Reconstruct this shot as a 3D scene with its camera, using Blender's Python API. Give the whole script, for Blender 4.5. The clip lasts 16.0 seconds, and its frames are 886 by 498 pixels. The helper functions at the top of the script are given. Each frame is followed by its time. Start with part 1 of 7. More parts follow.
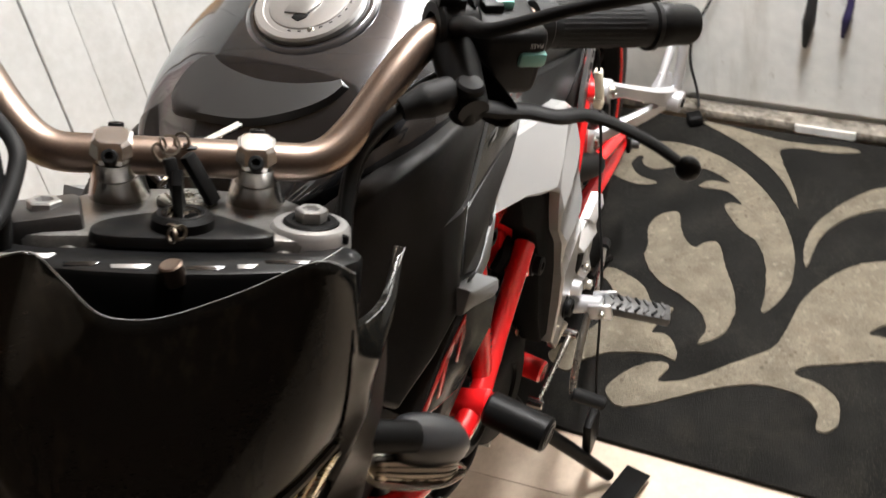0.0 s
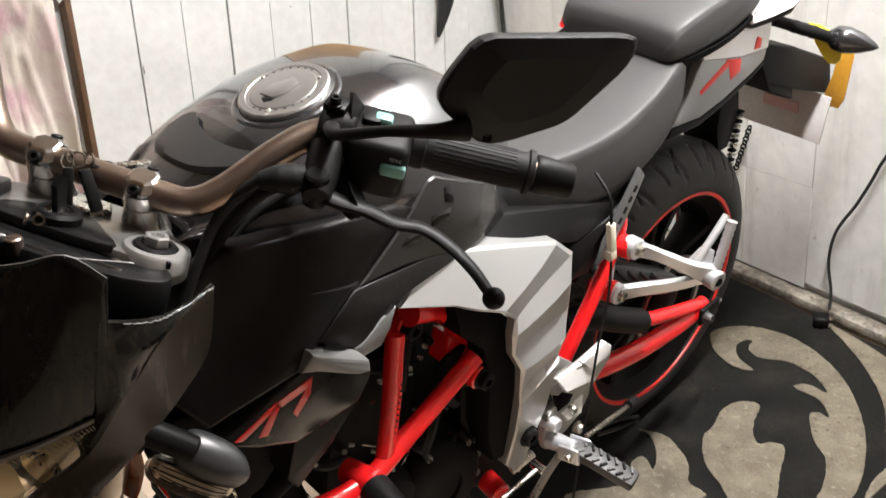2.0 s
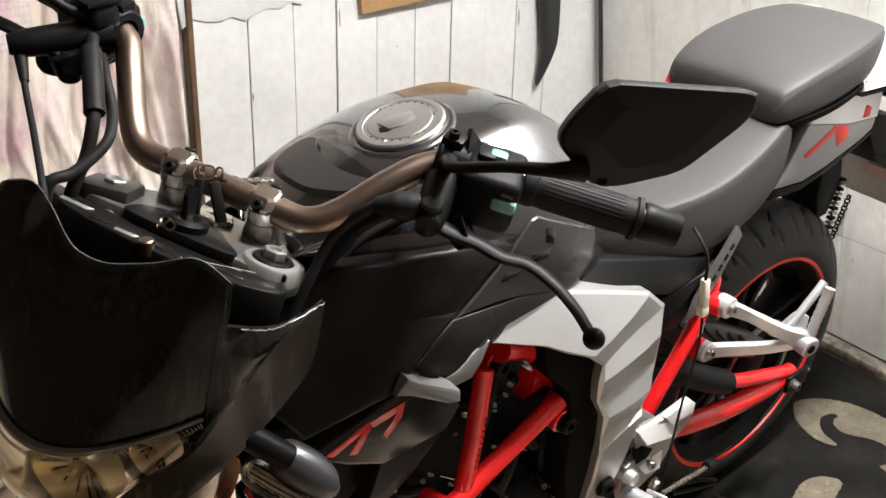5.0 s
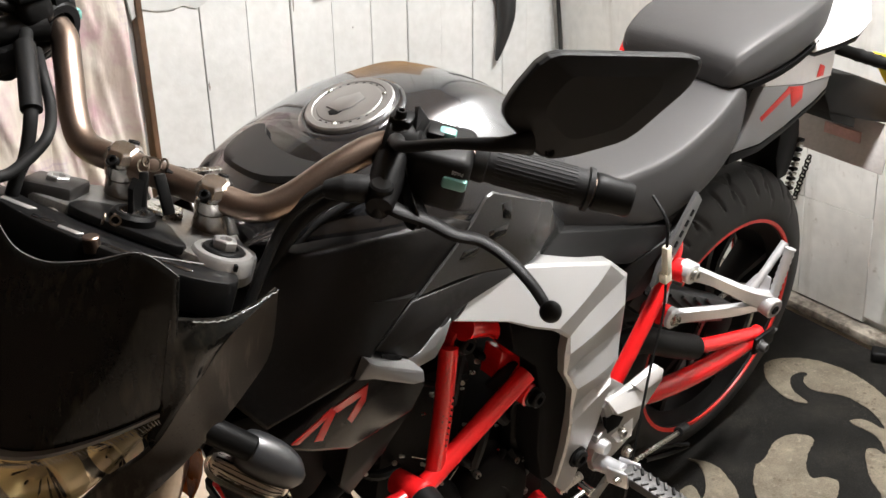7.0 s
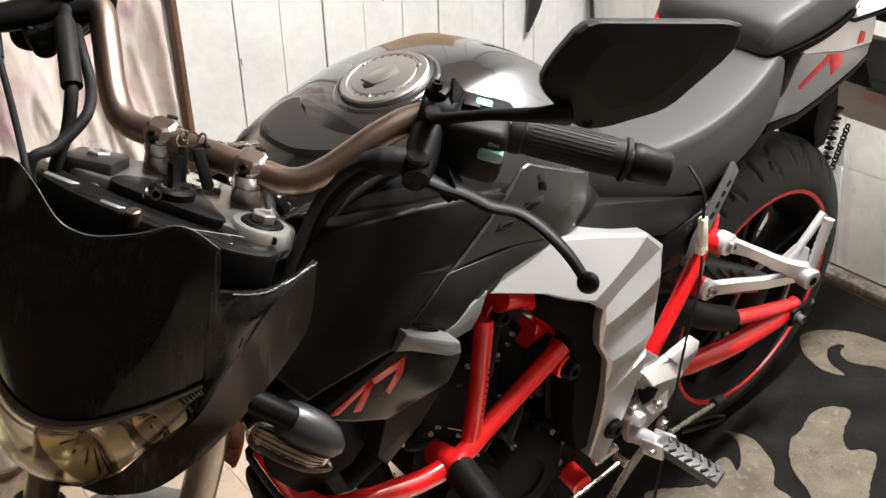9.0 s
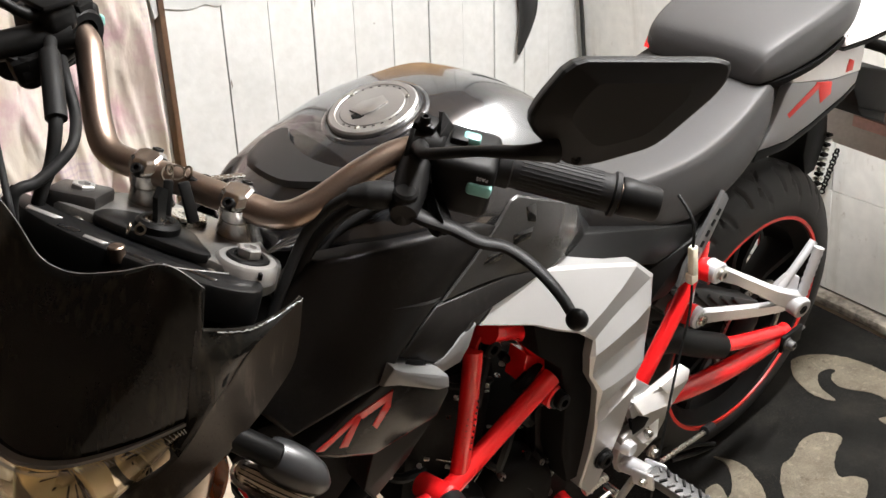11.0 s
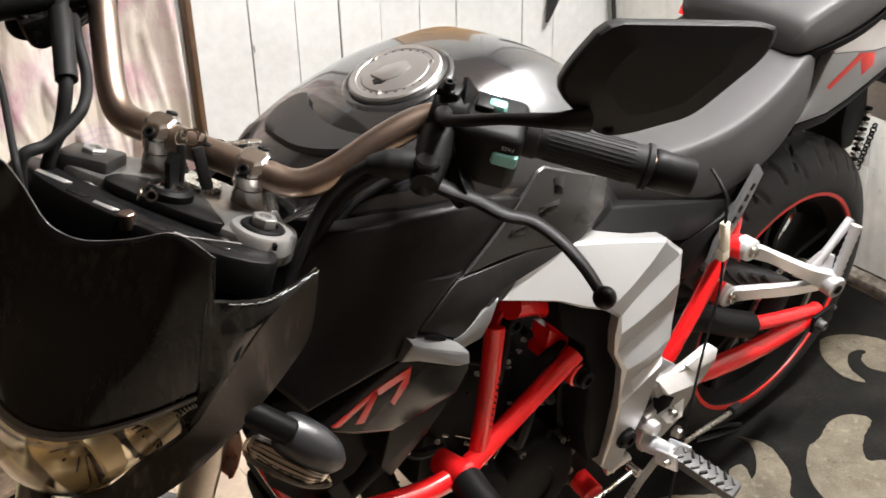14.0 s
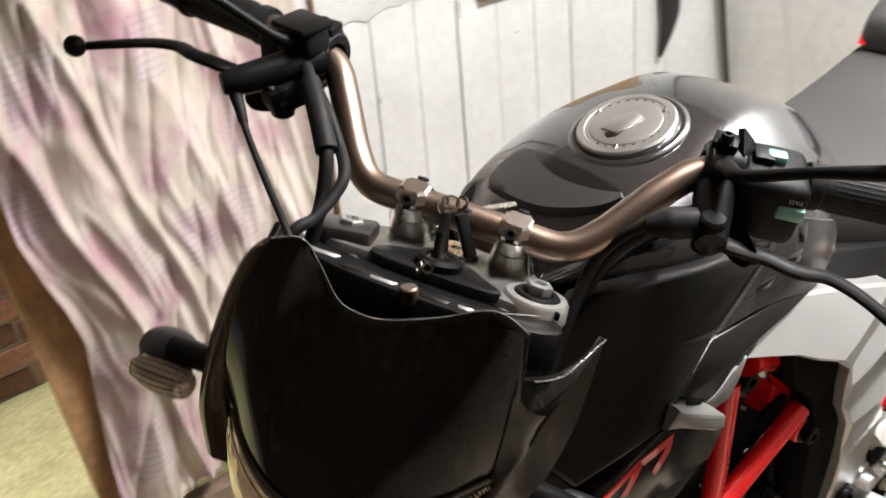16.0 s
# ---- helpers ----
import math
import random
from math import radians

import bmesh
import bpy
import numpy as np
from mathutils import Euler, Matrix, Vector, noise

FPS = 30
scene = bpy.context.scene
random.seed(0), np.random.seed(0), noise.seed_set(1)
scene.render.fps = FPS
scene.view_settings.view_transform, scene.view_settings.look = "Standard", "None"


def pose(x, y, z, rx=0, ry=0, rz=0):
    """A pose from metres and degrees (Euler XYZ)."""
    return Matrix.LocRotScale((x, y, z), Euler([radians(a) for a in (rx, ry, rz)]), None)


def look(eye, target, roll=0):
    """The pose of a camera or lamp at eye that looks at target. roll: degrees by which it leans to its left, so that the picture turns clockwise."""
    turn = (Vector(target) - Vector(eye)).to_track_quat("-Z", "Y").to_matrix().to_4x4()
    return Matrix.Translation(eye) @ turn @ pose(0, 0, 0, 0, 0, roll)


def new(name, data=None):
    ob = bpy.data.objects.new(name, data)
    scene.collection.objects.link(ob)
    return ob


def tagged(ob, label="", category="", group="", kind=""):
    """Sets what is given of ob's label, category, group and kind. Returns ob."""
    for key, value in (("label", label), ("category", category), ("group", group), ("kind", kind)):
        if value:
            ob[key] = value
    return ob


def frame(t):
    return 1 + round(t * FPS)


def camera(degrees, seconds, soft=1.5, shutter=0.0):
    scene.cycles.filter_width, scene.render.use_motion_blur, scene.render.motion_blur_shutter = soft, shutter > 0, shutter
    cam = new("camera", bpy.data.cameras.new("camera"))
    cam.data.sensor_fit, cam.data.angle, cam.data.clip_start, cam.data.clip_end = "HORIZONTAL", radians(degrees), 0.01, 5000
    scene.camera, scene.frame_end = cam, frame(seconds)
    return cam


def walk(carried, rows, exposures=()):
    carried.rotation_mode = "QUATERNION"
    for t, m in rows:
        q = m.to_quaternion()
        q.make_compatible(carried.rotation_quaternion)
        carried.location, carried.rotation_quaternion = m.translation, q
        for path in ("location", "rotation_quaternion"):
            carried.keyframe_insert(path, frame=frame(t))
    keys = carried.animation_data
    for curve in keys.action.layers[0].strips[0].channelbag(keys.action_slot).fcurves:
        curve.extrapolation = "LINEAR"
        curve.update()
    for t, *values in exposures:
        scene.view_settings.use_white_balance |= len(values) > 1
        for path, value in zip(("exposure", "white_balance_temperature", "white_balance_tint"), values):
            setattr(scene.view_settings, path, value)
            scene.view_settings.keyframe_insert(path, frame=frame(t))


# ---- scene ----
cam = camera(53.53, 16.0, shutter=0.4)
PATH = [
    (0.0, 1.2938, 0.6059, 1.2379, 49.62, 12.10, 114.43),
    (0.3, 1.2411, 0.6511, 1.2270, 51.34, 9.58, 120.72),
    (0.5, 1.2072, 0.7076, 1.2231, 51.58, 8.85, 127.27),
    (0.7, 1.2002, 0.7747, 1.2148, 52.47, 8.55, 134.79),
    (1.0, 1.1758, 0.8536, 1.1998, 54.66, 8.05, 139.23),
    (1.5, 1.1715, 0.8946, 1.2027, 57.59, 7.14, 136.89),
    (2.0, 1.1798, 0.9193, 1.2133, 61.38, 7.14, 136.94),
    (2.5, 1.1824, 0.9303, 1.2176, 62.11, 9.12, 138.30),
    (3.0, 1.1947, 0.9390, 1.2163, 62.44, 8.82, 137.98),
    (3.5, 1.2145, 0.9315, 1.2152, 63.61, 5.99, 143.36),
    (3.7, 1.2177, 0.9218, 1.2162, 64.70, 5.11, 145.15),
    (5.8, 1.2081, 0.9182, 1.2156, 64.66, 5.52, 141.69),
    (6.0, 1.2053, 0.9204, 1.2139, 63.89, 5.96, 141.49),
    (6.5, 1.2039, 0.9207, 1.2117, 63.24, 6.47, 141.23),
    (7.0, 1.1976, 0.9256, 1.2114, 63.41, 6.95, 140.64),
    (7.5, 1.1960, 0.9249, 1.2116, 61.96, 7.23, 140.54),
    (8.0, 1.2083, 0.9245, 1.2109, 61.86, 7.77, 142.33),
    (8.5, 1.2111, 0.9258, 1.2133, 61.94, 7.58, 142.34),
    (9.0, 1.2039, 0.9236, 1.2108, 61.96, 8.18, 142.20),
    (9.5, 1.1994, 0.9196, 1.2162, 61.95, 7.82, 142.01),
    (10.0, 1.1946, 0.9127, 1.2179, 62.16, 7.73, 141.79),
    (10.2, 1.1956, 0.9154, 1.2207, 62.80, 7.77, 141.71),
    (12.3, 1.1837, 0.9161, 1.2213, 63.08, 7.63, 142.34),
    (12.5, 1.1845, 0.8990, 1.2178, 62.63, 7.22, 143.21),
    (13.0, 1.1839, 0.8926, 1.2140, 60.87, 6.88, 141.74),
    (13.5, 1.1722, 0.8983, 1.2155, 62.10, 7.33, 141.22),
    (14.0, 1.1751, 0.8930, 1.2083, 61.28, 7.65, 143.59),
    (14.5, 1.1861, 0.8834, 1.2135, 61.26, 7.56, 144.85),
    (15.0, 1.1844, 0.8846, 1.2203, 61.92, 9.50, 148.21),
    (15.5, 1.1987, 0.8524, 1.2217, 61.62, 10.83, 152.11),
    (15.7, 1.2181, 0.8222, 1.2234, 63.76, 11.20, 152.46),
    (16.0, 1.2888, 0.7614, 1.2410, 64.02, 11.34, 145.91),
]
EXPOSE = [(0.0, 0.18), (0.5, 0.38), (1.0, 0.65), (1.5, 0.57), (2.0, 0.14), (2.5, -0.04), (3.5, 0.07), (6.0, 0.08), (7.0, 0.10), (8.0, 0.27), (9.0, 0.18), (10.0, 0.20), (12.5, 0.23), (14.0, 0.26), (15.0, 0.20), (15.5, 0.18), (16.0, 0.13)]
walk(cam, [(t, pose(x, y, z, rx, ry, rz)) for t, x, y, z, rx, ry, rz in PATH], EXPOSE)

# ---- light ----
world = bpy.data.worlds.new("world")
scene.world = world
world.use_nodes = True
wn = world.node_tree
sky = wn.nodes.new("ShaderNodeTexSky")
sky.sky_type, sky.sun_disc = "NISHITA", False
sky.sun_elevation, sky.sun_rotation = radians(14), radians(200)
wn.links.new(sky.outputs[0], wn.nodes["Background"].inputs[0])
wn.nodes["Background"].inputs[1].default_value = 0.12


LAMP = (-0.02, 0.55, 2.13)
tube_data = bpy.data.lights.new("ceiling_tube_light", "AREA")
tube_data.shape, tube_data.size, tube_data.size_y, tube_data.energy, tube_data.color = "RECTANGLE", 0.95, 0.10, 74.0, (1.0, 0.985, 0.98)
new("ceiling_tube_light", tube_data).matrix_world = pose(*LAMP, 0, 0, 12)
side_data = bpy.data.lights.new("ceiling_tube_sidelight", "POINT")       # what the tube sheds sideways
side_data.energy, side_data.shadow_soft_size, side_data.color = 54.0, 0.06, (1.0, 0.985, 0.98)
new("ceiling_tube_sidelight", side_data).matrix_world = pose(LAMP[0], LAMP[1], LAMP[2] - 0.02)

sun_data = bpy.data.lights.new("sun", "SUN")
sun_data.energy, sun_data.angle, sun_data.color = 5.0, radians(14), (1.0, 0.95, 0.86)
sun = new("sun", sun_data)
sun.matrix_world = look((8.0, -1.5, 7.0), (1.6, -1.6, 0.0))


# ---- materials ----
def mat(name, col, rough=0.5, metal=0.0, var=0.15, big=6.0, fine=140.0, bump=0.0, coat=0.0, rvar=0.12, col2=None, spec=0.5, trans=0.0, ior=1.45, dist=0.002):
    """A surface with variation at two scales: broad stains and fine grain, which also drives the relief."""
    m = bpy.data.materials.new(name)
    m.use_nodes = True
    n, l = m.node_tree.nodes, m.node_tree.links
    b = n["Principled BSDF"]
    tc = n.new("ShaderNodeTexCoord")
    n1, n2 = n.new("ShaderNodeTexNoise"), n.new("ShaderNodeTexNoise")
    for nn, s, d in ((n1, big, 5.0), (n2, fine, 3.0)):
        nn.inputs["Scale"].default_value, nn.inputs["Detail"].default_value = s, d
        l.new(tc.outputs["Object"], nn.inputs["Vector"])
    add = n.new("ShaderNodeMix")
    add.inputs[0].default_value = 0.4
    l.new(n1.outputs[0], add.inputs[2]), l.new(n2.outputs[0], add.inputs[3])
    ramp = n.new("ShaderNodeValToRGB")
    c2 = col2 or tuple(min(1.0, c * (1 + var)) for c in col)
    ramp.color_ramp.elements[0].position, ramp.color_ramp.elements[1].position = 0.35, 0.65
    ramp.color_ramp.elements[0].color = (*[c * (1 - var) for c in col], 1)
    ramp.color_ramp.elements[1].color = (*c2, 1)
    l.new(add.outputs[0], ramp.inputs[0]), l.new(ramp.outputs[0], b.inputs["Base Color"])
    mr = n.new("ShaderNodeMapRange")
    mr.inputs[1].default_value, mr.inputs[2].default_value = 0.3, 0.7
    mr.inputs[3].default_value, mr.inputs[4].default_value = max(0.02, rough - rvar * rough), min(1.0, rough + rvar * rough)
    l.new(add.outputs[0], mr.inputs[0]), l.new(mr.outputs[0], b.inputs["Roughness"])
    b.inputs["Metallic"].default_value, b.inputs["Coat Weight"].default_value = metal, coat
    b.inputs["Coat Roughness"].default_value, b.inputs["Specular IOR Level"].default_value = 0.04, spec
    b.inputs["Transmission Weight"].default_value, b.inputs["IOR"].default_value = trans, ior
    if bump:
        bp = n.new("ShaderNodeBump")
        bp.inputs["Strength"].default_value, bp.inputs["Distance"].default_value = bump, dist
        l.new(n2.outputs[0], bp.inputs["Height"]), l.new(bp.outputs[0], b.inputs["Normal"])
    m["ramp"] = ramp.name
    return m


BLACK_PAINT = mat("black gloss paint", (0.006, 0.006, 0.0065), 0.16, var=0.2, coat=0.6)
GREY_PAINT = mat("dark grey metallic paint", (0.046, 0.047, 0.051), 0.24, metal=0.7, var=0.08, fine=900, coat=1.0)
GREY_PAINT.node_tree.nodes["Principled BSDF"].inputs["Coat IOR"].default_value = 1.65
LIP_GREY = mat("mid grey plastic", (0.13, 0.13, 0.13), 0.4, var=0.08, fine=900)
CRESCENT = mat("satin dark grey plastic", (0.021, 0.0207, 0.0203), 0.42, var=0.1, fine=1500, bump=0.1, dist=0.0004)
KNEE = mat("gloss grey knee panel", (0.038, 0.037, 0.036), 0.20, var=0.15, fine=600, spec=0.35)
SILVER = mat("silver paint", (0.37, 0.37, 0.366), 0.38, metal=0.55, var=0.05, fine=1200, coat=0.25)
# silver paled so that lamp light on upward faces is in the colour
LIT_SILVER = mat("lamp-lit silver paint", (0.84, 0.84, 0.845), 0.35, metal=0.05, var=0.04, coat=0.4)
TAIL_GREY = mat("satin grey tail paint", (0.285, 0.29, 0.30), 0.38, metal=0.5, var=0.05, fine=1200, coat=0.2)
RED = mat("red frame paint", (0.72, 0.012, 0.014), 0.24, var=0.05, rvar=0.02, coat=0.8)
RED_DECAL = mat("red decal", (0.74, 0.035, 0.025), 0.4, var=0.1)
DULL_RED = mat("dull red decal", (0.42, 0.018, 0.016), 0.22, var=0.2)
GLOSSY_SHELL = mat("glossy dark indicator plastic", (0.020, 0.021, 0.0225), 0.36, var=0.15, spec=0.7)
BLACK_PLASTIC = mat("black plastic", (0.0058, 0.0057, 0.0056), 0.47, spec=0.13, var=0.2, fine=800, bump=0.08, dist=0.0004)
SATIN_BLACK = mat("satin black metal", (0.0055, 0.0054, 0.0053), 0.42, var=0.2, fine=400, spec=0.11)
RUBBER = mat("black rubber", (0.008, 0.008, 0.008), 0.58, spec=0.18, var=0.2, fine=500, bump=0.15, dist=0.0006)
TYRE = mat("tyre rubber", (0.017, 0.0165, 0.016), 0.62, var=0.25, fine=300, bump=0.2, dist=0.0008)
VINYL = mat("seat vinyl", (0.036, 0.035, 0.035), 0.54, spec=0.46, var=0.10, fine=1500, bump=0.30, dist=0.0005)
ALU = mat("cast aluminium", (0.60, 0.605, 0.62), 0.38, metal=0.65, var=0.08, fine=500)
BAR = mat("brushed titanium bar", (0.235, 0.180, 0.145), 0.36, metal=1.0, var=0.1, fine=500)
CAP_ALLOY = mat("brushed cap alloy", (0.40, 0.395, 0.385), 0.40, metal=0.95, var=0.06, fine=700)
# void black: the shade of gaps and undersides is put into this colour
DEEP = mat("shade black plastic", (0.0032, 0.003, 0.003), 0.62, var=0.3, fine=500, spec=0.06)
BRIGHT_CAST = mat("bright cast aluminium", (0.74, 0.735, 0.72), 0.42, metal=0.35, var=0.06, fine=500)
PEG_ALLOY = mat("worn dark peg alloy", (0.060, 0.059, 0.058), 0.50, metal=0.2, var=0.2, fine=300)
STEEL = mat("zinc plated steel", (0.55, 0.54, 0.50), 0.28, metal=1.0, var=0.15, fine=300)
FORK_TUBE = mat("dull fork tube steel", (0.30, 0.27, 0.235), 0.30, metal=1.0, var=0.12)
CHROME = mat("bright steel", (0.75, 0.74, 0.72), 0.12, metal=1.0, var=0.08)
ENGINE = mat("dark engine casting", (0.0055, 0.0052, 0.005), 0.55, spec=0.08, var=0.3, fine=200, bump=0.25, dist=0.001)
SCOOP_BLACK = mat("satin dark scoop plastic", (0.011, 0.010, 0.0095), 0.22, spec=0.28, var=0.25, fine=700)
DARK_CAST = mat("dark grey casting", (0.05, 0.047, 0.045), 0.36, metal=0.7, var=0.12, fine=400)
CAST = mat("worn grey casting", (0.22, 0.215, 0.205), 0.30, metal=0.8, var=0.25, big=40, fine=400)
YOKE = mat("grey cast fork yoke", (0.42, 0.415, 0.405), 0.34, metal=0.8, var=0.10, fine=400)
POLISHED = mat("polished clamp alloy", (0.56, 0.54, 0.52), 0.24, metal=1.0, var=0.05)
MIRROR_SHELL = mat("matt black mirror plastic", (0.0065, 0.0065, 0.0065), 0.62, var=0.15, fine=900, spec=0.22, bump=0.08, dist=0.0004)
EDGE = mat("bare acrylic edge", (0.27, 0.27, 0.265), 0.25, var=0.15)
AMBER = mat("amber plastic", (0.75, 0.22, 0.02), 0.2, var=0.1, coat=0.4)
OCHRE = mat("ochre plastic", (0.50, 0.25, 0.03), 0.25, var=0.12, coat=0.4)
DARK_AMBER = mat("dark amber plastic", (0.20, 0.055, 0.012), 0.25, var=0.25, coat=0.3)
YELLOW = mat("yellow plastic", (0.80, 0.62, 0.03), 0.4, var=0.08)
TEAL = mat("pale green button plastic", (0.16, 0.38, 0.34), 0.35, var=0.08)
CREAM = mat("cream connector plastic", (0.72, 0.68, 0.55), 0.45, var=0.06)
REFLECTOR = mat("headlight reflector", (0.78, 0.66, 0.44), 0.34, metal=0.7, var=0.05, big=30)
BRIGHT_REFLECTOR = mat("bright lens reflector", (0.66, 0.62, 0.56), 0.34, metal=1.0, var=0.05, big=30)
HOUSING = mat("smoky grey headlight housing", (0.038, 0.031, 0.020), 0.40, metal=0.2, var=0.2, big=40)
WHITE_BAR = mat("printed white", (0.30, 0.30, 0.30), 0.5, var=0.05)
PLATE = mat("grey plate back", (0.42, 0.40, 0.385), 0.45, var=0.12, big=14)
BRASS = mat("worn brass chain", (0.17, 0.145, 0.115), 0.42, metal=1.0, var=0.2)
MIRROR = mat("mirror glass", (0.9, 0.9, 0.9), 0.02, metal=1.0, var=0.01)


def glass(name, col, rough):
    m = mat(name, col, rough, var=0.02, trans=1.0)
    return m


DASH = mat("satin black instrument plastic", (0.005, 0.005, 0.005), 0.32, spec=0.22, var=0.25, fine=500)
LENS = glass("clear lens", (0.94, 0.91, 0.84), 0.04)
YELLOWED = glass("yellowed clear lens", (0.84, 0.77, 0.60), 0.05)


def scuffed(name, col, rough, along=(1.0, 1.0, 0.12), amount=0.5, pale=(0.11, 0.10, 0.09), spec=0.24):
    """Glossy dark plastic with long pale scuffs, dust and painted reflections, more of them in some places than others.
    """
    m = mat(name, col, rough, var=0.25, fine=500, spec=spec)
    n, l = m.node_tree.nodes, m.node_tree.links
    b, ramp = n["Principled BSDF"], n[m["ramp"]]
    tc, mp, st, pt = n.new("ShaderNodeTexCoord"), n.new("ShaderNodeMapping"), n.new("ShaderNodeTexNoise"), n.new("ShaderNodeTexNoise")
    mp.inputs["Scale"].default_value, mp.inputs["Rotation"].default_value = along, (0.0, 0.45, 0.2)
    l.new(tc.outputs["Object"], mp.inputs[0]), l.new(mp.outputs[0], st.inputs["Vector"]), l.new(tc.outputs["Object"], pt.inputs["Vector"])
    st.inputs["Scale"].default_value, st.inputs["Detail"].default_value = 150.0, 6.0
    pt.inputs["Scale"].default_value, pt.inputs["Detail"].default_value = 14.0, 3.0
    a, c, mul, mx = n.new("ShaderNodeMapRange"), n.new("ShaderNodeMapRange"), n.new("ShaderNodeMath"), n.new("ShaderNodeMix")
    a.inputs[1].default_value, a.inputs[2].default_value = 0.50, 0.66
    c.inputs[1].default_value, c.inputs[2].default_value, c.inputs[4].default_value = 0.44, 0.64, amount
    l.new(st.outputs[0], a.inputs[0]), l.new(pt.outputs[0], c.inputs[0])
    mul.operation = "MULTIPLY"
    l.new(a.outputs[0], mul.inputs[0]), l.new(c.outputs[0], mul.inputs[1])
    mx.data_type = "RGBA"
    mx.inputs[7].default_value = (*pale, 1)
    l.new(mul.outputs[0], mx.inputs[0]), l.new(ramp.outputs[0], mx.inputs[6]), l.new(mx.outputs[2], b.inputs["Base Color"])
    return m


# real scuffs, plus a brownish reflection carried by the lightened base colour
WING = scuffed("scuffed black plastic with painted sheen", (0.028, 0.0235, 0.0195), 0.30, (1.0, 1.0, 0.10), 0.8, (0.16, 0.135, 0.11))
# the screen's pale streaks are reflections put into the colour, not wear
VISOR = scuffed("black tinted screen", (0.0060, 0.0057, 0.0050), 0.12, (1.0, 1.0, 0.10), 0.45, (0.034, 0.030, 0.021), 0.19)
SMOKED = scuffed("smoked brown plastic", (0.042, 0.032, 0.022), 0.16, (1.0, 1.0, 0.10), 0.8, (0.11, 0.085, 0.06))
SHROUD_MAT = scuffed("dusty graphite plastic", (0.0065, 0.0058, 0.0054), 0.34, (1.0, 1.0, 1.0), 0.25, (0.03, 0.027, 0.025), 0.19)


# ---- shaping helpers ----
def link_mesh(name, bm, material, parent=None, label="", m=None, angle=38.0):
    bmesh.ops.recalc_face_normals(bm, faces=bm.faces)
    me = bpy.data.meshes.new(name)
    bm.to_mesh(me)
    bm.free()
    me.polygons.foreach_set("use_smooth", [True] * len(me.polygons))
    me.set_sharp_from_angle(angle=radians(angle))
    if material:
        me.materials.append(material)
    ob = new(name, me)
    if parent:
        ob.parent = parent
    if m is not None:
        ob.matrix_basis = m
    if label:
        ob["label"] = label
    return ob


def part(name, bm, material, parent, label="", m=None, angle=38.0):
    return link_mesh(name, bm, material, parent, label, m, angle)


def share(name, ob, m):
    """One more alike piece on the mesh of ob."""
    o = new(name, ob.data)
    o.parent, o.matrix_basis = ob.parent, m
    return o


def B():
    return bmesh.new()


def spline(pts, k=6, closed=False):
    """Points along a smooth curve through pts."""
    P = [Vector(p) for p in pts]
    n = len(P)
    out = []
    for i in range(n if closed else n - 1):
        a, b, c, d = (P[(i - 1) % n], P[i], P[(i + 1) % n], P[(i + 2) % n]) if closed else (P[max(i - 1, 0)], P[i], P[i + 1], P[min(i + 2, n - 1)])
        for j in range(k):
            t = j / k
            out.append(0.5 * ((2 * b) + (c - a) * t + (2 * a - 5 * b + 4 * c - d) * t * t + (3 * b - a - 3 * c + d) * t ** 3))
    if not closed:
        out.append(P[-1])
    return out


def bridge(bm, rings, closed=True, caps=True):
    V = [[bm.verts.new(p) for p in r] for r in rings]
    n = len(V[0])
    for a, b in zip(V, V[1:]):
        for i in range(n if closed else n - 1):
            j = (i + 1) % n
            bm.faces.new((a[i], a[j], b[j], b[i]))
    if caps and closed:
        bm.faces.new(V[0][::-1])
        bm.faces.new(V[-1])
    return V


def tube(bm, pts, r, n=12, k=6, smooth=True):
    """A round tube along pts; r: one radius, or one for each point."""
    P = spline(pts, k) if smooth and len(pts) > 2 else [Vector(p) for p in pts]
    if isinstance(r, (int, float)):
        R = [r] * len(P)
    else:
        R = [float(x) for x in np.interp(np.linspace(0, len(r) - 1, len(P)), range(len(r)), r)]
    rings = []
    t0 = (P[1] - P[0]).normalized()
    side = t0.cross(Vector((0, 0, 1)))
    if side.length < 0.1:
        side = t0.cross(Vector((1, 0, 0)))
    side.normalize()
    for i, p in enumerate(P):
        t = (P[min(i + 1, len(P) - 1)] - P[max(i - 1, 0)]).normalized()
        side = (side - t * side.dot(t)).normalized()
        up = t.cross(side)
        rings.append([p + (side * math.cos(a) + up * math.sin(a)) * R[i] for a in (2 * math.pi * q / n for q in range(n))])
    bridge(bm, rings)
    return bm


def cyl(bm, a, b, r1, r2=None, n=20, ch=0.0):
    """A cylinder or cone from a to b with a chamfer ch at its rims."""
    a, b = Vector(a), Vector(b)
    r2 = r1 if r2 is None else r2
    t = (b - a).normalized()
    pts, rs = [a, b], [r1, r2]
    if ch:
        pts, rs = [a, a + t * ch, b - t * ch, b], [max(r1 - ch, 1e-4), r1, r2, max(r2 - ch, 1e-4)]
    return tube(bm, pts, rs, n, smooth=False) if len(pts) == 2 else ring_stack(bm, pts, rs, t, n)


def ring_stack(bm, pts, rs, t, n=20):
    side = t.cross(Vector((0, 0, 1)))
    if side.length < 0.1:
        side = t.cross(Vector((1, 0, 0)))
    side.normalize()
    up = t.cross(side)
    bridge(bm, [[p + (side * math.cos(a) + up * math.sin(a)) * r for a in (2 * math.pi * q / n for q in range(n))] for p, r in zip(pts, rs)])
    return bm


def turned(bm, c, axis, prof, n=32):
    """A turned form: prof gives (along, radius) from c along axis."""
    c, t = Vector(c), Vector(axis).normalized()
    return ring_stack(bm, [c + t * h for h, r in prof], [max(r, 1e-4) for h, r in prof], t, n)


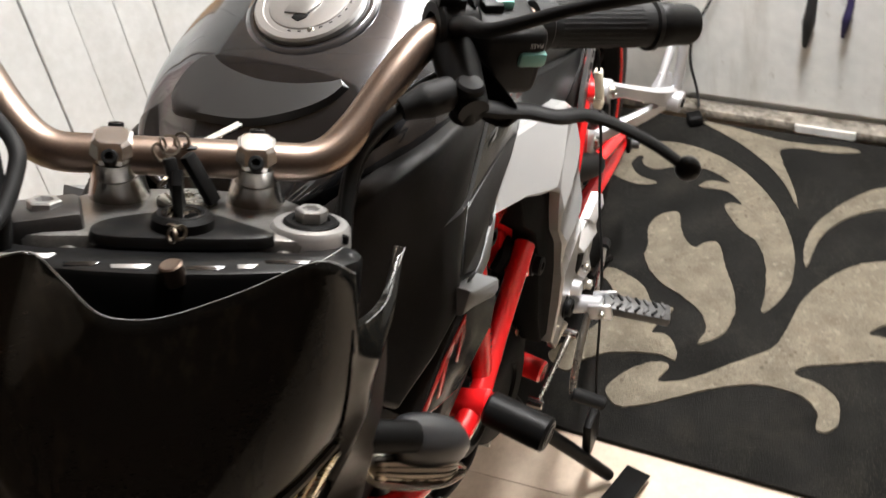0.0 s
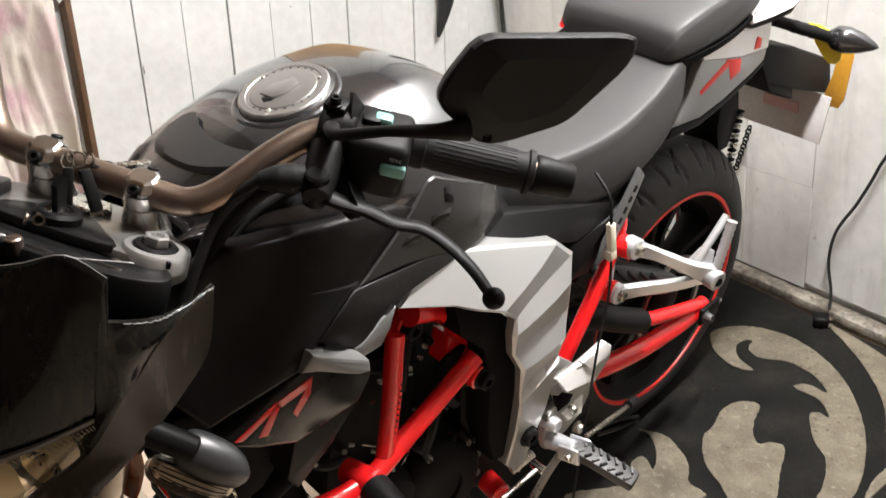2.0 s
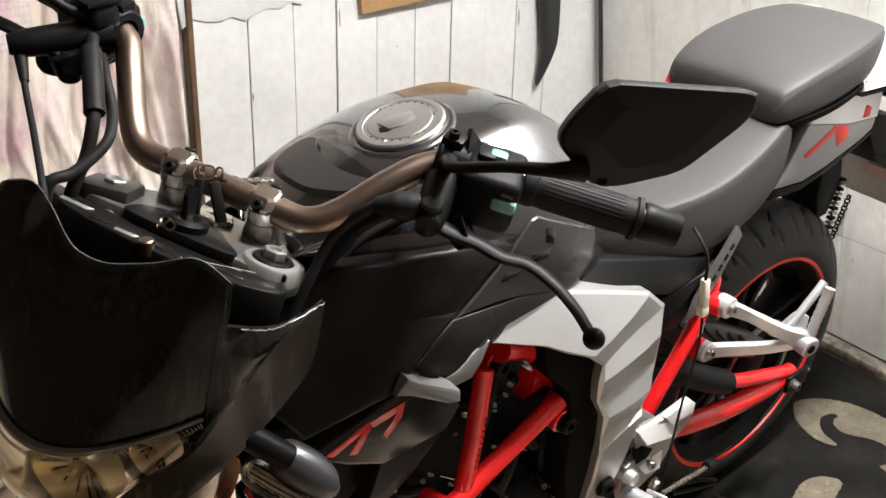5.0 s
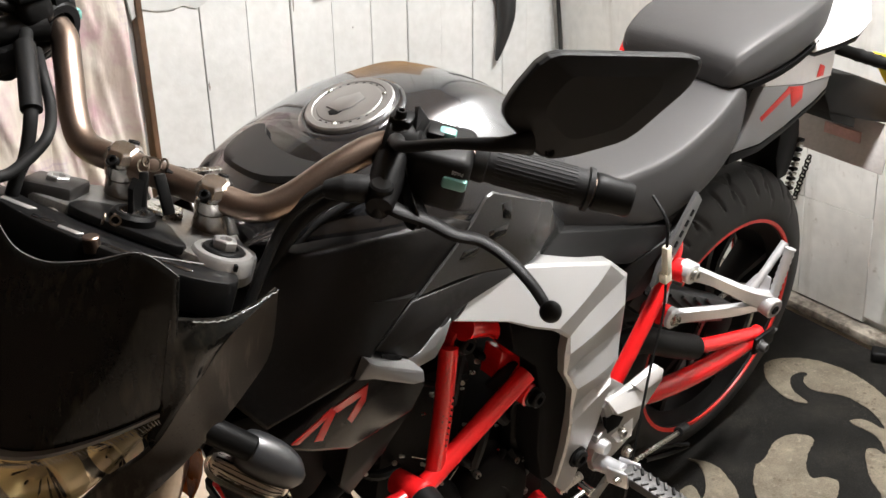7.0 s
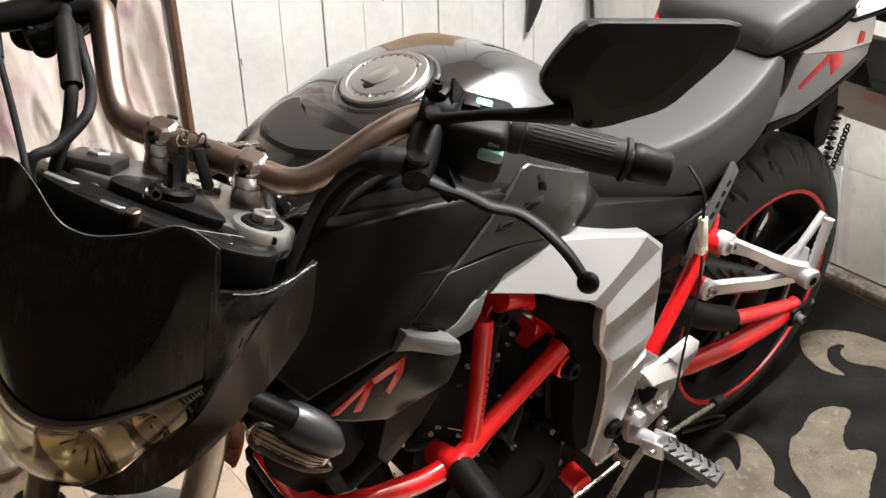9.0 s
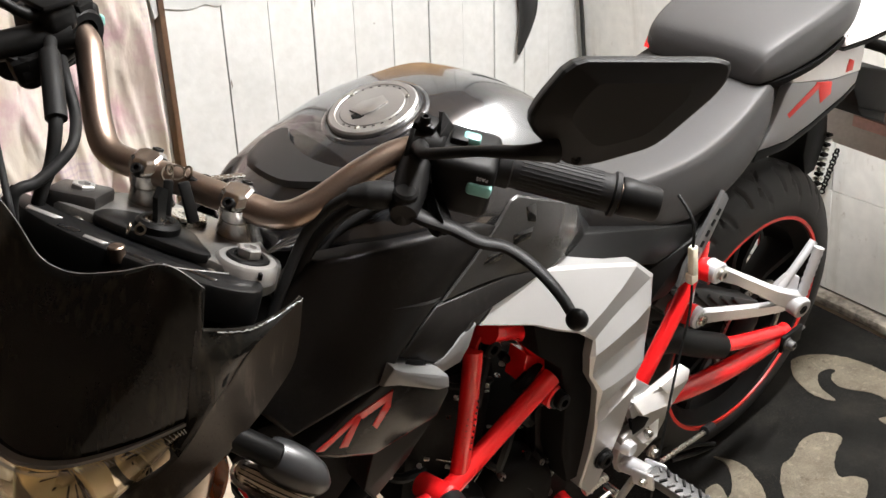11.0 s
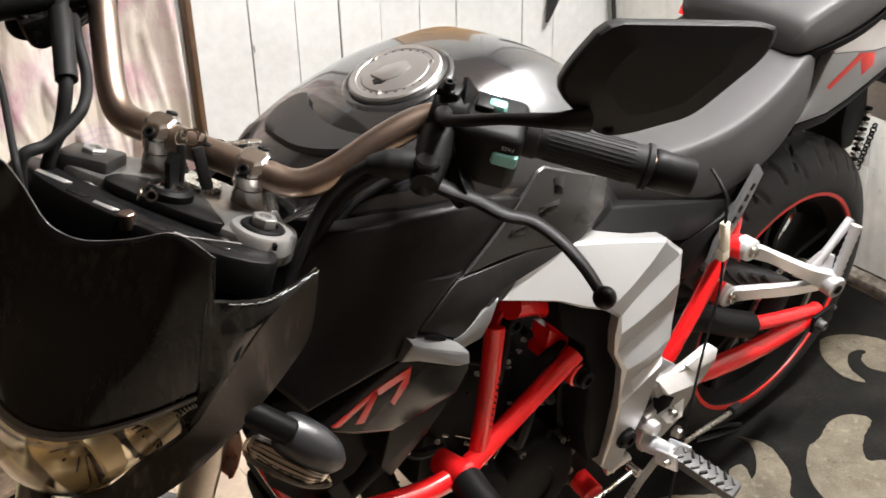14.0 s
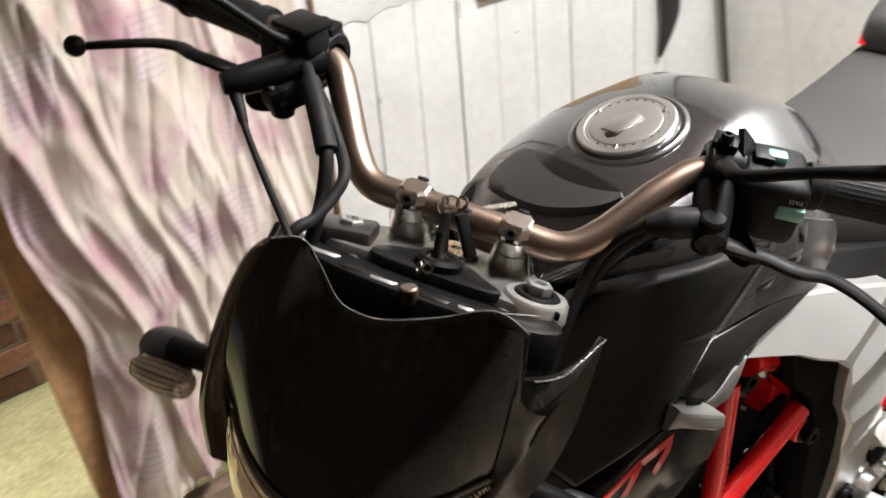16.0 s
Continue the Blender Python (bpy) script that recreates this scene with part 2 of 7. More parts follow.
def box(bm, c, size, m=None, bev=0.0, seg=2):
    r = bmesh.ops.create_cube(bm, size=1.0)
    vs = r["verts"]
    for v in vs:
        v.co = Vector([v.co[i] * size[i] for i in range(3)])
    if bev:
        es = list({e for v in vs for e in v.link_edges})
        g = bmesh.ops.bevel(bm, geom=es, offset=bev, segments=seg, affect="EDGES", profile=0.5)
        vs = list({v for f in g["faces"] for v in f.verts} | {v for v in vs if v.is_valid})
    mm = Matrix.Translation(c) @ (m.to_4x4() if m is not None else Matrix())
    bmesh.ops.transform(bm, matrix=mm, verts=[v for v in vs if v.is_valid])
    return bm


def slab(bm, outline, thick, bev=0.004, crown=0.0, k=0):
    """A panel: its outer edge runs through outline; it goes back by the vector thick and has a rounded rim; crown swells its face."""
    P = spline(outline, k, True) if k else [Vector(p) for p in outline]
    thick = Vector(thick)
    c = sum(P, Vector()) / len(P)
    out = -thick.normalized()

    def inset(d, lift):
        r = []
        for i, p in enumerate(P):
            a, b = P[i - 1], P[(i + 1) % len(P)]
            e1, e2 = (p - a).normalized(), (b - p).normalized()
            nv = (e1.cross(out) + e2.cross(out))
            nv = nv.normalized() if nv.length > 1e-6 else Vector()
            r.append(p - nv * d * SIGN + out * lift)
        return r
    area = sum(((P[i] - c).cross(P[(i + 1) % len(P)] - c)).dot(out) for i in range(len(P)))
    SIGN = 1.0 if area > 0 else -1.0
    rings = [[p + thick for p in P], inset(0, -bev), inset(bev * 0.3, -bev * 0.3), inset(bev, 0)]
    V = bridge(bm, rings, caps=False)
    bm.faces.new(V[0][::-1])
    if crown:
        inner = inset(bev, 0)
        mid = [q.lerp(c, 0.35) + out * crown * 0.75 for q in inner]
        W = [bm.verts.new(p) for p in mid]
        n = len(W)
        for i in range(n):
            bm.faces.new((V[-1][i], V[-1][(i + 1) % n], W[(i + 1) % n], W[i]))
        top = bm.verts.new(c + out * crown)
        for i in range(n):
            bm.faces.new((W[i], W[(i + 1) % n], top))
    else:
        f = bm.faces.new(V[-1])
        f.normal_update()
        bmesh.ops.triangulate(bm, faces=[f], ngon_method="EAR_CLIP")
    return bm


def torus_prof(bm, c, axis, prof, n=64):
    """A ring round c: prof is a closed profile of (along axis, radius)."""
    c, t = Vector(c), Vector(axis).normalized()
    side = t.cross(Vector((0, 0, 1))).normalized()
    up = t.cross(side)
    rings = [[c + t * h + (side * math.cos(a) + up * math.sin(a)) * r for h, r in prof] for a in (2 * math.pi * q / n for q in range(n))]
    V = [[bm.verts.new(p) for p in r] for r in rings]
    for i in range(n):
        a, b = V[i], V[(i + 1) % n]
        for j in range(len(prof)):
            q = (j + 1) % len(prof)
            bm.faces.new((a[j], a[q], b[q], b[j]))
    return bm


def grid_surf(bm, rows, ku=4, kv=4, thick=None):
    """A smooth skin through rows of points; thick: a vector by which a back skin is set off."""
    R = [spline(r, ku) for r in rows]
    C = [spline([r[i] for r in R], kv) for i in range(len(R[0]))]
    nu, nv = len(C), len(C[0])
    V = [[bm.verts.new(p) for p in col] for col in C]
    for i in range(nu - 1):
        for j in range(nv - 1):
            bm.faces.new((V[i][j], V[i + 1][j], V[i + 1][j + 1], V[i][j + 1]))
    if thick is not None:
        thick = Vector(thick)
        W = [[bm.verts.new(p + thick) for p in col] for col in C]
        for i in range(nu - 1):
            for j in range(nv - 1):
                bm.faces.new((W[i][j], W[i][j + 1], W[i + 1][j + 1], W[i + 1][j]))
        for i in range(nu - 1):
            bm.faces.new((V[i][0], W[i][0], W[i + 1][0], V[i + 1][0]))
            bm.faces.new((V[i][-1], V[i + 1][-1], W[i + 1][-1], W[i][-1]))
        for j in range(nv - 1):
            bm.faces.new((V[0][j], V[0][j + 1], W[0][j + 1], W[0][j]))
            bm.faces.new((V[-1][j], W[-1][j], W[-1][j + 1], V[-1][j + 1]))
    return bm


def sections(bm, secs, kn=4, closed_n=5):
    """A closed body lofted through cross-sections, each a list of points (same count), smoothed both ways."""
    R = [spline(s, closed_n, True) for s in secs]
    cols = [spline([r[i] for r in R], kn) for i in range(len(R[0]))]
    rings = [[c[j] for c in cols] for j in range(len(cols[0]))]
    bridge(bm, rings)
    return bm


def mirrored(s):
    """A cross-section from its left half, top to bottom."""
    return [Vector(p) for p in s] + [Vector((p[0], -p[1], p[2])) for p in reversed(s) if abs(p[1]) > 1e-6]


# ---- the place: a shed with a plank wall, a doorway to a mossy yard ----
WHITE_BOARD = mat("white painted boards", (0.51, 0.52, 0.505), 0.42, var=0.08, big=4.0, fine=45, bump=0.2, dist=0.003, col2=(0.57, 0.58, 0.57))
WALL_GREY = mat("off-white painted sheet", (0.74, 0.75, 0.73), 0.45, var=0.10, big=3.5, fine=30, bump=0.25, dist=0.004, col2=(0.82, 0.825, 0.80))
BROWN_WOOD = mat("brown stained timber", (0.095, 0.052, 0.028), 0.55, var=0.35, big=9, fine=70, bump=0.25)
POST_WOOD = mat("pale varnished timber", (0.46, 0.28, 0.135), 0.5, var=0.3, big=9, fine=70, bump=0.2)
SILL_WOOD = mat("weathered grey-brown timber", (0.20, 0.145, 0.10), 0.75, var=0.4, big=12, fine=80, bump=0.4, dist=0.004)
CEIL_WOOD = mat("brown roof boards", (0.22, 0.14, 0.08), 0.6, var=0.25, big=5, fine=60, bump=0.2)
FLOOR_BOARD = mat("pale floor board", (0.57, 0.455, 0.35), 0.55, var=0.16, big=8, fine=90, bump=0.12, col2=(0.60, 0.50, 0.39))
RUG_DARK = mat("dark rug pile", (0.0110, 0.0106, 0.0099), 1.0, var=0.35, big=10, fine=420, bump=0.7, dist=0.003, spec=0.06, col2=(0.0175, 0.0168, 0.0155))
RUG_PALE = mat("beige rug pile", (0.125, 0.111, 0.084), 1.0, var=0.16, big=18, fine=420, bump=0.7, dist=0.003, spec=0.15, col2=(0.195, 0.168, 0.126))
SKIRT = mat("grey painted skirting", (0.20, 0.18, 0.15), 0.65, var=0.6, big=16, fine=90, bump=0.2)
MOSS = mat("mossy concrete", (0.42, 0.39, 0.19), 0.9, var=0.28, big=5, fine=50, bump=0.5, dist=0.006, col2=(0.62, 0.58, 0.33))
MORTAR = mat("grey mortar", (0.26, 0.22, 0.185), 0.9, var=0.2, fine=90, bump=0.4)
BRICK = mat("red brick", (0.33, 0.16, 0.108), 0.85, var=0.45, big=9, fine=70, bump=0.7, dist=0.006, col2=(0.34, 0.17, 0.12))
CORD = mat("black cord", (0.015, 0.015, 0.015), 0.55, var=0.2)
WEED = mat("weed leaves", (0.07, 0.11, 0.03), 0.6, var=0.3)
WALL_BACK = mat("dark timber wall", (0.09, 0.065, 0.045), 0.7, var=0.1, big=2, fine=50, bump=0.1)


def random_tint(m, amount):
    """Vary the tone a little from piece to piece."""
    n, l = m.node_tree.nodes, m.node_tree.links
    ramp, b = n[m["ramp"]], n["Principled BSDF"]
    info, mr, hsv = n.new("ShaderNodeObjectInfo"), n.new("ShaderNodeMapRange"), n.new("ShaderNodeHueSaturation")
    mr.inputs[3].default_value, mr.inputs[4].default_value = 1 - amount, 1 + amount
    l.new(info.outputs["Random"], mr.inputs[0]), l.new(mr.outputs[0], hsv.inputs["Value"])
    l.new(ramp.outputs[0], hsv.inputs["Color"]), l.new(hsv.outputs[0], b.inputs["Base Color"])


def specks(m, scale, size, colour, amount):
    """Lint and crumbs strewn over a surface, thicker in places."""
    n, l = m.node_tree.nodes, m.node_tree.links
    b = n["Principled BSDF"]
    src = b.inputs["Base Color"].links[0].from_socket
    tc, vo, ns, a, c, mul, mx = [n.new("ShaderNode" + k) for k in ("TexCoord", "TexVoronoi", "TexNoise", "MapRange", "MapRange", "Math", "Mix")]
    vo.inputs["Scale"].default_value, ns.inputs["Scale"].default_value, ns.inputs["Detail"].default_value = scale, 7.0, 6.0
    l.new(tc.outputs["Object"], vo.inputs["Vector"]), l.new(tc.outputs["Object"], ns.inputs["Vector"])
    a.inputs[1].default_value, a.inputs[2].default_value, a.inputs[3].default_value, a.inputs[4].default_value = size, size * 1.6, 1.0, 0.0
    c.inputs[1].default_value, c.inputs[2].default_value, c.inputs[4].default_value = 0.40, 0.68, amount
    l.new(vo.outputs["Distance"], a.inputs[0]), l.new(ns.outputs[0], c.inputs[0])
    mul.operation = "MULTIPLY"
    l.new(a.outputs[0], mul.inputs[0]), l.new(c.outputs[0], mul.inputs[1])
    mx.data_type = "RGBA"
    mx.inputs[7].default_value = (*colour, 1)
    l.new(mul.outputs[0], mx.inputs[0]), l.new(src, mx.inputs[6]), l.new(mx.outputs[2], b.inputs["Base Color"])


def stains(m, stretch, scale, colour, lo, hi, amount):
    """Runs and smears of dirt drawn out along one direction."""
    n, l = m.node_tree.nodes, m.node_tree.links
    b = n["Principled BSDF"]
    src = b.inputs["Base Color"].links[0].from_socket
    tc, mp, ns, a, mx = [n.new("ShaderNode" + k) for k in ("TexCoord", "Mapping", "TexNoise", "MapRange", "Mix")]
    mp.inputs["Scale"].default_value = stretch
    ns.inputs["Scale"].default_value, ns.inputs["Detail"].default_value, ns.inputs["Roughness"].default_value = scale, 8.0, 0.65
    l.new(tc.outputs["Object"], mp.inputs[0]), l.new(mp.outputs[0], ns.inputs["Vector"]), l.new(ns.outputs[0], a.inputs[0])
    a.inputs[1].default_value, a.inputs[2].default_value, a.inputs[4].default_value = lo, hi, amount
    mx.data_type = "RGBA"
    mx.inputs[7].default_value = (*colour, 1)
    l.new(a.outputs[0], mx.inputs[0]), l.new(src, mx.inputs[6]), l.new(mx.outputs[2], b.inputs["Base Color"])


stains(WHITE_BOARD, (1.0, 1.0, 0.10), 22.0, (0.36, 0.34, 0.30), 0.56, 0.74, 0.6)
stains(WHITE_BOARD, (1.0, 1.0, 0.6), 60.0, (0.30, 0.27, 0.23), 0.66, 0.76, 0.7)
stains(WALL_GREY, (1.0, 1.0, 0.18), 14.0, (0.42, 0.40, 0.35), 0.52, 0.74, 0.55)
stains(WALL_GREY, (1.0, 1.0, 0.8), 34.0, (0.34, 0.31, 0.26), 0.62, 0.74, 0.6)
stains(SKIRT, (1.0, 1.0, 1.0), 30.0, (0.06, 0.045, 0.03), 0.50, 0.66, 0.9)
stains(RUG_PALE, (1.0, 1.0, 1.0), 26.0, (0.095, 0.08, 0.058), 0.52, 0.74, 0.65)
stains(FLOOR_BOARD, (1.0, 0.3, 1.0), 16.0, (0.20, 0.15, 0.10), 0.54, 0.74, 0.6)
stains(RUG_DARK, (1.0, 1.0, 1.0), 9.0, (0.032, 0.029, 0.024), 0.52, 0.74, 0.6)
stains(RUG_PALE, (1.0, 1.0, 1.0), 70.0, (0.27, 0.235, 0.185), 0.55, 0.70, 0.6)
specks(RUG_DARK, 150.0, 0.11, (0.12, 0.10, 0.08), 0.45)
specks(RUG_DARK, 420.0, 0.20, (0.075, 0.068, 0.055), 0.6)
specks(RUG_PALE, 260.0, 0.20, (0.08, 0.066, 0.048), 0.8)
specks(RUG_PALE, 60.0, 0.16, (0.06, 0.05, 0.036), 0.8)
random_tint(WHITE_BOARD, 0.03)
random_tint(BRICK, 0.50)
random_tint(FLOOR_BOARD, 0.10)


def fabric_material():
    """Thin cotton: cream ground, faded pink and lilac squares, loosely woven; light comes through."""
    m = bpy.data.materials.new("faded pink cotton")
    m.use_nodes = True
    n, l = m.node_tree.nodes, m.node_tree.links
    b = n["Principled BSDF"]
    tc, mp = n.new("ShaderNodeTexCoord"), n.new("ShaderNodeMapping")
    l.new(tc.outputs["UV"], mp.inputs[0])
    ns = n.new("ShaderNodeTexNoise")
    ns.inputs["Scale"].default_value, ns.inputs["Detail"].default_value = 6.0, 5.0
    l.new(mp.outputs[0], ns.inputs["Vector"])
    wob, add = n.new("ShaderNodeTexNoise"), n.new("ShaderNodeMix")
    wob.inputs["Scale"].default_value, wob.inputs["Detail"].default_value = 5.0, 3.0
    l.new(mp.outputs[0], wob.inputs["Vector"])
    add.data_type, add.blend_type = "RGBA", "ADD"
    add.inputs[0].default_value = 0.10
    l.new(mp.outputs[0], add.inputs[6]), l.new(wob.outputs["Color"], add.inputs[7])

    def patches(wide, high, shift, lo, hi):
        """Soft-edged blocks of the print; lo to hi picks how many of them show."""
        mv, ck, mr = n.new("ShaderNodeMapping"), n.new("ShaderNodeTexBrick"), n.new("ShaderNodeMapRange")
        mv.inputs["Location"].default_value = shift
        l.new(add.outputs[2], mv.inputs[0]), l.new(mv.outputs[0], ck.inputs["Vector"])
        ck.inputs["Scale"].default_value, ck.inputs["Row Height"].default_value, ck.inputs["Brick Width"].default_value = 1.0, high, wide
        ck.inputs["Color1"].default_value, ck.inputs["Color2"].default_value = (0.0, 0.0, 0.0, 1), (1.0, 1.0, 1.0, 1)
        ck.inputs["Mortar"].default_value, ck.inputs["Mortar Size"].default_value, ck.inputs["Mortar Smooth"].default_value = (0.0, 0.0, 0.0, 1), 0.045, 1.0
        l.new(ck.outputs[0], mr.inputs[0])
        mr.inputs[1].default_value, mr.inputs[2].default_value = lo, hi
        return mr.outputs[0]

    def blend(fac, base, colour):
        mx = n.new("ShaderNodeMix")
        mx.data_type = "RGBA"
        mx.inputs[7].default_value = (*colour, 1)
        l.new(fac, mx.inputs[0]), l.new(base, mx.inputs[6])
        return mx.outputs[2]

    def times(a, c):
        mu = n.new("ShaderNodeMath")
        mu.operation = "MULTIPLY"
        l.new(a, mu.inputs[0])
        if isinstance(c, float):
            mu.inputs[1].default_value = c
        else:
            l.new(c, mu.inputs[1])
        return mu.outputs[0]

    ground = n.new("ShaderNodeValToRGB")
    ground.color_ramp.elements[0].color, ground.color_ramp.elements[1].color = (0.66, 0.60, 0.51, 1), (0.80, 0.75, 0.69, 1)
    ground.color_ramp.elements[0].position, ground.color_ramp.elements[1].position = 0.35, 0.65
    l.new(ns.outputs[0], ground.inputs[0])
    faded = n.new("ShaderNodeMapRange")
    faded.inputs[1].default_value, faded.inputs[2].default_value, faded.inputs[3].default_value, faded.inputs[4].default_value = 0.34, 0.58, 0.35, 1.0
    l.new(wob.outputs[0], faded.inputs[0])
    blot, bm2, br = n.new("ShaderNodeTexNoise"), n.new("ShaderNodeMapping"), n.new("ShaderNodeMapRange")
    bm2.inputs["Scale"].default_value, bm2.inputs["Rotation"].default_value = (1.0, 1.9, 1.0), (0.0, 0.0, 0.5)
    blot.inputs["Scale"].default_value, blot.inputs["Detail"].default_value, blot.inputs["Roughness"].default_value = 3.2, 7.0, 0.62
    l.new(tc.outputs["UV"], bm2.inputs[0]), l.new(bm2.outputs[0], blot.inputs["Vector"]), l.new(blot.outputs[0], br.inputs[0])
    br.inputs[1].default_value, br.inputs[2].default_value, br.inputs[4].default_value = 0.50, 0.68, 0.85
    col = blend(br.outputs[0], ground.outputs[0], (0.56, 0.31, 0.40))
    col = blend(times(times(patches(0.34, 0.24, (0.1, 0.05, 0), 0.40, 0.85), faded.outputs[0]), 0.55), col, (0.62, 0.36, 0.43))
    lines = []
    for direction, scale in (("X", 16.0), ("Y", 22.0)):
        wv, mr = n.new("ShaderNodeTexWave"), n.new("ShaderNodeMapRange")
        wv.bands_direction = direction
        wv.inputs["Scale"].default_value, wv.inputs["Distortion"].default_value, wv.inputs["Detail"].default_value = scale, 1.2, 2.0
        l.new(mp.outputs[0], wv.inputs["Vector"]), l.new(wv.outputs["Fac"], mr.inputs[0])
        mr.inputs[1].default_value, mr.inputs[2].default_value, mr.inputs[4].default_value = 0.55, 0.95, 0.75
        lines.append(mr.outputs[0])
    plaid = patches(0.27, 0.19, (0.43, 0.31, 0), 0.55, 0.85)
    plaid = times(plaid, faded.outputs[0])
    col = blend(times(plaid, 0.22), col, (0.60, 0.50, 0.60))
    col = blend(times(times(plaid, lines[0]), 0.28), col, (0.40, 0.31, 0.45))
    col = blend(times(times(plaid, lines[1]), 0.42), col, (0.42, 0.32, 0.46))
    dots = n.new("ShaderNodeTexVoronoi")
    dots.inputs["Scale"].default_value = 38.0
    l.new(mp.outputs[0], dots.inputs["Vector"])
    dr = n.new("ShaderNodeMapRange")
    dr.inputs[1].default_value, dr.inputs[2].default_value, dr.inputs[3].default_value, dr.inputs[4].default_value = 0.10, 0.20, 0.55, 0.0
    l.new(dots.outputs["Distance"], dr.inputs[0])
    col = blend(times(dr.outputs[0], patches(0.34, 0.24, (0.1, 0.05, 0), 0.60, 0.80)), col, (0.42, 0.14, 0.22))
    l.new(col, b.inputs["Base Color"])
    b.inputs["Roughness"].default_value = 0.55
    b.inputs["Specular IOR Level"].default_value = 0.2
    tr, ms, out = n.new("ShaderNodeBsdfTranslucent"), n.new("ShaderNodeMixShader"), n["Material Output"]
    l.new(col, tr.inputs[0])
    ms.inputs[0].default_value = 0.3
    fn = n.new("ShaderNodeTexNoise")
    fn.inputs["Scale"].default_value = 26.0
    l.new(mp.outputs[0], fn.inputs["Vector"])
    bp = n.new("ShaderNodeBump")
    bp.inputs["Strength"].default_value, bp.inputs["Distance"].default_value = 0.35, 0.010
    l.new(fn.outputs[0], bp.inputs["Height"]), l.new(bp.outputs[0], b.inputs["Normal"])
    l.new(b.outputs[0], ms.inputs[1]), l.new(tr.outputs[0], ms.inputs[2]), l.new(ms.outputs[0], out.inputs[0])
    return m


FABRIC = fabric_material()


def ribbed(m, scale, strength, dist):
    """Adds fine parallel ribs over the relief that a material has."""
    n, l = m.node_tree.nodes, m.node_tree.links
    b = n["Principled BSDF"]
    tc, wv, bp = n.new("ShaderNodeTexCoord"), n.new("ShaderNodeTexWave"), n.new("ShaderNodeBump")
    wv.bands_direction = "DIAGONAL"
    wv.inputs["Scale"].default_value, wv.inputs["Distortion"].default_value = scale, 0.4
    bp.inputs["Strength"].default_value, bp.inputs["Distance"].default_value = strength, dist
    l.new(tc.outputs["Object"], wv.inputs["Vector"]), l.new(wv.outputs["Fac"], bp.inputs["Height"])
    l.new(b.inputs["Normal"].links[0].from_socket, bp.inputs["Normal"]), l.new(bp.outputs[0], b.inputs["Normal"])


ribbed(VINYL, 110.0, 0.10, 0.0005)

WALL_Y, ROOF = -1.0, 2.25
REAR_A, REAR_B = Vector((-0.752, -1.0)), Vector((-0.292, 1.7))
REAR_TURN = math.degrees(math.atan2(REAR_B.y - REAR_A.y, REAR_B.x - REAR_A.x))
REAR = pose(REAR_A.x, REAR_A.y, 0, 0, 0, REAR_TURN)      # along the rear wall: x runs along it, +y goes out through it
REAR_LEN = (REAR_B - REAR_A).length


def structure(name, bm, material, label, category, m=None):
    return tagged(link_mesh(name, bm, material, None, "", m), label, category, "", "structure")


# ground: one sheet outside, the shed's floor slab above it
bm = B()
box(bm, (0.6, -20.95, -0.06), (90, 39.9, 0.08))
box(bm, (0.6, 20.94, -0.06), (90, 38.3, 0.08))       # behind the shed, and at its two ends
box(bm, (-22.70, 0.395, -0.06), (43.4, 2.789, 0.08))
box(bm, (24.08, 0.395, -0.06), (43.0, 2.789, 0.08))
structure("ground", bm, MOSS, "mossy pale concrete yard outside the doorway", "ground")

bm = B()
box(bm, (0.85, 0.35, -0.047), (3.2, 2.70, 0.05))
floor = structure("floor", bm, FLOOR_BOARD, "pale wooden board floor of the shed", "floor")
bm = B()
box(bm, (0, 0, 0), (0.1305, 2.62, 0.010), bev=0.0008, seg=1)
first = part("floor_board", bm, FLOOR_BOARD, floor, m=pose(-0.55, 0.35, -0.016))
for i in range(1, 22):
    share("floor_board", first, pose(-0.55 + 0.131 * i, 0.35, -0.016))

# plank wall with the doorway at its end
bm = B()
box(bm, (-0.09, WALL_Y - 0.075, ROOF / 2), (1.33, 0.09, ROOF))
box(bm, (2.38, WALL_Y - 0.075, ROOF / 2), (0.20, 0.09, ROOF))
box(bm, (1.43, WALL_Y - 0.075, ROOF - 0.10), (1.70, 0.09, 0.20))
wall_planks = structure("wall_south", bm, WHITE_BOARD, "white painted tongue-and-groove board wall", "wall")
LEAN_X = -0.14          # the boards and the jamb stand out of plumb


def leaned(bm):
    for v in bm.verts:
        v.co.x = max(v.co.x + LEAN_X * (v.co.z - 0.72), -0.80)
    return bm


PLANKS = [0.538, 0.405, 0.287, 0.168, 0.052, -0.068, -0.186, -0.302, -0.418, -0.535, -0.650, -0.755]
for i, (a, b) in enumerate(zip(PLANKS, PLANKS[1:])):
    bm = B()
    box(bm, ((a + b) / 2, WALL_Y - 0.018 + 0.002 * math.sin(i * 2.4), ROOF / 2), (a - b - (0.0026 if i == 2 else 0.0011 + 0.0005 * math.sin(i * 1.7)), 0.024, ROOF), bev=0.0017, seg=1)
    part("plank", leaned(bm), WHITE_BOARD, wall_planks)

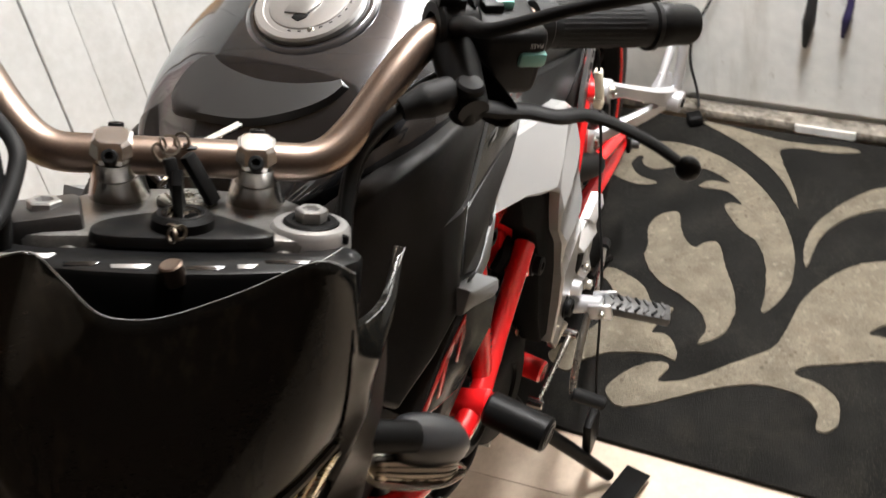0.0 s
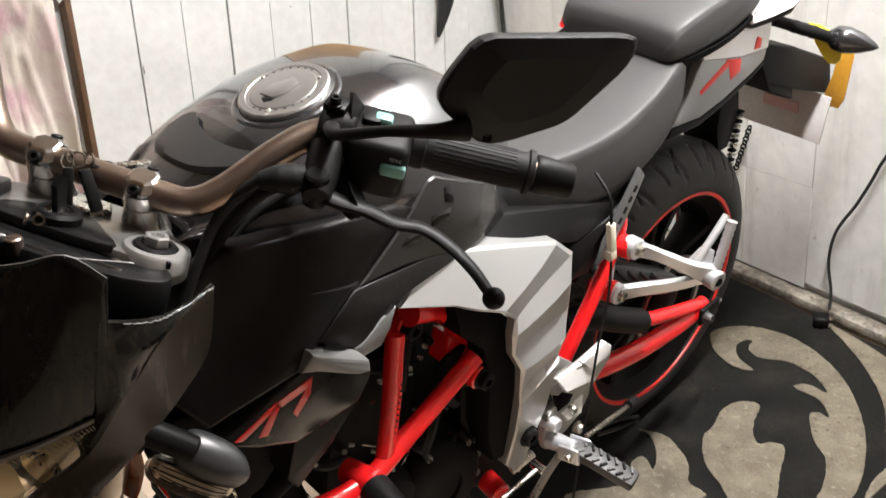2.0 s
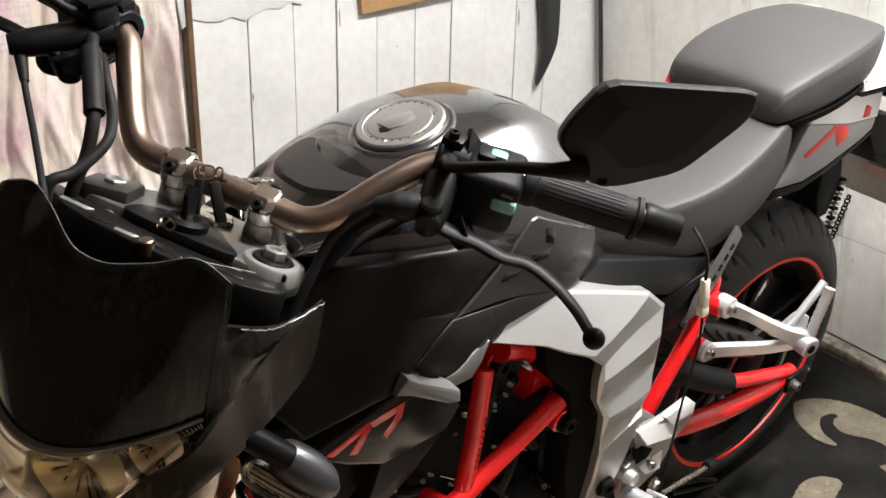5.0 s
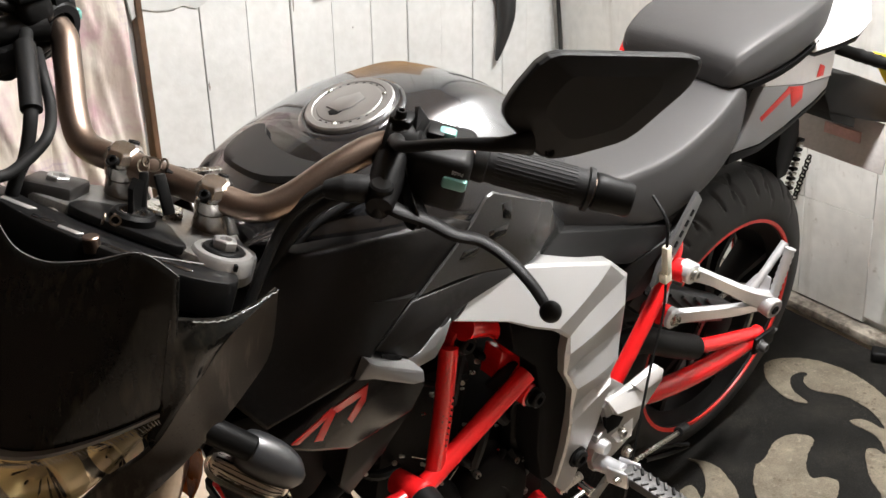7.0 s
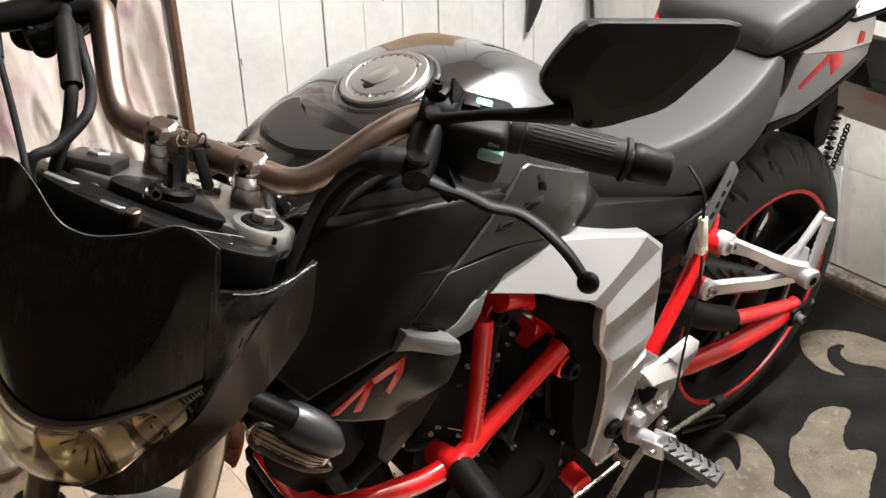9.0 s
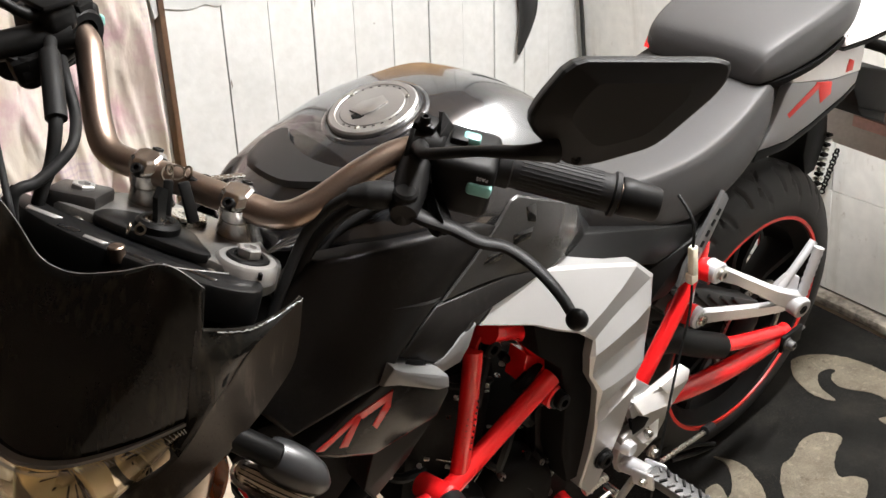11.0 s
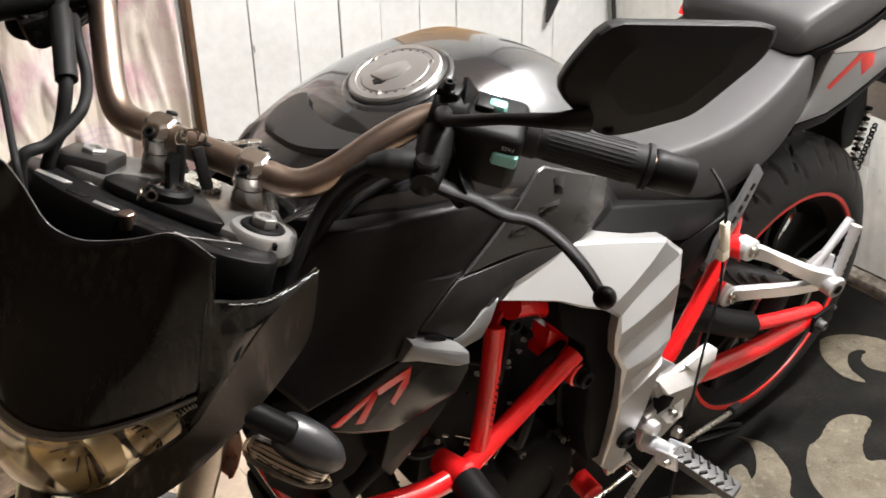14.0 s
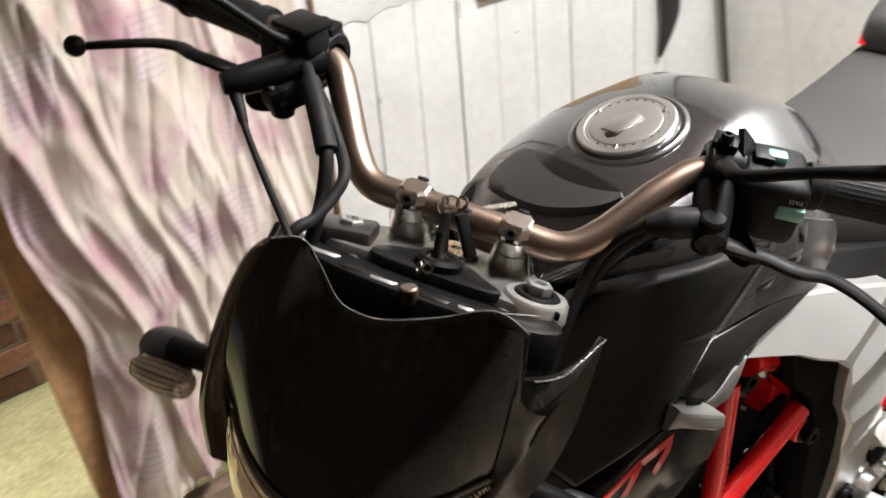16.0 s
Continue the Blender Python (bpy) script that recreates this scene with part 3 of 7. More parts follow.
# nail heads, chips and a short batten on the boards
CHIP = mat("dark chipped paint", (0.20, 0.18, 0.155), 0.7, var=0.4, fine=300)
rn = random.Random(21)
for i in range(9):
    k = rn.randrange(len(PLANKS) - 1)
    bm = B()
    x, z = rn.uniform(PLANKS[k + 1] + 0.02, PLANKS[k] - 0.02), rn.uniform(0.55, 1.45)
    turned(bm, (x, WALL_Y - 0.007, z), (0, 1, 0), [(0, 0.0022), (0.0020, 0.0018), (0.0022, 0.001)], 8)
    part("nail_head", leaned(bm), CHIP, wall_planks)
for i in range(18):
    k = rn.randrange(len(PLANKS) - 1)
    x, z, h = PLANKS[k] - 0.004 - rn.uniform(0, 0.004), rn.uniform(0.55, 1.4), rn.uniform(0.006, 0.05)
    bm = B()
    slab(bm, [(x, WALL_Y - 0.0035, z), (x - 0.003, WALL_Y - 0.0035, z + h * 0.3), (x - 0.001, WALL_Y - 0.0035, z + h), (x + 0.002, WALL_Y - 0.0035, z + h * 0.7)], (0, -0.004, 0), bev=0.0002)
    part("chip", leaned(bm), CHIP, wall_planks)
# rear wall: painted sheets, skewed a little to the plank wall
bm = B()
box(bm, (REAR_LEN / 2, 0.060, ROOF / 2), (REAR_LEN + 0.3, 0.08, ROOF))
wall_rear = structure("wall_west", bm, WALL_GREY, "off-white painted sheet wall behind the motorcycle", "wall", REAR)
for x0, x1, z0, z1 in ((0.005, 0.931, 0.030, 0.2930), (0.005, 0.931, 0.2938, ROOF), (0.9318, 1.1157, 0.030, 0.2930), (0.9318, 1.1157, 0.2938, ROOF), (1.1165, 2.73, 0.045, ROOF)):
    bm = B()
    box(bm, ((x0 + x1) / 2, 0.012, (z0 + z1) / 2), (x1 - x0, 0.016, z1 - z0), bev=0.0008, seg=1)
    part("panel", bm, WALL_GREY, wall_rear)
bm = B()
box(bm, (REAR_LEN / 2, -0.008, 0.013), (REAR_LEN, 0.046, 0.024), bev=0.005)
structure("baseboard", bm, SKIRT, "scuffed grey strip along the foot of the wall", "baseboard", REAR)
bm = B()
box(bm, (1.50, -0.033, 0.014), (0.13, 0.006, 0.020), bev=0.001, seg=1)
structure("trim", bm, WALL_GREY, "short pale batten fixed to the skirting strip", "trim", REAR)

# the two sides behind the camera, and the ceiling
bm = B()
box(bm, (0.85, 1.74, ROOF / 2), (3.4, 0.08, ROOF))
structure("wall_north", bm, WALL_BACK, "dark timber shed wall", "wall")
bm = B()
box(bm, (2.49, 0.35, ROOF / 2), (0.08, 2.70, ROOF))
structure("wall_east", bm, WALL_BACK, "dark timber shed wall", "wall")
bm = B()
box(bm, (0.85, 0.35, ROOF + 0.05), (3.5, 3.0, 0.06))
for i in range(20):
    box(bm, (-0.80 + i * 0.17, 0.35, ROOF + 0.012), (0.164, 2.86, 0.018))
structure("ceiling", bm, CEIL_WOOD, "brown timber board ceiling", "ceiling")

# door frame: jamb, post, sill
bm = B()
box(bm, (0.5460, WALL_Y - 0.022, ROOF / 2 - 0.05), (0.014, 0.058, ROOF - 0.1), bev=0.003)
structure("door_jamb", leaned(bm), BROWN_WOOD, "brown stained timber door jamb", "door frame")
bm = B()
box(bm, (0.016, 0, 1.02), (0.092, 0.070, 2.06), bev=0.004)
structure("door_post", bm, POST_WOOD, "brown timber post at the edge of the doorway", "door frame", pose(1.224, WALL_Y - 0.02, 0, 0, -1.8, 0))
bm = B()
box(bm, (1.45, WALL_Y + 0.118, 0.002), (1.75, 0.095, 0.036), bev=0.006)
box(bm, (1.45, WALL_Y + 0.030, -0.012), (1.75, 0.080, 0.020), bev=0.003)
structure("door_sill", bm, SILL_WOOD, "worn timber door sill on the threshold", "door sill")

# brick wall across the yard
bm = B()
box(bm, (0.8, -2.01, 1.3), (9.0, 0.22, 2.7))
bricks = structure("wall_yard", bm, MORTAR, "weathered red brick wall across the yard", "wall")
bm = B()
box(bm, (0, 0, 0), (0.213, 0.035, 0.064), bev=0.004, seg=1)
proto = part("brick", bm, BRICK, bricks, m=pose(0.95, -1.9105, 0.02))
rnd = random.Random(4)
for row in range(17):
    for col in range(9):
        if row or col:
            share("brick", proto, pose(0.95 + 0.225 * col + (0.112 if row % 2 else 0), -1.9105 + rnd.uniform(-0.003, 0.003), 0.02 + 0.075 * row, 0, rnd.uniform(-0.4, 0.4), rnd.uniform(-0.5, 0.5)))

# ceiling lamp: fitting and tube
lamp_thing = new("ceiling_lamp")
lamp_thing.matrix_basis = pose(LAMP[0], LAMP[1], ROOF, 0, 0, 12)
tagged(lamp_thing, "white ceiling batten fitting with a warm fluorescent tube", "lamp")
bm = B()
box(bm, (0, 0, -0.022), (1.05, 0.07, 0.044), bev=0.005)
part("housing", bm, WHITE_BOARD, lamp_thing)
GLOW = bpy.data.materials.new("lit tube")
GLOW.use_nodes = True
GLOW.node_tree.nodes["Principled BSDF"].inputs["Emission Color"].default_value = (1.0, 0.97, 0.92, 1)
GLOW.node_tree.nodes["Principled BSDF"].inputs["Emission Strength"].default_value = 30.0
bm = B()
cyl(bm, (-0.48, 0, -0.062), (0.48, 0, -0.062), 0.013)
part("tube", bm, GLOW, lamp_thing)


# ---- curtain ----
def curtain_mesh():
    bm = B()
    uv = bm.loops.layers.uv.new("uv")
    nu, nv = 150, 150
    V = []
    for j in range(nv + 1):
        v = j / nv
        z = 2.02 - 1.985 * v
        left = float(np.interp(z, [0.04, 0.19, 0.30, 0.48, 0.56, 0.64, 0.72, 0.92, 1.30, 2.02], [1.262, 1.238, 1.216, 1.188, 1.196, 1.214, 1.226, 1.210, 1.190, 1.160]))
        right = 0.628 + LEAN_X * (z - 0.72) + 0.008 * math.sin(v * 9)
        row = []
        for i in range(nu + 1):
            u = i / nu
            w = u + 0.03 * math.sin(v * 5 + u * 4)
            fold = 0.030 * math.sin(w * 11.5 + 2.6 * math.sin(v * 2.3 + u * 2.6) + 1.5 * noise.noise((u * 2.2, v * 1.6, 31.0))) + 0.006 * math.sin(w * 31 + v * 7 + 3.0 * noise.noise((u * 3, v * 2, 41.0))) + 0.020 * noise.noise((u * 4, v * 3, 0)) + 0.010 * noise.noise((u * 11 + v * 8, v * 7 - u * 4, 3.0)) + 0.012 * (1 - abs(noise.noise((u * 14 + v * 9, v * 6 - u * 5, 23.0)))) ** 6 + 0.030 * (1 - abs(noise.noise((u * 4.5 + v * 3.2, v * 1.7 - u * 1.2, 11.0)))) ** 7 - 0.020 * (1 - abs(noise.noise((u * 7 - v * 3.4, v * 2.2, 17.0)))) ** 8 + 0.014 * math.sin(u * 15 - v * 11 + 3 * noise.noise((u * 3, v * 3, 5.0))) * noise.noise((u * 4 + 9, v * 4, 1.0))
            sweep = 0.05 * math.sin(v * 2.4 + u * 2.2) * v
            row.append((bm.verts.new((right + (left - right) * u, WALL_Y + 0.095 + fold * (0.5 + 0.7 * v) + sweep * 0.4, z + 0.05 * math.sin(u * 3.1) * v)), u * 1.5, v * 2.0))
        V.append(row)
    for j in range(nv):
        for i in range(nu):
            q = (V[j][i], V[j][i + 1], V[j + 1][i + 1], V[j + 1][i])
            f = bm.faces.new([x[0] for x in q])
            for lp, x in zip(f.loops, q):
                lp[uv].uv = (x[1], x[2])
    return bm


curtain = new("curtain")
tagged(curtain, "creased cotton curtain in faded pink and cream, hung in the doorway", "curtain")
cloth = part("cloth", curtain_mesh(), FABRIC, curtain, angle=180)
sol = cloth.modifiers.new("thickness", "SOLIDIFY")
sol.thickness = 0.0015
bm = B()
cyl(bm, (0.53, WALL_Y + 0.06, 2.03), (1.45, WALL_Y + 0.06, 2.03), 0.009)
part("rod", bm, BROWN_WOOD, curtain)


# ---- rug ----
rug = new("rug")
tagged(rug, "dark grey pile rug with large beige acanthus scrolls", "rug")
bm = B()
slab(bm, [(0.395, -0.60, 0.0), (0.470, 0.62, 0.0), (0.495, 1.45, 0.0), (-0.32, 1.45, 0.0), (-0.50, 0.25, 0.0), (-0.655, -0.60, 0.0)], (0, 0, -0.010), bev=0.003)
part("ground_weave", bm, RUG_DARK, rug)
SCROLLS = {
    "scroll": [(-0.256, 0.159), (-0.240, 0.126), (-0.247, 0.084), (-0.274, 0.038), (-0.322, 0.0), (-0.368, 0.023), (-0.401, 0.068), (-0.415, 0.143), (-0.391, 0.230), (-0.333, 0.318), (-0.244, 0.392), (-0.158, 0.440), (-0.059, 0.471), (0.037, 0.472), (0.117, 0.430), (0.037, 0.431), (-0.042, 0.417), (-0.098, 0.391), (-0.125, 0.350), (-0.193, 0.306), (-0.210, 0.317), (-0.200, 0.351), (-0.251, 0.302), (-0.249, 0.236), (-0.281, 0.259), (-0.269, 0.316), (-0.314, 0.261), (-0.328, 0.197), (-0.305, 0.151), (-0.300, 0.127), (-0.319, 0.099), (-0.351, 0.097), (-0.345, 0.080), (-0.314, 0.073), (-0.270, 0.104)],
    "leaf": [(-0.163, 0.224), (-0.147, 0.184), (-0.100, 0.168), (-0.038, 0.188), (-0.015, 0.181), (0.032, 0.207), (0.065, 0.240), (0.087, 0.284), (0.123, 0.329), (0.166, 0.350), (0.212, 0.332), (0.176, 0.378), (0.115, 0.390), (0.049, 0.374), (-0.004, 0.348), (-0.079, 0.323), (-0.074, 0.294), (-0.049, 0.281), (-0.070, 0.255), (-0.118, 0.233)],
    "lower_leaf": [(0.058, 0.068), (0.031, 0.129), (0.071, 0.208), (0.121, 0.231), (0.120, 0.278), (0.137, 0.275), (0.198, 0.245), (0.189, 0.281), (0.221, 0.305), (0.254, 0.312), (0.242, 0.280), (0.248, 0.232), (0.262, 0.180), (0.294, 0.141), (0.327, 0.128), (0.296, 0.076), (0.265, 0.091), (0.219, 0.135), (0.168, 0.161), (0.145, 0.118), (0.105, 0.129), (0.140, 0.173), (0.084, 0.142), (0.051, 0.103)],
    "blade": [(-0.027, 0.491), (-0.090, 0.478), (-0.161, 0.489), (-0.252, 0.542), (-0.309, 0.609), (-0.30, 0.72), (-0.24, 0.70), (-0.236, 0.614), (-0.198, 0.548), (-0.129, 0.504), (-0.043, 0.494)],
    "stem": [(0.141, 0.480), (0.050, 0.496), (-0.020, 0.537), (-0.070, 0.590), (-0.085, 0.68), (-0.03, 0.76), (0.06, 0.72), (0.084, 0.638), (0.119, 0.607), (0.118, 0.641), (0.150, 0.72), (0.190, 0.72), (0.170, 0.644), (0.191, 0.587), (0.214, 0.518), (0.237, 0.503), (0.245, 0.549), (0.273, 0.583), (0.319, 0.590), (0.346, 0.574), (0.346, 0.553), (0.310, 0.557), (0.276, 0.527), (0.269, 0.453), (0.302, 0.375), (0.353, 0.300), (0.382, 0.238), (0.346, 0.202), (0.291, 0.233), (0.259, 0.276), (0.263, 0.307), (0.289, 0.294), (0.310, 0.289), (0.290, 0.343), (0.225, 0.417), (0.186, 0.468)],
    "border": [(-0.520, 0.140), (-0.493, 0.209), (-0.413, 0.314), (-0.318, 0.401), (-0.218, 0.449), (-0.209, 0.453), (-0.262, 0.441), (-0.335, 0.412), (-0.395, 0.388), (-0.416, 0.392), (-0.420, 0.43), (-0.408, 0.50), (-0.42, 0.56), (-0.436, 0.52), (-0.436, 0.43), (-0.45, 0.36), (-0.488, 0.270)],
}
def rounded(pts):
    """Cut the corners of a closed outline twice."""
    P = [Vector(p) for p in pts]
    for _ in range(2):
        P = [q for a, b in zip(P, P[1:] + P[:1]) for q in (a.lerp(b, 0.22), a.lerp(b, 0.78))]
    return P


for key, line in SCROLLS.items():
    bm = B()
    edge = rounded([(x, y, 0.0016 + 0.0005 * len(key) % 0.0030) for x, y in line])
    frayed = []
    for a, b in zip(edge, edge[1:] + edge[:1]):
        k = max(1, int((b - a).length / 0.006))
        for i in range(k):
            q = a.lerp(b, i / k)
            w = Vector((noise.noise((q.x * 110, q.y * 110, 0.0)), noise.noise((q.x * 110, q.y * 110, 7.0)), 0.0))
            frayed.append(q + w * 0.0022)
    slab(bm, frayed, (0, 0, -0.006), bev=0.0004)
    part(key, bm, RUG_PALE, rug, "beige pile " + key.replace("_", " "))


# ---- motorcycle ----
LEAN = 8.05
bike = new("motorcycle")
bike.matrix_basis = pose(0, 0, 0, -LEAN, 0, 0)
tagged(bike, "black, grey and silver motorcycle with red frame, on its side stand", "motorcycle")

RAKE, STEER = radians(25), radians(34)
STEM = Vector((0.967, 0.058, 0.937))
AXIS = Vector((-math.sin(RAKE), 0, math.cos(RAKE)))
FS = Matrix.Translation(STEM) @ Matrix.Rotation(STEER, 4, AXIS)      # the fork and all that turns with it, bars turned left


def flip(pts, s):
    return [(p[0], p[1] * s, p[2]) for p in pts]


def bolt(c, axis, r, h, parent, material=None, name="bolt", m=None):
    bm = B()
    turned(bm, c, axis, [(0, r * 1.25), (h * 0.25, r * 1.25), (h * 0.3, r), (h * 0.85, r), (h, r * 0.85), (h, r * 0.5), (h * 0.55, r * 0.45)], 12)
    return part(name, bm, material or SATIN_BLACK, parent, m=m)


# wheels
def groove(th, y):
    """Depth of the tread's sipes at an angle and a width."""
    per = 2 * math.pi / 17
    side, ay = (0.5, -y) if y < 0 else (0.0, y)
    d = 0.0
    for off, y0, y1, sl, wd in ((0.0, 0.002, 0.057, -3.4, 0.055), (0.5, 0.014, 0.050, 2.6, 0.045), (0.25, 0.026, 0.056, -1.4, 0.045)):
        if y0 < ay < y1:
            q = ((th + sl * ay * (1 - 3.5 * ay)) / per + off + side) % 1.0
            q = min(q, 1 - q)
            if q < wd:
                d = max(d, 0.0060 * min(1.0, (wd - q) / 0.02))
    return d


def tyre_mesh(R, hw, c, grooves=True):
    bm = B()
    n = 528 if grooves else 72
    crown = [(-1.0 + 2.0 * i / 28) for i in range(29)]
    rings = []
    for k in range(n):
        th = 2 * math.pi * k / n
        ring = []
        for f in crown:
            y = f * hw * 0.93
            r = R - 0.046 * abs(f) ** 2.6
            if grooves:
                r -= groove(th, y)
            ring.append((y, r))
        ring += [(hw, R - 0.066), (hw * 0.98, R - 0.080), (hw * 0.86, R - 0.091), (-hw * 0.86, R - 0.091), (-hw * 0.98, R - 0.080), (-hw, R - 0.066)]
        rings.append([(c[0] + r * math.cos(th), c[1] + y, c[2] + r * math.sin(th)) for y, r in ring])
    V = [[bm.verts.new(p) for p in r] for r in rings]
    m = len(V[0])
    for i in range(n):
        a, b = V[i], V[(i + 1) % n]
        for j in range(m):
            q = (j + 1) % m
            bm.faces.new((a[j], a[q], b[q], b[j]))
    return bm


def wheel(name, c, R, hw, m=None, grooves=True, label=""):
    hub = B()
    c = Vector(c)
    turned(hub, c + Vector((0, -0.07, 0)), (0, 1, 0), [(0, 0.02), (0.01, 0.045), (0.05, 0.05), (0.09, 0.05), (0.13, 0.045), (0.14, 0.02)], 28)
    w = part(name, hub, SATIN_BLACK, bike, label, m)
    part("tyre", tyre_mesh(R, hw, c, grooves), TYRE, w, "black tyre with curved sipes" if grooves else "")
    rr = R - 0.088
    bm = B()
    torus_prof(bm, c, (0, 1, 0), [(-hw * 0.88, rr), (-hw * 0.88, rr + 0.008), (-hw * 0.80, rr + 0.008), (-hw * 0.6, rr - 0.006), (hw * 0.6, rr - 0.006), (hw * 0.80, rr + 0.008), (hw * 0.88, rr + 0.008), (hw * 0.88, rr), (hw * 0.5, rr - 0.022), (-hw * 0.5, rr - 0.022)], 96)
    part("rim", bm, SATIN_BLACK, w)
    for s in (1, -1):
        bm = B()
        torus_prof(bm, c, (0, 1, 0), [(s * hw * 0.90, rr - 0.0020), (s * hw * 0.90, rr + 0.0105), (s * (hw * 0.90 + 0.0035), rr + 0.0095), (s * (hw * 0.90 + 0.0035), rr - 0.0010)], 96)
        part("rim_stripe", bm, RED_DECAL, w, "red rim stripe")
    for q in range(5):
        a = 2 * math.pi * q / 5 + 0.42
        for off in (-0.17, 0.17):
            bm = B()
            p0 = c + Vector((math.cos(a) * 0.035, 0, math.sin(a) * 0.035))
            p1 = c + Vector((math.cos(a + off) * (rr - 0.008), 0, math.sin(a + off) * (rr - 0.008)))
            t = (p1 - p0).normalized()
            side = t.cross(Vector((0, 1, 0)))
            rings = []
            for f, w0, d0 in ((0, 0.016, 0.030), (0.5, 0.010, 0.022), (1, 0.014, 0.034)):
                p = p0.lerp(p1, f)
                rings.append([p + side * (w0 * ca) + Vector((0, d0 * cb, 0)) for ca, cb in ((1, 0.6), (0.6, 1), (-0.6, 1), (-1, 0.6), (-1, -0.6), (-0.6, -1), (0.6, -1), (1, -0.6))])
            bridge(bm, rings)
            part("spoke", bm, SATIN_BLACK, w)
    return w


rear_wheel = wheel("rear_wheel", (0, 0, 0.303), 0.303, 0.066, label="rear wheel with black spokes and red rim stripe")
bm = B()
torus_prof(bm, (0, 0.070, 0.303), (0, 1, 0), [(-0.003, 0.088), (0.003, 0.088), (0.003, 0.098), (-0.003, 0.098)], 44)
part("sprocket", bm, STEEL, rear_wheel)
front_wheel = wheel("front_wheel", (0.315, 0, -0.600), 0.292, 0.056, FS, grooves=False)

# swing arm and rear end
for s in (1, -1):
    bm = B()
    pts = [(-0.045, 0.115 * s, 0.300), (0.05, 0.115 * s, 0.300), (0.18, 0.113 * s, 0.316), (0.30, 0.105 * s, 0.345), (0.43, 0.09 * s, 0.40)]
    rings = []
    for i, p in enumerate(spline(pts, 5)):
        h = 0.0185 + 0.003 * math.sin(i / 20 * math.pi)
        rings.append([p + Vector((0, 0.016 * math.cos(q * math.pi / 8), h * math.sin(q * math.pi / 8))) for q in range(16)])
    bridge(bm, rings)
    arm = part("swing_arm", bm, RED, bike, "red box-section swing arm")
    bm = B()
    tube(bm, [(-0.02, 0.116 * s, 0.312), (0.053, 0.116 * s, 0.339), (0.120, 0.116 * s, 0.364), (0.178, 0.115 * s, 0.388)], 0.013, 12)
    part("brace", bm, RED, arm)
    bm = B()
    tube(bm, [(0.165, 0.115 * s, 0.382), (0.235, 0.113 * s, 0.425), (0.300, 0.108 * s, 0.466), (0.36, 0.10 * s, 0.48)], 0.022, 12)
    part("stay", bm, BLACK_PLASTIC, arm, "black plastic sleeve")
    bm = B()
    box(bm, (-0.035, 0.134 * s, 0.300), (0.060, 0.008, 0.036), bev=0.003)
    part("axle_plate", bm, SATIN_BLACK, arm)
    bolt((-0.018, 0.136 * s, 0.300), (0, s, 0), 0.0095, 0.016, arm, PEG_ALLOY, "axle_nut")
    bm = B()
    tube(bm, [(-0.030, 0.132 * s, 0.300), (-0.085, 0.128 * s, 0.296)], 0.004, 8, smooth=False)
    part("adjuster_bolt", bm, PEG_ALLOY, arm)
bm = B()
slab(bm, [(0.06, 0.100, 0.372), (0.17, 0.102, 0.425), (0.29, 0.104, 0.498), (0.335, 0.104, 0.545), (0.315, 0.104, 0.565), (0.22, 0.102, 0.520), (0.10, 0.100, 0.440), (0.03, 0.098, 0.395)], (0, -0.045, 0), bev=0.006)
part("chain_guard", bm, CRESCENT, bike, "ribbed black plastic chain guard")
for i in range(6):
    bm = B()
    x, z = 0.10 + 0.035 * i, 0.425 + 0.020 * i
    tube(bm, [(x - 0.02, 0.1035, z - 0.022), (x + 0.028, 0.1035, z + 0.030)], 0.003, 6, smooth=False)
    part("rib", bm, BLACK_PLASTIC, bpy.data.objects["chain_guard"])

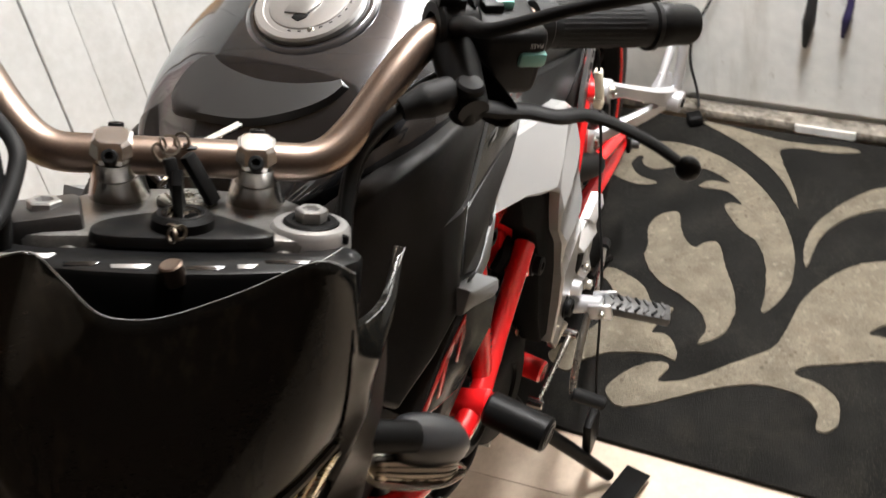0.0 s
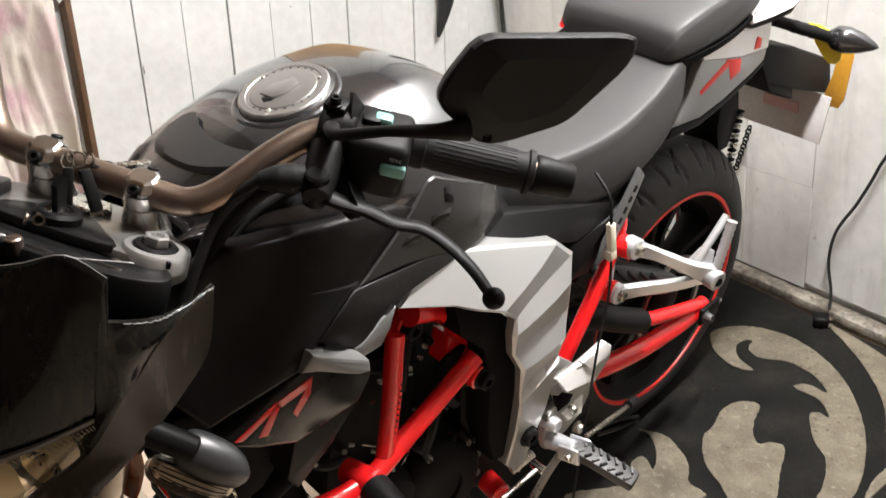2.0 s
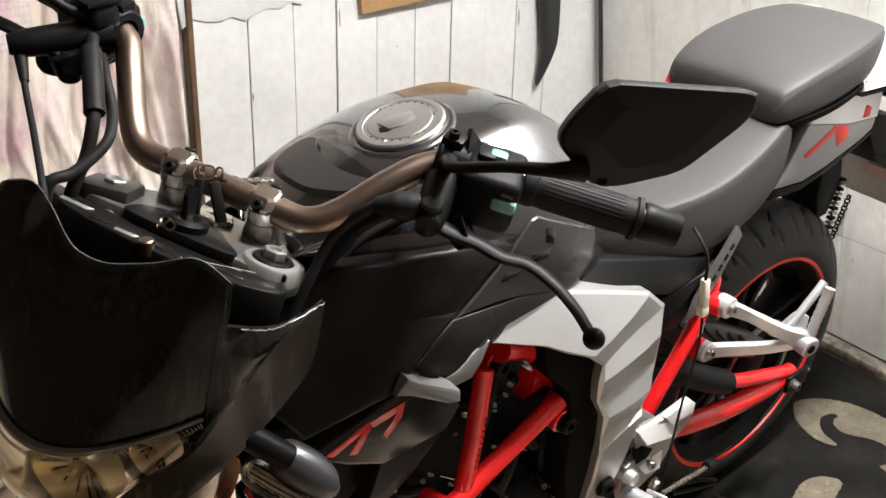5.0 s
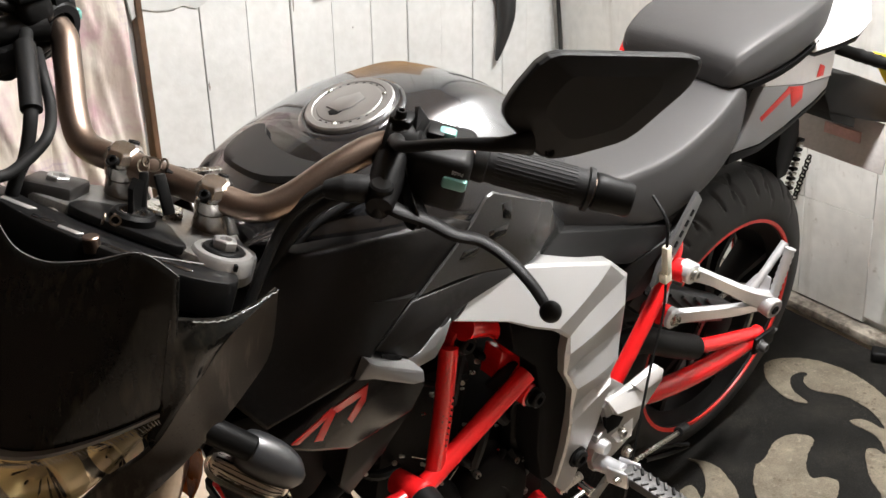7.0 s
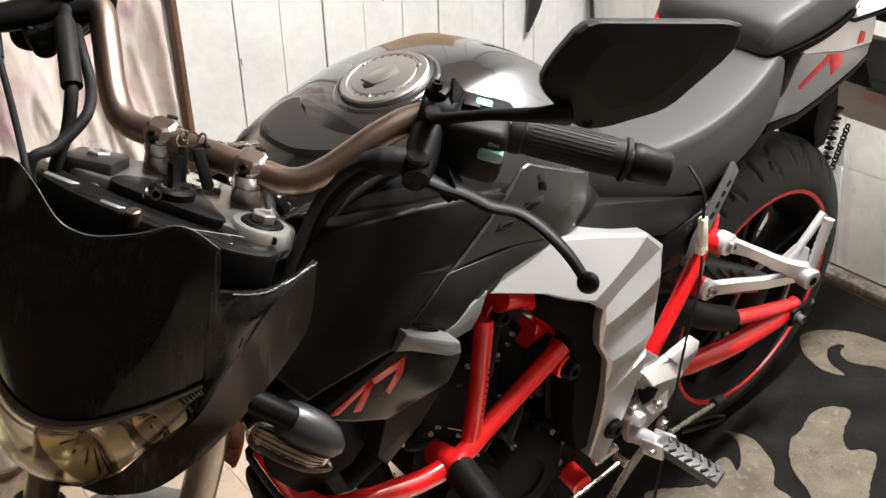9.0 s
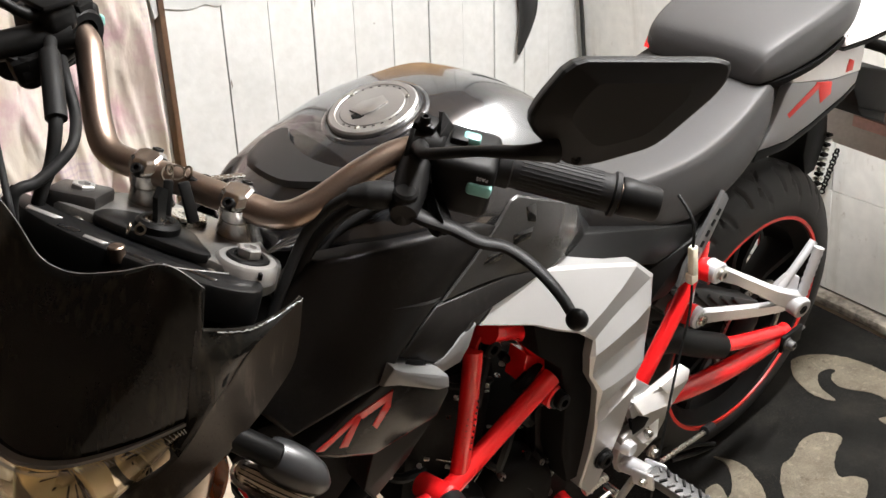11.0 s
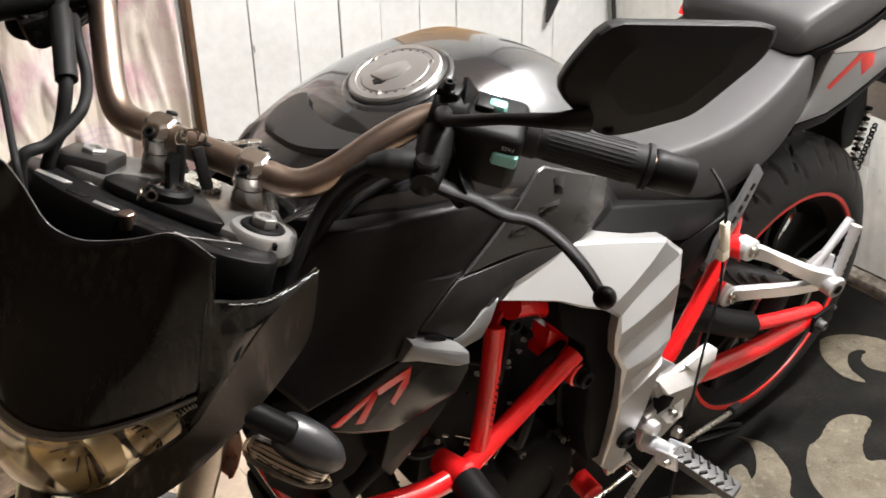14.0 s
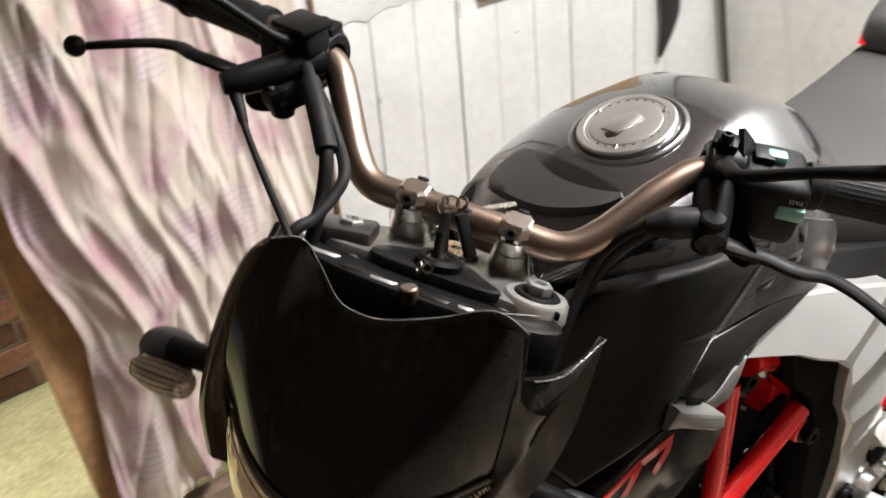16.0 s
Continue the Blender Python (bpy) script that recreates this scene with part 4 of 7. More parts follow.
# red frame
def frame_side(s):
    bm = B()
    tube(bm, flip([(0.603, 0.160, 0.606), (0.702, 0.165, 0.569), (0.768, 0.170, 0.546), (0.790, 0.171, 0.541)], s), 0.0124, 20, smooth=False)
    main = part("frame_tube", bm, RED, bike, "glossy red round frame tube")
    bm = B()
    tube(bm, flip([(0.716, 0.149, 0.705), (0.718, 0.150, 0.695), (0.736, 0.158, 0.622), (0.760, 0.167, 0.548)], s), 0.0116, 20, smooth=False)
    part("upright_tube", bm, RED, main)
    bm = B()
    tube(bm, flip([(0.786, 0.171, 0.541), (0.830, 0.170, 0.543), (0.876, 0.168, 0.555), (0.916, 0.162, 0.565), (0.949, 0.146, 0.567), (0.966, 0.118, 0.585), (0.980, 0.095, 0.640)], s), 0.0132, 16)
    part("down_tube", bm, RED, main)
    bm = B()
    cyl(bm, (0.796, 0.140 * s, 0.540), (0.790, 0.190 * s, 0.551), 0.0160, n=26, ch=0.003)
    part("engine_mount", bm, RED, main)
    bm = B()
    cyl(bm, (0.795, 0.188 * s, 0.551), (0.803, 0.258 * s, 0.545), 0.0190, ch=0.003, n=28)
    slider = part("crash_bobbin", bm, SATIN_BLACK, main, "black crash bobbin")
    bm = B()
    turned(bm, (0.8015, 0.2565 * s, 0.545), (0.12, s, -0.1), [(0, 0.0120), (0.0025, 0.0120), (0.0025, 0.0085), (-0.004, 0.0080)], 20)
    part("end_recess", bm, BLACK_PLASTIC, slider)
    bm = B()
    tube(bm, flip([(0.700, 0.155, 0.726), (0.640, 0.140, 0.690), (0.600, 0.130, 0.630), (0.575, 0.125, 0.560)], s), 0.015, 12)
    part("cross_tube", bm, RED, main)
    bm = B()
    slab(bm, flip([(0.625, 0.140, 0.640), (0.592, 0.138, 0.620), (0.585, 0.135, 0.575), (0.615, 0.138, 0.578), (0.635, 0.140, 0.600)], s), (0, -0.030 * s, 0), bev=0.005)
    part("gusset", bm, RED, main)
    bm = B()
    slab(bm, flip([(0.56, 0.13, 0.58), (0.535, 0.13, 0.50), (0.525, 0.13, 0.36), (0.545, 0.13, 0.30), (0.60, 0.13, 0.33), (0.60, 0.13, 0.52)], s), (0, -0.020 * s, 0), bev=0.004)
    part("pivot_plate", bm, ENGINE, main)
    for c in ((0.698, 0.150, 0.703), (0.598, 0.166, 0.571)):
        bm = B()
        cyl(bm, (c[0] + 0.006, (c[1] - 0.05) * s, c[2] + 0.004), (c[0], c[1] * s, c[2]), 0.0170, ch=0.002)
        lug = part("lug", bm, RED, main)
        bolt((c[0], c[1] * s, c[2]), (0, s, 0), 0.0115, 0.014, lug)
    bm = B()
    tube(bm, flip([(0.258, 0.112, 0.640), (0.275, 0.128, 0.622), (0.330, 0.136, 0.545), (0.420, 0.140, 0.430)], s), 0.0118, 14)
    sub = part("subframe_tube", bm, RED, bike, "red rear subframe tube")
    for c in ((0.277, 0.150, 0.606), (0.283, 0.134, 0.520)):
        bm = B()
        cyl(bm, (c[0] + 0.01, (c[1] - 0.035) * s, c[2]), (c[0], (c[1] + 0.006) * s, c[2]), 0.0175, ch=0.002)
        part("lug", bm, RED, sub)
    bm = B()
    tube(bm, flip([(0.283, 0.125, 0.590), (0.280, 0.120, 0.530)], s), 0.009, 10, smooth=False)
    part("link", bm, ALU, sub)
    return main


left_frame = frame_side(1)
frame_side(-1)
# drilled patterns on the upright and main tubes
for base, along, nrm, cols in (((0.7313, 0.1674, 0.648), (0.019, 0.006, -0.058), (0.42, 0.90, 0.10), 3), ((0.675, 0.1742, 0.5768), (0.055, 0.004, -0.019), (-0.10, 0.93, -0.20), 3)):
    al, nr = Vector(along), Vector(nrm).normalized()
    across = al.normalized().cross(nr)
    for i in range(9):
        for j in range(cols):
            bm = B()
            p = Vector(base) + al * (i / 8) + across * (0.0042 * (j - (cols - 1) / 2)) + al.normalized() * (0.0035 * (j % 2))
            cyl(bm, p - nr * 0.0040, p - nr * 0.0010, 0.0014, n=6)
            part("printed_dot", bm, BLACK_PLASTIC, left_frame)


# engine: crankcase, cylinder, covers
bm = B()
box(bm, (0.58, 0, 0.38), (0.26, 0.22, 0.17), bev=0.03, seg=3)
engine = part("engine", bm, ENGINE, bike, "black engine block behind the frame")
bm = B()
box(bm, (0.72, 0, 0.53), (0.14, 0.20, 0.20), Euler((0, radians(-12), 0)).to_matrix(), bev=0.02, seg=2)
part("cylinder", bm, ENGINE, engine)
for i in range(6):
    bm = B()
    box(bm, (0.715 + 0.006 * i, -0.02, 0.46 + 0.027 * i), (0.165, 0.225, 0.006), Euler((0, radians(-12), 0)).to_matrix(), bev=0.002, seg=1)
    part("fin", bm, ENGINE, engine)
for c, r, d in (((0.655, 0.105, 0.39), 0.080, 0.045), ((0.55, 0.105, 0.415), 0.036, 0.030)):
    bm = B()
    turned(bm, c, (0, 1, 0), [(0, r), (d * 0.6, r), (d * 0.85, r * 0.93), (d, r * 0.8), (d, r * 0.45), (d * 0.9, r * 0.42)], 40)
    cov = part("case_cover", bm, ENGINE, engine)
    for q in range(6):
        a = q * math.pi / 3 + 0.3
        bolt((c[0] + r * 0.92 * math.cos(a), c[1] + d * 0.55, c[2] + r * 0.92 * math.sin(a)), (0, 1, 0), 0.0055, 0.016, cov, STEEL)
bm = B()
box(bm, (0.938, 0.00, 0.60), (0.045, 0.22, 0.28), Euler((0, radians(14), 0)).to_matrix(), bev=0.006)
rad = part("radiator", bm, ENGINE, bike)
for sd in (1, -1):
    bm = B()
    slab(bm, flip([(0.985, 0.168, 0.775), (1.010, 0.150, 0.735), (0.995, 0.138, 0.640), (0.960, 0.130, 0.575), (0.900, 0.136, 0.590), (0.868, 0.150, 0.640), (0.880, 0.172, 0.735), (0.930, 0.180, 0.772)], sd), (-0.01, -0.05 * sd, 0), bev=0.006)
    # DEEP colours in the dark between fairing and down tube
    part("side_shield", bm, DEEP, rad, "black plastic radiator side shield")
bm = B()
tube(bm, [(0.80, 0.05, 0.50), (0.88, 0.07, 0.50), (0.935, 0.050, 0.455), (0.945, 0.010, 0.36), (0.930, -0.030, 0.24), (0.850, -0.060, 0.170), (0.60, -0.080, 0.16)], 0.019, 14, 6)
part("exhaust_header", bm, ENGINE, bike, "near-black exhaust header pipe")
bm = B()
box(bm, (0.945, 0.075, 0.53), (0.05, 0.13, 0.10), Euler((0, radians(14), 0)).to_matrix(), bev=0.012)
# DEEP again: the gap's shade is in the block's colour
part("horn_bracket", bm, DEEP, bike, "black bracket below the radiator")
rs = random.Random(8)
for i in range(16):
    bm = B()
    p = Vector((rs.uniform(0.56, 0.80), rs.uniform(0.10, 0.135), rs.uniform(0.43, 0.68)))
    q = p + Vector((rs.uniform(-0.07, 0.07), rs.uniform(-0.01, 0.02), rs.uniform(-0.08, 0.06)))
    tube(bm, [p, p.lerp(q, 0.5) + Vector((0.012, 0.012, 0.008)), q], 0.0045 + 0.002 * (i % 3), 8, 4)
    part("hose", bm, RUBBER, engine)
for i in range(34):        # made-up bright screws, clips and pipe ends, strewn as the engine's glints
    bolt((rs.uniform(0.56, 0.86), rs.uniform(0.10, 0.135), rs.uniform(0.36, 0.68)), (rs.uniform(-0.6, 0.6), 1, rs.uniform(0.0, 0.8)), rs.uniform(0.0014, 0.0028), 0.006, engine, STEEL if i % 3 else CHROME)
# short chrome slivers, likewise added only as glints
for i in range(7):
    bm = B()
    p = Vector((rs.uniform(0.60, 0.84), rs.uniform(0.12, 0.14), rs.uniform(0.38, 0.60)))
    d = Vector((rs.uniform(-1, 1), 0.2, rs.uniform(-1, 1))).normalized() * rs.uniform(0.006, 0.016)
    tube(bm, [p - d, p + d], 0.0014, 6, smooth=False)
    part("clip", bm, CHROME, engine)
# sump, exhaust bend and lower pipes
bm = B()
box(bm, (0.590, -0.02, 0.285), (0.16, 0.12, 0.07), bev=0.025, seg=3)
part("sump", bm, ENGINE, engine)
bm = B()
tube(bm, [(0.840, 0.050, 0.480), (0.832, 0.074, 0.410), (0.820, 0.086, 0.335), (0.808, 0.086, 0.270), (0.796, 0.070, 0.205)], 0.025, 16, 6)
part("exhaust_bend", bm, ENGINE, engine)
bm = B()
turned(bm, (0.740, 0.100, 0.430), (0.1, 1, 0), [(0, 0.050), (0.030, 0.050), (0.045, 0.043), (0.050, 0.026), (0.046, 0.022)], 36)
part("alternator_cover", bm, ENGINE, engine)
bm = B()
# added block that fills the dark below the radiator, shade in its colour
box(bm, (0.930, -0.005, 0.300), (0.050, 0.100, 0.360), Euler((0, radians(4), 0)).to_matrix(), bev=0.016, seg=2)
part("exhaust_collector", bm, DEEP, engine, "black block added for the dark mass below the radiator")


# tank: its middle runs a little to the left, as the whole front does
TANK_Y = 0.022


def tank_sec(x, top, hw, zs, zb, shoulder=0.70):
    half = mirrored([(x, 0, top), (x, hw * shoulder * 0.6, top - 0.003), (x, hw * shoulder, top - 0.013), (x, hw * 0.92, (top + zs) / 2 + 0.010), (x, hw, zs), (x, hw * 0.97, (zs + zb) / 2), (x, hw * 0.75, zb), (x, 0, zb)])
    return [p + Vector((0, TANK_Y, 0)) for p in half]


TANK_FORM = [tank_sec(0.905, 0.880, 0.055, 0.862, 0.835), tank_sec(0.893, 0.903, 0.082, 0.866, 0.82), tank_sec(0.855, 0.924, 0.112, 0.868, 0.80), tank_sec(0.80, 0.946, 0.134, 0.860, 0.775), tank_sec(0.74, 0.961, 0.142, 0.853, 0.76), tank_sec(0.68, 0.971, 0.143, 0.846, 0.745, 0.60),
             tank_sec(0.62, 0.967, 0.137, 0.835, 0.735, 0.60), tank_sec(0.56, 0.941, 0.120, 0.815, 0.725, 0.60), tank_sec(0.505, 0.897, 0.096, 0.79, 0.715, 0.60), tank_sec(0.47, 0.852, 0.072, 0.775, 0.71), tank_sec(0.462, 0.80, 0.05, 0.765, 0.72)]
bm = B()
sections(bm, TANK_FORM, 8, 8)
tank = part("tank", bm, GREY_PAINT, bike, "glossy dark grey metallic fuel tank", angle=60)


# gloss black panel over the nose, cut from the tank's own form and set 1.5 mm proud
bm = B()
sections(bm, TANK_FORM, 8, 8)
for co, no in (((0.803, 0, 0), (-1, 0, 0)), ((0.8085, -0.034, 0), (-0.55, -0.62, 0)), ((0.806, 0.103, 0), (-0.55, 0.75, 0))):
    bmesh.ops.bisect_plane(bm, geom=bm.verts[:] + bm.edges[:] + bm.faces[:], plane_co=co, plane_no=no, clear_outer=True)
bm.normal_update()
for v in bm.verts:
    v.co += v.normal * 0.0015
bmesh.ops.solidify(bm, geom=bm.faces[:], thickness=0.004)
part("tank_front_panel", bm, BLACK_PAINT, tank, "gloss black panel at the tank's front", angle=60)


def along(pts, n):
    """n points evenly spaced on the smooth curve through pts."""
    P = spline(pts, 8)
    d = np.cumsum([0.0] + [(b - a).length for a, b in zip(P, P[1:])])
    return [Vector([float(np.interp(f * d[-1], d, [q[i] for q in P])) for i in range(3)]) for f in np.linspace(0, 1, n)]


# matt crescent cover on it: tips point back, its rear edge is hollow
bpy.context.view_layer.update()
C_REAR = along([(0.8085, -0.029, 0), (0.817, -0.012, 0), (0.823, 0.012, 0), (0.825, 0.036, 0), (0.821, 0.064, 0), (0.813, 0.085, 0), (0.806, 0.095, 0)], 30)
C_FRONT = along([(0.8085, -0.031, 0), (0.824, -0.046, 0), (0.845, -0.052, 0), (0.858, -0.040, 0), (0.863, -0.005, 0), (0.860, 0.034, 0), (0.846, 0.066, 0), (0.827, 0.088, 0), (0.806, 0.098, 0)], 30)
rows = []
for f in (0.0, 0.04, 0.18, 0.5, 0.82, 0.96, 1.0):
    row = []
    for i, (a, b) in enumerate(zip(C_REAR, C_FRONT)):
        q = a.lerp(b, f)
        z = tank.ray_cast(Vector((q.x, q.y, 1.2)), Vector((0, 0, -1)))[1].z
        row.append((q.x, q.y, z + (-0.001 if f in (0.0, 1.0) or i in (0, 29) else 0.0085)))
    rows.append(row)
bm = B()
grid_surf(bm, rows, 1, 1, (0, 0, -0.010))
part("tank_front_cover", bm, CRESCENT, tank, "matt grey crescent cover at the tank's front", angle=55)
bm = B()
sections(bm, [tank_sec(0.93, 0.845, 0.05, 0.82, 0.78), tank_sec(0.90, 0.872, 0.085, 0.84, 0.77), tank_sec(0.85, 0.895, 0.115, 0.85, 0.76), tank_sec(0.80, 0.905, 0.12, 0.85, 0.76)], 3, 3)
part("tank_nose", bm, BLACK_PLASTIC, tank)
# filler cap
CAPM = Matrix.Translation((0.738, 0.028, 0.9620)) @ Euler((0, radians(13), 0)).to_matrix().to_4x4() @ Matrix.Diagonal((0.72, 0.72, 0.72, 1))
bm = B()
turned(bm, (0, 0, -0.006), (0, 0, 1), [(-0.016, 0.084), (0.003, 0.081), (0.0065, 0.077), (0.0075, 0.072), (0.006, 0.069)], 64)
part("filler_surround", bm, GREY_PAINT, tank, m=CAPM)
bm = B()
turned(bm, (0, 0, 0), (0, 0, 1), [(0, 0.067), (0.006, 0.067), (0.0085, 0.0645), (0.0085, 0.056), (0.0075, 0.055), (0.0075, 0.049), (0.0088, 0.048), (0.0095, 0.044), (0.0095, 0.001)], 64)
filler_cap = part("filler_cap", bm, CAP_ALLOY, tank, "round brushed aluminium filler cap", m=CAPM)
bm = B()
slab(bm, [(0.028, -0.018, 0.0120), (0.026, 0.010, 0.0120), (0.008, 0.018, 0.0120), (-0.018, 0.016, 0.0120), (-0.024, -0.004, 0.0120), (-0.012, -0.010, 0.0120), (0.004, -0.020, 0.0120)], (0, 0, -0.003), bev=0.0012)
part("key_flap", bm, CAP_ALLOY, filler_cap)
bm = B()
slab(bm, [(0.038, 0.004, 0.0106), (0.030, 0.012, 0.0106), (0.014, 0.012, 0.0106), (0.022, -0.004, 0.0106), (0.034, -0.006, 0.0106)], (0, 0, -0.002), bev=0.0006)
part("keyhole", bm, BLACK_PLASTIC, filler_cap)
for q in range(3):
    a = q * 2.094 + 0.5
    bolt((0.052 * math.cos(a), 0.052 * math.sin(a), 0.0072), (0, 0, 1), 0.0032, 0.003, filler_cap, STEEL, "screw")
for q in range(26):
    if q % 13 > 7:
        continue
    a = radians(360 * q / 26)
    bm = B()
    box(bm, (0.0518 * math.cos(a), 0.0518 * math.sin(a), 0.0080), (0.0040, 0.0016, 0.0008), Euler((0, 0, a + 1.57)).to_matrix())
    part("engraved_mark", bm, PEG_ALLOY, filler_cap)


# seats
def seat_sec(x, top, hw, ze, zb, rise=0.0):
    return mirrored([(x, 0, top), (x, hw * 0.5, top - 0.001 + rise), (x, hw * 0.86, top - 0.0040), (x, hw * 0.945, top - 0.0095), (x, hw * 0.975, top - 0.40 * (top - ze) - 0.002), (x, hw, ze), (x, hw * 0.94, zb), (x, hw * 0.5, zb), (x, 0, zb)])


bm = B()
sections(bm, [seat_sec(0.545, 0.790, 0.055, 0.775, 0.745), seat_sec(0.53, 0.802, 0.078, 0.770, 0.735), seat_sec(0.46, 0.793, 0.104, 0.748, 0.712), seat_sec(0.38, 0.788, 0.122, 0.735, 0.700), seat_sec(0.29, 0.792, 0.130, 0.730, 0.690),
              seat_sec(0.205, 0.810, 0.126, 0.742, 0.705), seat_sec(0.140, 0.834, 0.117, 0.775, 0.735), seat_sec(0.114, 0.842, 0.108, 0.800, 0.770), seat_sec(0.106, 0.830, 0.090, 0.805, 0.785)], 4, 4)
part("rider_seat", bm, VINYL, bike, "black grained vinyl rider's seat", angle=70)
bm = B()
sections(bm, [seat_sec(0.148, 0.846, 0.086, 0.841, 0.833), seat_sec(0.146, 0.864, 0.098, 0.845, 0.832), seat_sec(0.134, 0.882, 0.107, 0.850, 0.833), seat_sec(0.09, 0.899, 0.116, 0.856, 0.838), seat_sec(0.02, 0.913, 0.119, 0.872, 0.845), seat_sec(-0.06, 0.922, 0.110, 0.884, 0.858), seat_sec(-0.13, 0.922, 0.086, 0.893, 0.870), seat_sec(-0.165, 0.905, 0.055, 0.892, 0.880)], 4, 4)
pillion = part("pillion_seat", bm, VINYL, bike, "black vinyl pillion seat, raised behind the rider's seat", angle=70)
bm = B()
sections(bm, [seat_sec(x, zb + 0.003, hw, zb - 0.004, zb - 0.016) for x, hw, zb in ((0.146, 0.084, 0.838), (0.134, 0.105, 0.836), (0.09, 0.117, 0.840), (0.02, 0.119, 0.846), (-0.06, 0.110, 0.858), (-0.13, 0.086, 0.870))], 3, 3)
part("seat_pan", bm, DEEP, pillion, "black pan below the pillion seat")
bm = B()
sections(bm, [seat_sec(0.50, 0.745, 0.085, 0.73, 0.69), seat_sec(0.30, 0.72, 0.105, 0.70, 0.655), seat_sec(0.13, 0.80, 0.095, 0.76, 0.70), seat_sec(-0.02, 0.86, 0.09, 0.80, 0.72), seat_sec(-0.13, 0.875, 0.07, 0.83, 0.76), seat_sec(-0.20, 0.87, 0.04, 0.84, 0.80)], 3, 3)
part("seat_base", bm, BLACK_PLASTIC, bike)

def flat_bar(bm, pts, widths, th):
    """A flat bar with rounded edges along pts, widths across, th half its thickness."""
    P = spline(pts, 5)
    W = np.interp(np.linspace(0, len(widths) - 1, len(P)), range(len(widths)), widths)
    rings = []
    for i, p in enumerate(P):
        t = (P[min(i + 1, len(P) - 1)] - P[max(i - 1, 0)]).normalized()
        n = t.cross(Vector((0, 0, 1))).normalized()
        u, w = n.cross(t), float(W[i])
        rings.append([p + u * (w * a) + n * (th * b) for a, b in ((1, 0.4), (0.75, 1), (-0.75, 1), (-1, 0.4), (-1, -0.4), (-0.75, -1), (0.75, -1), (1, -0.4))])
    bridge(bm, rings)


# side panels, both flanks
COVER_IN = [(0.731, 0.181, 0.764), (0.658, 0.186, 0.728), (0.622, 0.188, 0.702), (0.587, 0.190, 0.681), (0.562, 0.191, 0.657), (0.566, 0.191, 0.633), (0.564, 0.190, 0.600), (0.546, 0.189, 0.564), (0.546, 0.188, 0.525), (0.548, 0.190, 0.505), (0.552, 0.187, 0.456), (0.562, 0.180, 0.391)]
COVER_OUT = [(0.671, 0.160, 0.786), (0.619, 0.158, 0.773), (0.537, 0.158, 0.740), (0.453, 0.160, 0.705), (0.421, 0.163, 0.673), (0.429, 0.170, 0.637), (0.439, 0.176, 0.600), (0.449, 0.181, 0.561), (0.463, 0.183, 0.539), (0.470, 0.190, 0.534), (0.491, 0.188, 0.464), (0.532, 0.178, 0.353)]
SHROUD = [(0.899, 0.150, 0.905), (0.860, 0.162, 0.903), (0.818, 0.170, 0.898), (0.768, 0.172, 0.892), (0.717, 0.168, 0.880), (0.691, 0.167, 0.865), (0.726, 0.170, 0.841), (0.771, 0.174, 0.814), (0.788, 0.182, 0.819), (0.842, 0.197, 0.796), (0.867, 0.206, 0.784), (0.917, 0.206, 0.782), (0.965, 0.196, 0.770), (0.985, 0.165, 0.800), (0.952, 0.150, 0.870)]
STRIP = [(0.784, 0.180, 0.817), (0.678, 0.168, 0.797), (0.606, 0.158, 0.768), (0.674, 0.166, 0.783), (0.731, 0.179, 0.764), (0.750, 0.186, 0.768), (0.790, 0.187, 0.750), (0.827, 0.193, 0.780), (0.845, 0.197, 0.797)]
SCOOP = [(0.871, 0.2065, 0.785), (0.840, 0.2065, 0.776), (0.800, 0.2065, 0.752), (0.794, 0.2065, 0.730), (0.812, 0.2065, 0.706), (0.890, 0.2065, 0.704), (0.930, 0.2065, 0.727), (0.958, 0.2065, 0.750), (0.920, 0.2065, 0.770)]
SCOOP_FOOT = [(0.796, 0.202, 0.728), (0.838, 0.188, 0.652), (0.880, 0.176, 0.606), (0.892, 0.178, 0.630), (0.884, 0.198, 0.706), (0.815, 0.202, 0.708)]
TAIL = [(0.127, 0.106, 0.724), (0.104, 0.106, 0.752), (0.090, 0.106, 0.777), (0.079, 0.106, 0.800), (0.066, 0.106, 0.814), (-0.048, 0.106, 0.786), (-0.129, 0.106, 0.777), (-0.127, 0.106, 0.756), (-0.096, 0.106, 0.743), (-0.008, 0.106, 0.722), (0.050, 0.106, 0.714)]
